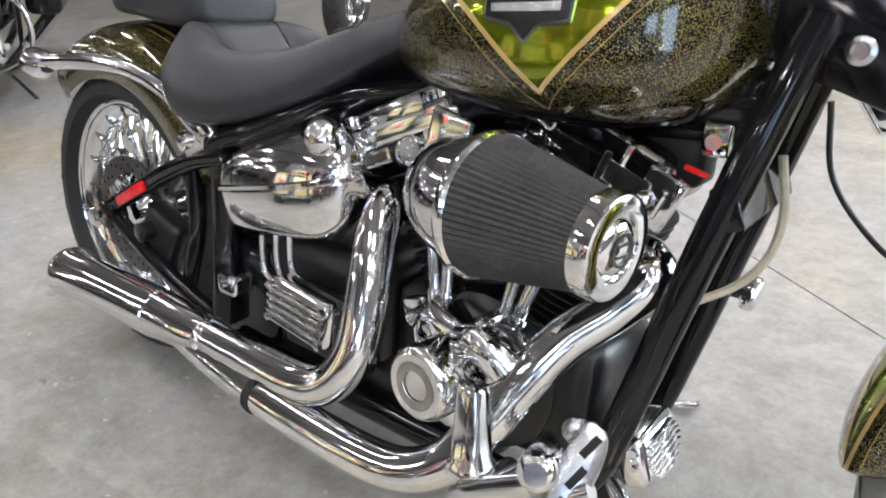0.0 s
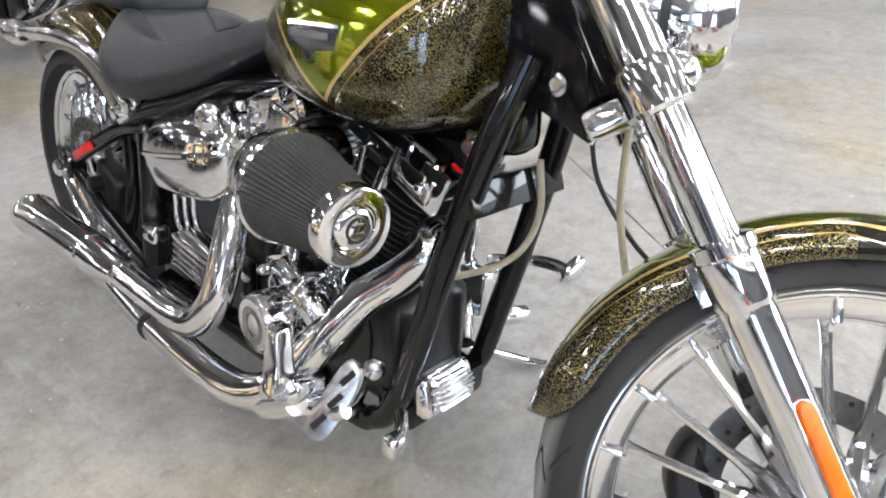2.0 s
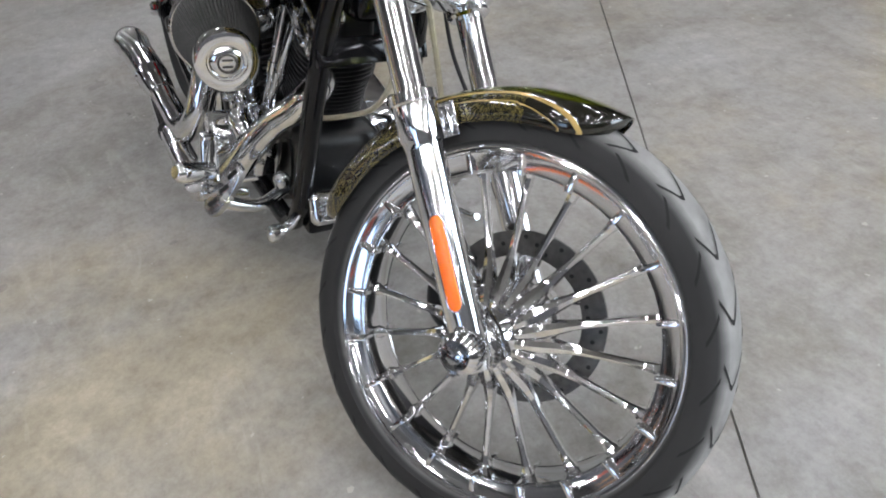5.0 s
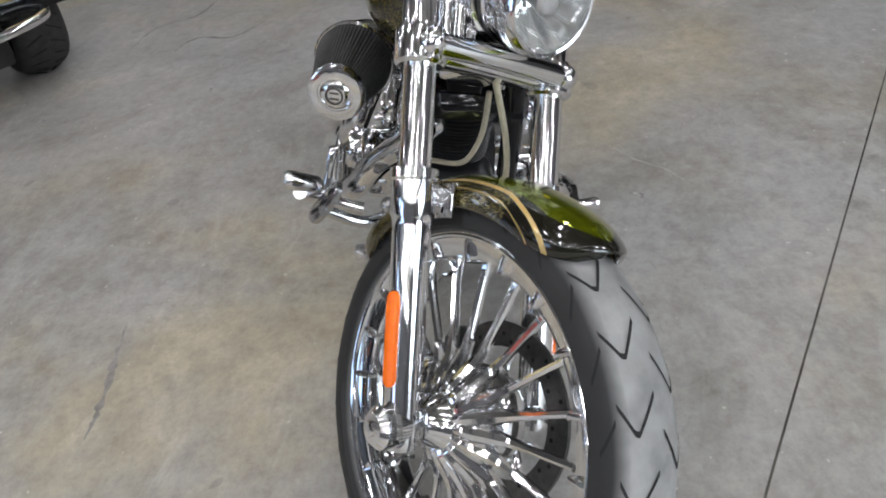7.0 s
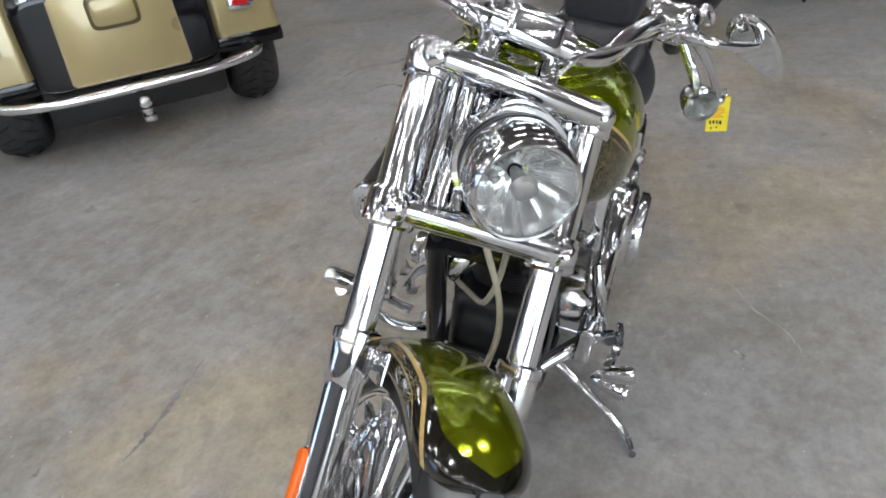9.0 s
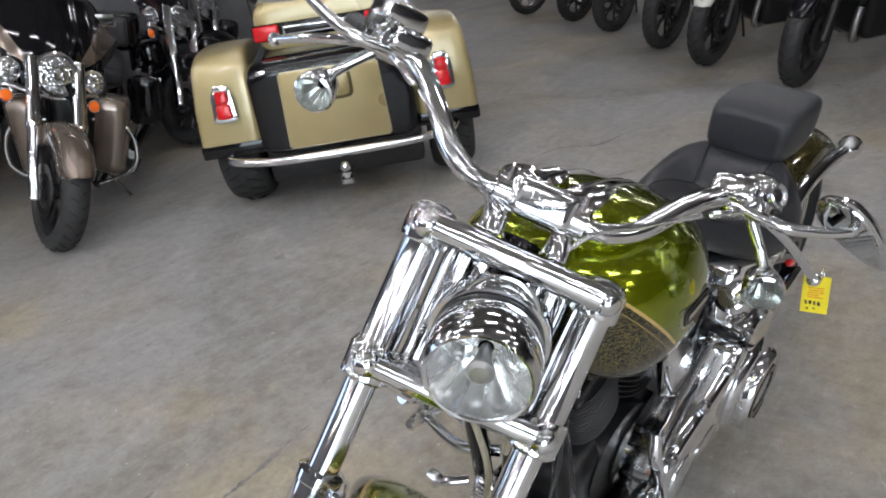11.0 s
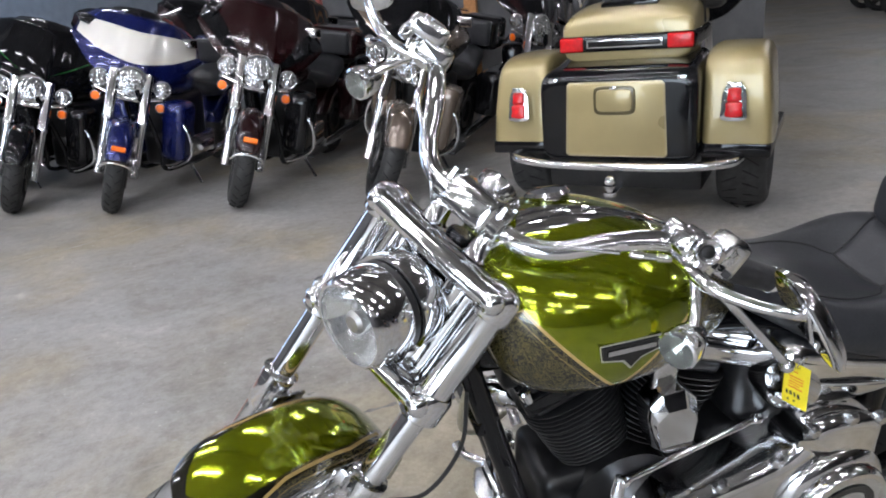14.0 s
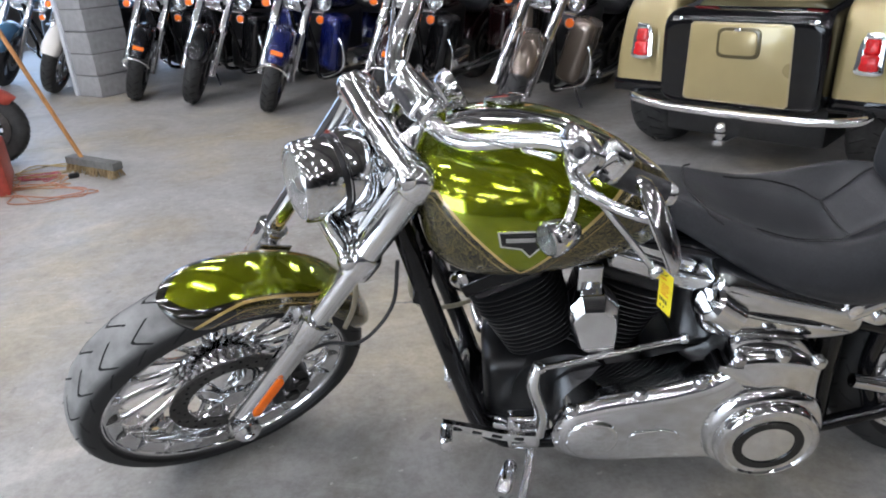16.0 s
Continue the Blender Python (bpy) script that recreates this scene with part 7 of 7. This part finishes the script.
def street_bike(m, label, body, rim, steer=0.0, fork=PLASTIC, guard=GLOSS):
    ob = thing("street_motorcycle", label, "motorcycle", m, "row of street motorcycles")
    R = 0.325
    simple_wheel(ob, "front_wheel", (0, 0, R), R, 0.062, rim, 8, tall=0.24)
    part("front_fender", arc_fender(0.33, 0.07, 35, 140, 20, 0.005, 0.07, 0.6, 0.5), guard, ob, m=Matrix.Translation((0, 0, R)), smooth=60)
    rk = Vector((-math.sin(radians(25)), 0, math.cos(radians(25))))
    for s in (-1, 1):
        part("fork_leg", lathe([(-0.03, 0.02), (-0.02, 0.03), (0.25, 0.03), (0.26, 0.024), (0.6, 0.026)], axis_m((0.0, s * 0.1, R), rk), 16), fork, ob)
        part("hand_grip", rod((-0.34, s * 0.24, 1.0), (-0.42, s * 0.37, 0.97), 0.018), GRIP, ob)
        part("mirror_arm", tube([(-0.33, s * 0.2, 1.0), (-0.3, s * 0.28, 1.12), (-0.34, s * 0.33, 1.16)], 0.006, 8, 4), PLASTIC, ob)
        part("mirror", rbox((0.02, 0.1, 0.06), 0.015, Matrix.Translation((-0.34, s * 0.36, 1.17)), None, 2), PLASTIC, ob)
        part("indicator", rbox((0.07, 0.03, 0.03), 0.012, Matrix.Translation((-0.2, s * 0.2, 0.84)), None, 2), AMBER, ob)
        part("side_panel", rbox((0.5, 0.03, 0.32), 0.014, Matrix.Translation((-0.48, s * 0.17, 0.68)) @ Matrix.Rotation(radians(-12), 4, "Y") @ Matrix.Rotation(radians(s * 10), 4, "X"), None, 2), body, ob)
    bm = bmesh.new()
    skin(bm, [oval(x, zc, hz, hy, 18, 2.4) for x, zc, hz, hy in smooth_sections([(0.03, 0.86, 0.02, 0.03), (-0.02, 0.87, 0.08, 0.1), (-0.15, 0.9, 0.13, 0.16), (-0.3, 0.93, 0.13, 0.17), (-0.36, 0.95, 0.05, 0.08)], 3)])
    cowl = part("nose_cowl", bm, body, ob, "pointed nose cowl", smooth=60)
    part("headlight", rbox((0.05, 0.17, 0.07), 0.02, Matrix.Translation((0.0, 0, 0.85)) @ Matrix.Rotation(radians(30), 4, "Y"), None, 3), LENS_GREY, cowl)
    bm = bmesh.new()
    skin(bm, [oval(x, zc, hz, hy, 18, 2.4) for x, zc, hz, hy in smooth_sections([(-0.38, 0.88, 0.05, 0.06), (-0.45, 0.89, 0.12, 0.15), (-0.6, 0.87, 0.12, 0.16), (-0.78, 0.8, 0.06, 0.1), (-0.84, 0.78, 0.02, 0.05)], 3)])
    part("fuel_tank", bm, body, ob, smooth=60)
    bm = bmesh.new()
    skin(bm, [oval(x, zc, hz, hy, 18, 2.8) for x, zc, hz, hy in smooth_sections([(-0.76, 0.8, 0.03, 0.08), (-0.9, 0.78, 0.05, 0.14), (-1.1, 0.82, 0.06, 0.13), (-1.35, 0.9, 0.05, 0.08), (-1.45, 0.92, 0.02, 0.03)], 3)])
    part("seat", bm, VINYL, ob, smooth=60)
    part("engine", rbox((0.42, 0.36, 0.36), 0.06, Matrix.Translation((-0.62, 0, 0.42)), None, 3), ENGINE, ob)
    part("radiator", rbox((0.04, 0.3, 0.24), 0.01, Matrix.Translation((-0.36, 0, 0.6))), PLASTIC, ob)
    part("exhaust", tube([(-0.4, 0.1, 0.45), (-0.38, 0.1, 0.25), (-0.7, -0.12, 0.2), (-1.1, -0.18, 0.32), (-1.4, -0.2, 0.5)], [0.025, 0.025, 0.03, 0.05, 0.055], 12, 5), STEEL, ob)
    simple_wheel(ob, "rear_wheel", (-1.36, 0, R), R, 0.085, rim, 8, tall=0.24)
    part("swing_arm", tube([(-0.8, 0.1, 0.4), (-1.36, 0.1, R)], 0.025, 10, 2), PLASTIC, ob)
    part("side_stand", tube([(-0.75, 0.13, 0.25), (-0.72, 0.24, 0.08), (-0.70, 0.3, -0.045)], 0.011, 8, 4), PLASTIC, ob)
    st = radians(steer)
    for child in ob.children:
        front = child.name.split(".")[0] in ("front_wheel", "front_fender", "fork_leg", "hand_grip", "mirror_arm", "mirror")
        child.matrix_basis = (Matrix.Rotation(st, 4, "Z") if front else Matrix.Translation((0.2 - 0.2 * math.cos(st), -0.2 * math.sin(st), 0))) @ child.matrix_basis
    return ob


SIDE_YAW = math.degrees(math.atan2(-0.59, 0.8))
STREET = [((-7.15, -5.0), "black standard motorcycle with blue headlamp cowl", SATIN, GLOSS), ((-6.6, -3.94), "black sport motorcycle in the side row", RIM_DARK, GLOSS), ((-6.0, -3.11), "black sport motorcycle with gloss fairing", RIM_DARK, GLOSS),
          ((-5.23, -2.18), "black street motorcycle with worn tyre", RIM_DARK, GLOSS), ((-4.66, -1.52), "black sport motorcycle with white front mudguard", RIM_DARK, PEARL_WHITE), ((-4.14, -0.70), "black street motorcycle at the end of the side row", RIM_DARK, GLOSS)]
for i, ((x, y), label, rim, guard) in enumerate(STREET):
    street_bike(stand_at(x, y, SIDE_YAW + (0, 3, -2, 2, 0, 2)[i], 8), label, GLOSS, rim, (20, 26, 30, 28, 30, 30)[i], PLASTIC, guard)
for x, y in ((-12.4, -11.8), (-11.9, -10.9), (-11.1, -9.7)):
    street_bike(stand_at(x, y, SIDE_YAW, 8), "black motorcycle far down the hall", GLOSS, RIM_DARK)

# three-wheeler
TR_YAW = math.degrees(math.atan2(-0.728, -0.685))
trike = thing("trike", "olive gold and black three-wheeled touring motorcycle with chrome bumper", "trike", Matrix.Translation((-1.38, -2.13, 0)) @ Matrix.Rotation(radians(TR_YAW), 4, "Z"))


def box_loft(rows, n=28, power=5.0):
    bm = bmesh.new()
    skin(bm, [oval(x, zc, hz, hy, n, power) for x, zc, hz, hy in smooth_sections(rows, 3)])
    return bm


part("trunk", box_loft([(-0.10, 0.575, 0.17, 0.36), (-0.095, 0.575, 0.21, 0.395), (-0.06, 0.58, 0.238, 0.41), (0.05, 0.60, 0.24, 0.41), (0.4, 0.63, 0.24, 0.40), (0.7, 0.62, 0.2, 0.34)], 44, 9.0), GLOSS, trike, "gloss black trunk")
pan = [(-0.26, 0.40), (-0.245, 0.385), (0.245, 0.385), (0.26, 0.40), (0.245, 0.745), (0.23, 0.76), (-0.23, 0.76), (-0.245, 0.745)]
PANEL = Matrix.Translation((-0.098, 0, 0)) @ Matrix((( 0, 0, -1, 0), (1, 0, 0, 0), (0, 1, 0, 0), (0, 0, 0, 1))) @ Matrix.Rotation(0, 4, "X")
lid = part("trunk_panel", prism(pan, 0.007, 0.003, PANEL), TRIKE_GOLD, trike, "olive gold trunk panel")
part("panel_pinstripe", prism([(u * 1.025, 0.5725 + (v - 0.5725) * 1.035) for u, v in pan], 0.0045, 0.001, PANEL), paint("cream_pinstripe", (0.6, 0.5, 0.3)), trike)
frame_o = [(0.108 * math.copysign(abs(math.cos(q)) ** 0.35, math.cos(q)), 0.672 + 0.074 * math.copysign(abs(math.sin(q)) ** 0.35, math.sin(q))) for q in [2 * math.pi * k / 36 for k in range(36)]]
# Shade of the groove round the plate recess, painted as a darker frame.
part("plate_recess_frame", prism(frame_o, 0.014, 0.005, PANEL), paint("recess_shade_olive", (0.10, 0.08, 0.03), 0.2, 0.3), lid, "number plate frame in dark olive as the recess shade")
part("plate_backing", prism([(0.0 + u * 0.86, 0.672 + (v - 0.672) * 0.78) for u, v in frame_o], 0.02, 0.006, PANEL), TRIKE_GOLD, lid)
part("plate_lamp", rbox((0.02, 0.035, 0.018), 0.006, Matrix.Translation((-0.122, 0, 0.738))), CHROME, lid)
for s in (-1, 1):
    fb = box_loft([(0.0, 0.60, 0.215, 0.12), (0.008, 0.605, 0.24, 0.15), (0.05, 0.615, 0.258, 0.165), (0.2, 0.625, 0.268, 0.168), (0.5, 0.63, 0.255, 0.16), (0.78, 0.6, 0.2, 0.14), (0.9, 0.52, 0.08, 0.1)], 48, 9.0)
    for v in fb.verts:
        up = max(0.0, min(1.0, (v.co.z - 0.42) / 0.44))
        out = max(0.0, s * v.co.y / 0.168)
        v.co.y -= s * 0.04 * out * up ** 1.6
        v.co.z -= 0.02 * out ** 3 * up
        v.co.x += 0.06 * up ** 2 * max(0.0, 1 - v.co.x * 3)
    fen = part("rear_fender", fb, TRIKE_GOLD, trike, "olive gold wheel fender", m=Matrix.Translation((0.0, s * 0.575, 0)), smooth=60)
    part("fender_skirt", rbox((0.85, 0.335, 0.075), 0.02, Matrix.Translation((0.42, 0, 0.395)), None, 2), GLOSS, fen, "black lower fender band")
    tail = loop([(-0.046, -0.085), (0.046, -0.085), (0.05, -0.03), (0.047, 0.04), (0.03, 0.085), (0, 0.095), (-0.03, 0.085), (-0.047, 0.04), (-0.05, -0.03)], 3)
    TAIL = Matrix.Translation((0.012, s * -0.012, 0.635)) @ Matrix.Rotation(radians(8), 4, "Y") @ Matrix(((0, 0, -1, 0), (1, 0, 0, 0), (0, 1, 0, 0), (0, 0, 0, 1)))
    lamp_ob = part("tail_lamp", prism([(u * 1.22, v * 1.04) for u, v in tail], 0.034, 0.012, TAIL), CHROME, fen, "chrome tail lamp housing")
    for lo, hi, wide_ in ((-0.07, 0.0, 0.036), (0.004, 0.066, 0.029)):
        edge = loop([(-wide_, lo), (wide_, lo), (wide_ * 1.02, (lo + hi) / 2), (wide_ * 0.9, hi), (-wide_ * 0.9, hi), (-wide_ * 1.02, (lo + hi) / 2)], 3)
        part("lens", prism(edge, 0.052, 0.012, TAIL), RED, lamp_ob, "red tail lens")
    part("visor", rbox((0.07, 0.03, 0.02), 0.008, TAIL @ Matrix.Translation((0, 0.082, 0.035)), None, 2), CHROME, lamp_ob, "small chrome lamp visor")
    simple_wheel(trike, "rear_wheel", (0.40, s * 0.59, 0.30), 0.30, 0.125, RIM_DARK, 7, 0, False)
    part("trunk_latch", rbox((0.02, 0.05, 0.03), 0.008, Matrix.Translation((-0.088, s * 0.33, 0.775))), CHROME, trike)
    part("tail_marker", rbox((0.06, 0.13, 0.075), 0.014, Matrix.Translation((0.12, s * 0.285, 0.935)), None, 3), RED, trike, "red tour box lamp")
    part("arm_rest", box_loft([(0.5, 1.12, 0.02, 0.03), (0.55, 1.12, 0.07, 0.06), (0.75, 1.12, 0.07, 0.06), (0.8, 1.12, 0.02, 0.03)], 16, 3), VINYL, trike, m=Matrix.Translation((0, s * 0.36, 0)))
part("bumper", tube([(-0.01, -0.60, 0.36), (-0.07, -0.57, 0.35), (-0.11, -0.47, 0.342), (-0.125, -0.3, 0.332), (-0.13, 0, 0.33), (-0.125, 0.3, 0.332), (-0.11, 0.47, 0.342), (-0.07, 0.57, 0.35), (-0.01, 0.60, 0.36)], 0.022, 16, 6), CHROME, trike, "curved chrome rear bumper")
# Added black mass that deepens the shade below the trunk.
part("underbody", rbox((0.62, 0.84, 0.22), 0.04, Matrix.Translation((0.34, 0, 0.27)), None, 2), PLASTIC, trike, "black block added to darken the shade beneath the trike")
part("axle", rod((0.42, -0.6, 0.30), (0.42, 0.6, 0.30), 0.05, 14), PLASTIC, trike)
hm = Matrix.Translation((-0.21, 0, 0))
bm = lathe([(0.20, 0.03), (0.215, 0.03), (0.22, 0.016), (0.25, 0.016)], hm, 18)
ball(0.028, hm @ Matrix.Translation((0, 0, 0.275)), bm)
lathe([(0.235, 0.026), (0.25, 0.028)], hm, 18, bm)
rbox((0.3, 0.05, 0.02), 0.004, Matrix.Translation((-0.08, 0, 0.20)), bm)
part("hitch", bm, CHROME, trike, "chrome tow ball hitch")
tp = part("tour_box", box_loft([(0.12, 0.95, 0.02, 0.28), (0.125, 0.95, 0.1, 0.33), (0.16, 0.96, 0.14, 0.345), (0.35, 0.97, 0.17, 0.345), (0.55, 0.97, 0.16, 0.33), (0.6, 0.97, 0.08, 0.28)], 28, 4), TRIKE_GOLD, trike, "olive gold tour box", smooth=60)
part("box_band", rbox((0.49, 0.715, 0.085), 0.02, Matrix.Translation((0.345, 0, 0.935)), None, 3), GLOSS, tp, "black middle band")
part("band_trim", rbox((0.02, 0.40, 0.045), 0.008, Matrix.Translation((0.098, 0, 0.935)), None, 2), CHROME, tp)
part("trim_field", rbox((0.02, 0.38, 0.03), 0.004, Matrix.Translation((0.0955, 0, 0.935)), None, 2), BADGE, tp)
part("lid_inlay", rbox((0.16, 0.3, 0.02), 0.008, Matrix.Translation((0.28, 0, 1.133)) @ Matrix.Rotation(radians(-10), 4, "Y"), None, 2), GLOSS, tp)
bm = tube([(0.2, -0.26, 1.13), (0.18, -0.24, 1.2), (0.18, 0, 1.205), (0.18, 0.24, 1.2), (0.2, 0.26, 1.13)], 0.009, 8, 5)
for y in (-0.16, -0.05, 0.05, 0.16):
    rod((0.18, y, 1.202), (0.5, y, 1.19), 0.006, 8, bm)
tube([(0.2, -0.26, 1.13), (0.35, -0.25, 1.2), (0.55, -0.22, 1.19)], 0.009, 8, 4, bm)
tube([(0.2, 0.26, 1.13), (0.35, 0.25, 1.2), (0.55, 0.22, 1.19)], 0.009, 8, 4, bm)
part("luggage_rack", bm, CHROME, tp, "chrome luggage rack")
for s in (-1, 1):
    part("antenna", rod((0.3, s * 0.37, 1.0), (0.12, s * 0.37, 1.55), 0.006, 8), PLASTIC, trike)
part("back_rest", rbox((0.1, 0.5, 0.28), 0.05, Matrix.Translation((0.7, 0, 1.12)), None, 3), VINYL, trike)
part("seat", box_loft([(0.6, 0.92, 0.03, 0.15), (0.68, 0.9, 0.1, 0.2), (1.0, 0.84, 0.1, 0.21), (1.3, 0.78, 0.08, 0.18), (1.42, 0.78, 0.02, 0.08)], 20, 3), VINYL, trike)
part("fuel_tank", box_loft([(1.36, 0.9, 0.03, 0.08), (1.45, 0.92, 0.1, 0.15), (1.7, 0.94, 0.13, 0.18), (1.9, 0.94, 0.05, 0.08)], 20, 2.4), TRIKE_GOLD, trike, smooth=60)
part("engine", rbox((0.6, 0.34, 0.45), 0.06, Matrix.Translation((1.35, 0, 0.45)), None, 3), ENGINE, trike)
tf = Matrix.Translation((2.25, 0, 0))
part("fairing", fairing_shell(1.32, 0.42, 0.85, -0.13), GLOSS, trike, "black batwing fairing", m=tf, smooth=60)
part("frame_tube", tube([(0.6, 0.1, 0.3), (1.6, 0.1, 0.2), (1.85, 0.08, 0.5), (2.0, 0.05, 0.85)], 0.03, 10, 5), GLOSS, trike)
simple_wheel(trike, "front_wheel", (2.32, 0, 0.32), 0.32, 0.066, RIM_DARK, 8)
for s in (-1, 1):
    part("fork_leg", rod((2.32, s * 0.11, 0.32), (2.05, s * 0.11, 0.95), 0.03), CHROME, trike)
    part("hand_grip", rod((1.85, s * 0.3, 1.12), (1.7, s * 0.46, 1.1), 0.02), GRIP, trike)
    part("mirror", rbox((0.03, 0.13, 0.08), 0.02, Matrix.Translation((2.0, s * 0.45, 1.28)), None, 2), GLOSS, trike)

# ---------------------------------------------------------------- pillar, broom, cables, back wall trim
PX, PY = 3.50, -5.40
pill = tagged(new("pillar"), "grey painted concrete block pillar with pale edge", "pillar", kind="structure")
pill.matrix_basis = Matrix.Translation((PX, PY, 0)) @ Matrix.Rotation(radians(-32), 4, "Z")
shared = None
for k in range(21):
    if shared is None:
        shared = part("block", rbox((0.395, 0.395, 0.193), 0.006, None, None, 1), BLOCK, pill)
        shared.location = (0, 0, 0.1)
    else:
        ob = shared.copy()
        scene.collection.objects.link(ob)
        ob.location = (0, 0, 0.1 + 0.2 * k)
part("mortar", rbox((0.38, 0.38, 4.3), 0, Matrix.Translation((0, 0, 2.15))), WALL, pill)
part("corner_guard", rbox((0.05, 0.05, 2.6), 0.004, Matrix.Translation((0.195, 0.195, 1.3))), paint("pale_grey_paint", (0.6, 0.62, 0.66), 0.0, 0.5), pill, "pale painted corner guard")

broom = thing("push_broom", "wide push broom with worn orange wooden handle, standing on its head", "broom")
bh = Matrix.Translation((2.33, -2.65, 0)) @ Matrix.Rotation(math.atan2(0.224, -0.40), 4, "Z")
part("broom_head", rbox((0.47, 0.07, 0.05), 0.01, bh @ Matrix.Translation((0, 0, 0.075))), worn(material("grey_broom_wood", (0.12, 0.12, 0.11), 0.7), (0.13, 0.13, 0.12), 0.3, 30), broom, "grey wooden block")
bm = bmesh.new()
rng = random.Random(9)
for i in range(120):
    x, y = rng.uniform(-0.228, 0.228), rng.uniform(-0.032, 0.032)
    tube([bh @ Vector((x, y, 0.055)), bh @ Vector((x * 1.04 + rng.uniform(-0.01, 0.01), y * 1.5 + rng.uniform(-0.015, 0.015), 0.0))], [0.006, 0.004], 5, 1, bm)
part("bristles", bm, worn(material("straw_bristles", (0.3, 0.22, 0.12), 0.8), (0.32, 0.23, 0.12), 0.4, 60), broom, "stiff tan bristles")
part("handle", rod((2.42, -2.70, 0.09), (2.72, -2.55, 1.19), 0.013, 10), WOOD, broom, "varnished orange wooden handle")


def cord(name, colour, seed, c, r, label):
    rng = random.Random(seed)
    pts = []
    for i in range(26):
        a = i * 0.75 + rng.uniform(-0.25, 0.25)
        rr = r * rng.uniform(0.35, 1.0)
        pts.append((c[0] + rr * math.cos(a) * 1.3, c[1] + rr * math.sin(a) * 0.8, 0.006 + 0.004 * (i % 3)))
    ob = part(name, tube(pts, 0.0036, 8, 5), worn(material(name + "_sheath", colour, 0.5), colour, 0.2, 40))
    return tagged(ob, label, "cable")


cord("extension_cord", (0.40, 0.20, 0.09), 1, (2.62, -2.50), 0.22, "tangled orange extension cord lying on the floor")
cord("air_hose", (0.45, 0.2, 0.12), 2, (2.47, -2.30), 0.25, "coil of thin brown air hose lying on the floor")
cord("pink_cord", (0.45, 0.10, 0.14), 3, (2.64, -2.60), 0.12, "bright pink cord lying over the orange cord")
cord("tan_rope", (0.42, 0.33, 0.16), 5, (2.66, -2.76), 0.19, "loose tan rope beside the broom head")
plug = thing("cord_plug", "black plug end of the extension cord", "plug")
part("plug_body", rbox((0.06, 0.035, 0.03), 0.01, Matrix.Translation((2.44, -2.59, 0.016)) @ Matrix.Rotation(0.6, 4, "Z")), PLASTIC, plug)

red = thing("red_cruiser", "old red cruiser motorcycle with dark spoked wheel", "motorcycle", stand_at(3.13, -2.95, 205, 6))
simple_wheel(red, "front_wheel", (0, 0, 0.24), 0.24, 0.065, RIM_DARK, 10, tall=0.42)
part("front_fender", arc_fender(0.275, 0.08, 40, 150, 20, 0.005, 0.08, 0.7, 0.5), RUST_RED, red, m=Matrix.Translation((0, 0, 0.24)), smooth=60)
for s in (-1, 1):
    part("fork_leg", rod((0, s * 0.09, 0.24), (-0.3, s * 0.09, 0.95), 0.028), CHROME, red)
part("fuel_tank", box_loft([(-0.45, 0.85, 0.04, 0.08), (-0.6, 0.86, 0.12, 0.16), (-0.85, 0.8, 0.08, 0.1), (-0.95, 0.78, 0.02, 0.04)], 18, 2.4), RUST_RED, red, smooth=60)
part("engine", rbox((0.5, 0.25, 0.4), 0.05, Matrix.Translation((-0.75, 0, 0.42)), None, 3), ENGINE, red)
part("seat", box_loft([(-0.9, 0.76, 0.03, 0.1), (-1.1, 0.7, 0.06, 0.16), (-1.4, 0.76, 0.05, 0.12)], 18, 3), VINYL, red)
simple_wheel(red, "rear_wheel", (-1.55, 0, 0.33), 0.33, 0.07, RIM_DARK, 14)
crate = thing("red_crate", "low rust-red metal crate on the floor", "crate")
part("crate_shell", rbox((0.4, 0.5, 0.26), 0.02, Matrix.Translation((2.95, -2.416, 0.13)) @ Matrix.Rotation(0.5, 4, "Z")), RUST_RED, crate)

# posts and panels on the partition behind the row
for s, mat, w, nm, lb, cat in [(-2.4, WOOD, 0.14, "wooden_post", "bare wooden post against the grey partition", "post"), (-1.5, WOOD, 0.14, "wooden_post", "bare wooden post against the grey partition", "post"), (-3.75, RUST_RED, 0.55, "red_board", "tall faded red board against the grey partition", "board")]:
    o = 8.9 - 1.3 * (s + 9.9) / 11.5
    th = thing(nm, lb, cat, Matrix.Translation((*along(s, o - 0.14), 0)) @ Matrix.Rotation(LAMP_TURN, 4, "Z"))
    part("plank", rbox((w, 0.1, 3.1), 0.006, Matrix.Translation((0, 0, 1.55))), mat, th)
# a second rank of dark machines close to the partition
for x, y in ((0.2, -5.55), (1.1, -6.0), (2.0, -6.6), (-0.75, -5.0), (-1.72, -4.4), (2.9, -7.1), (-2.6, -5.5)):
    copy_thing(plain_bike, stand_at(x, y, ROW + 6))
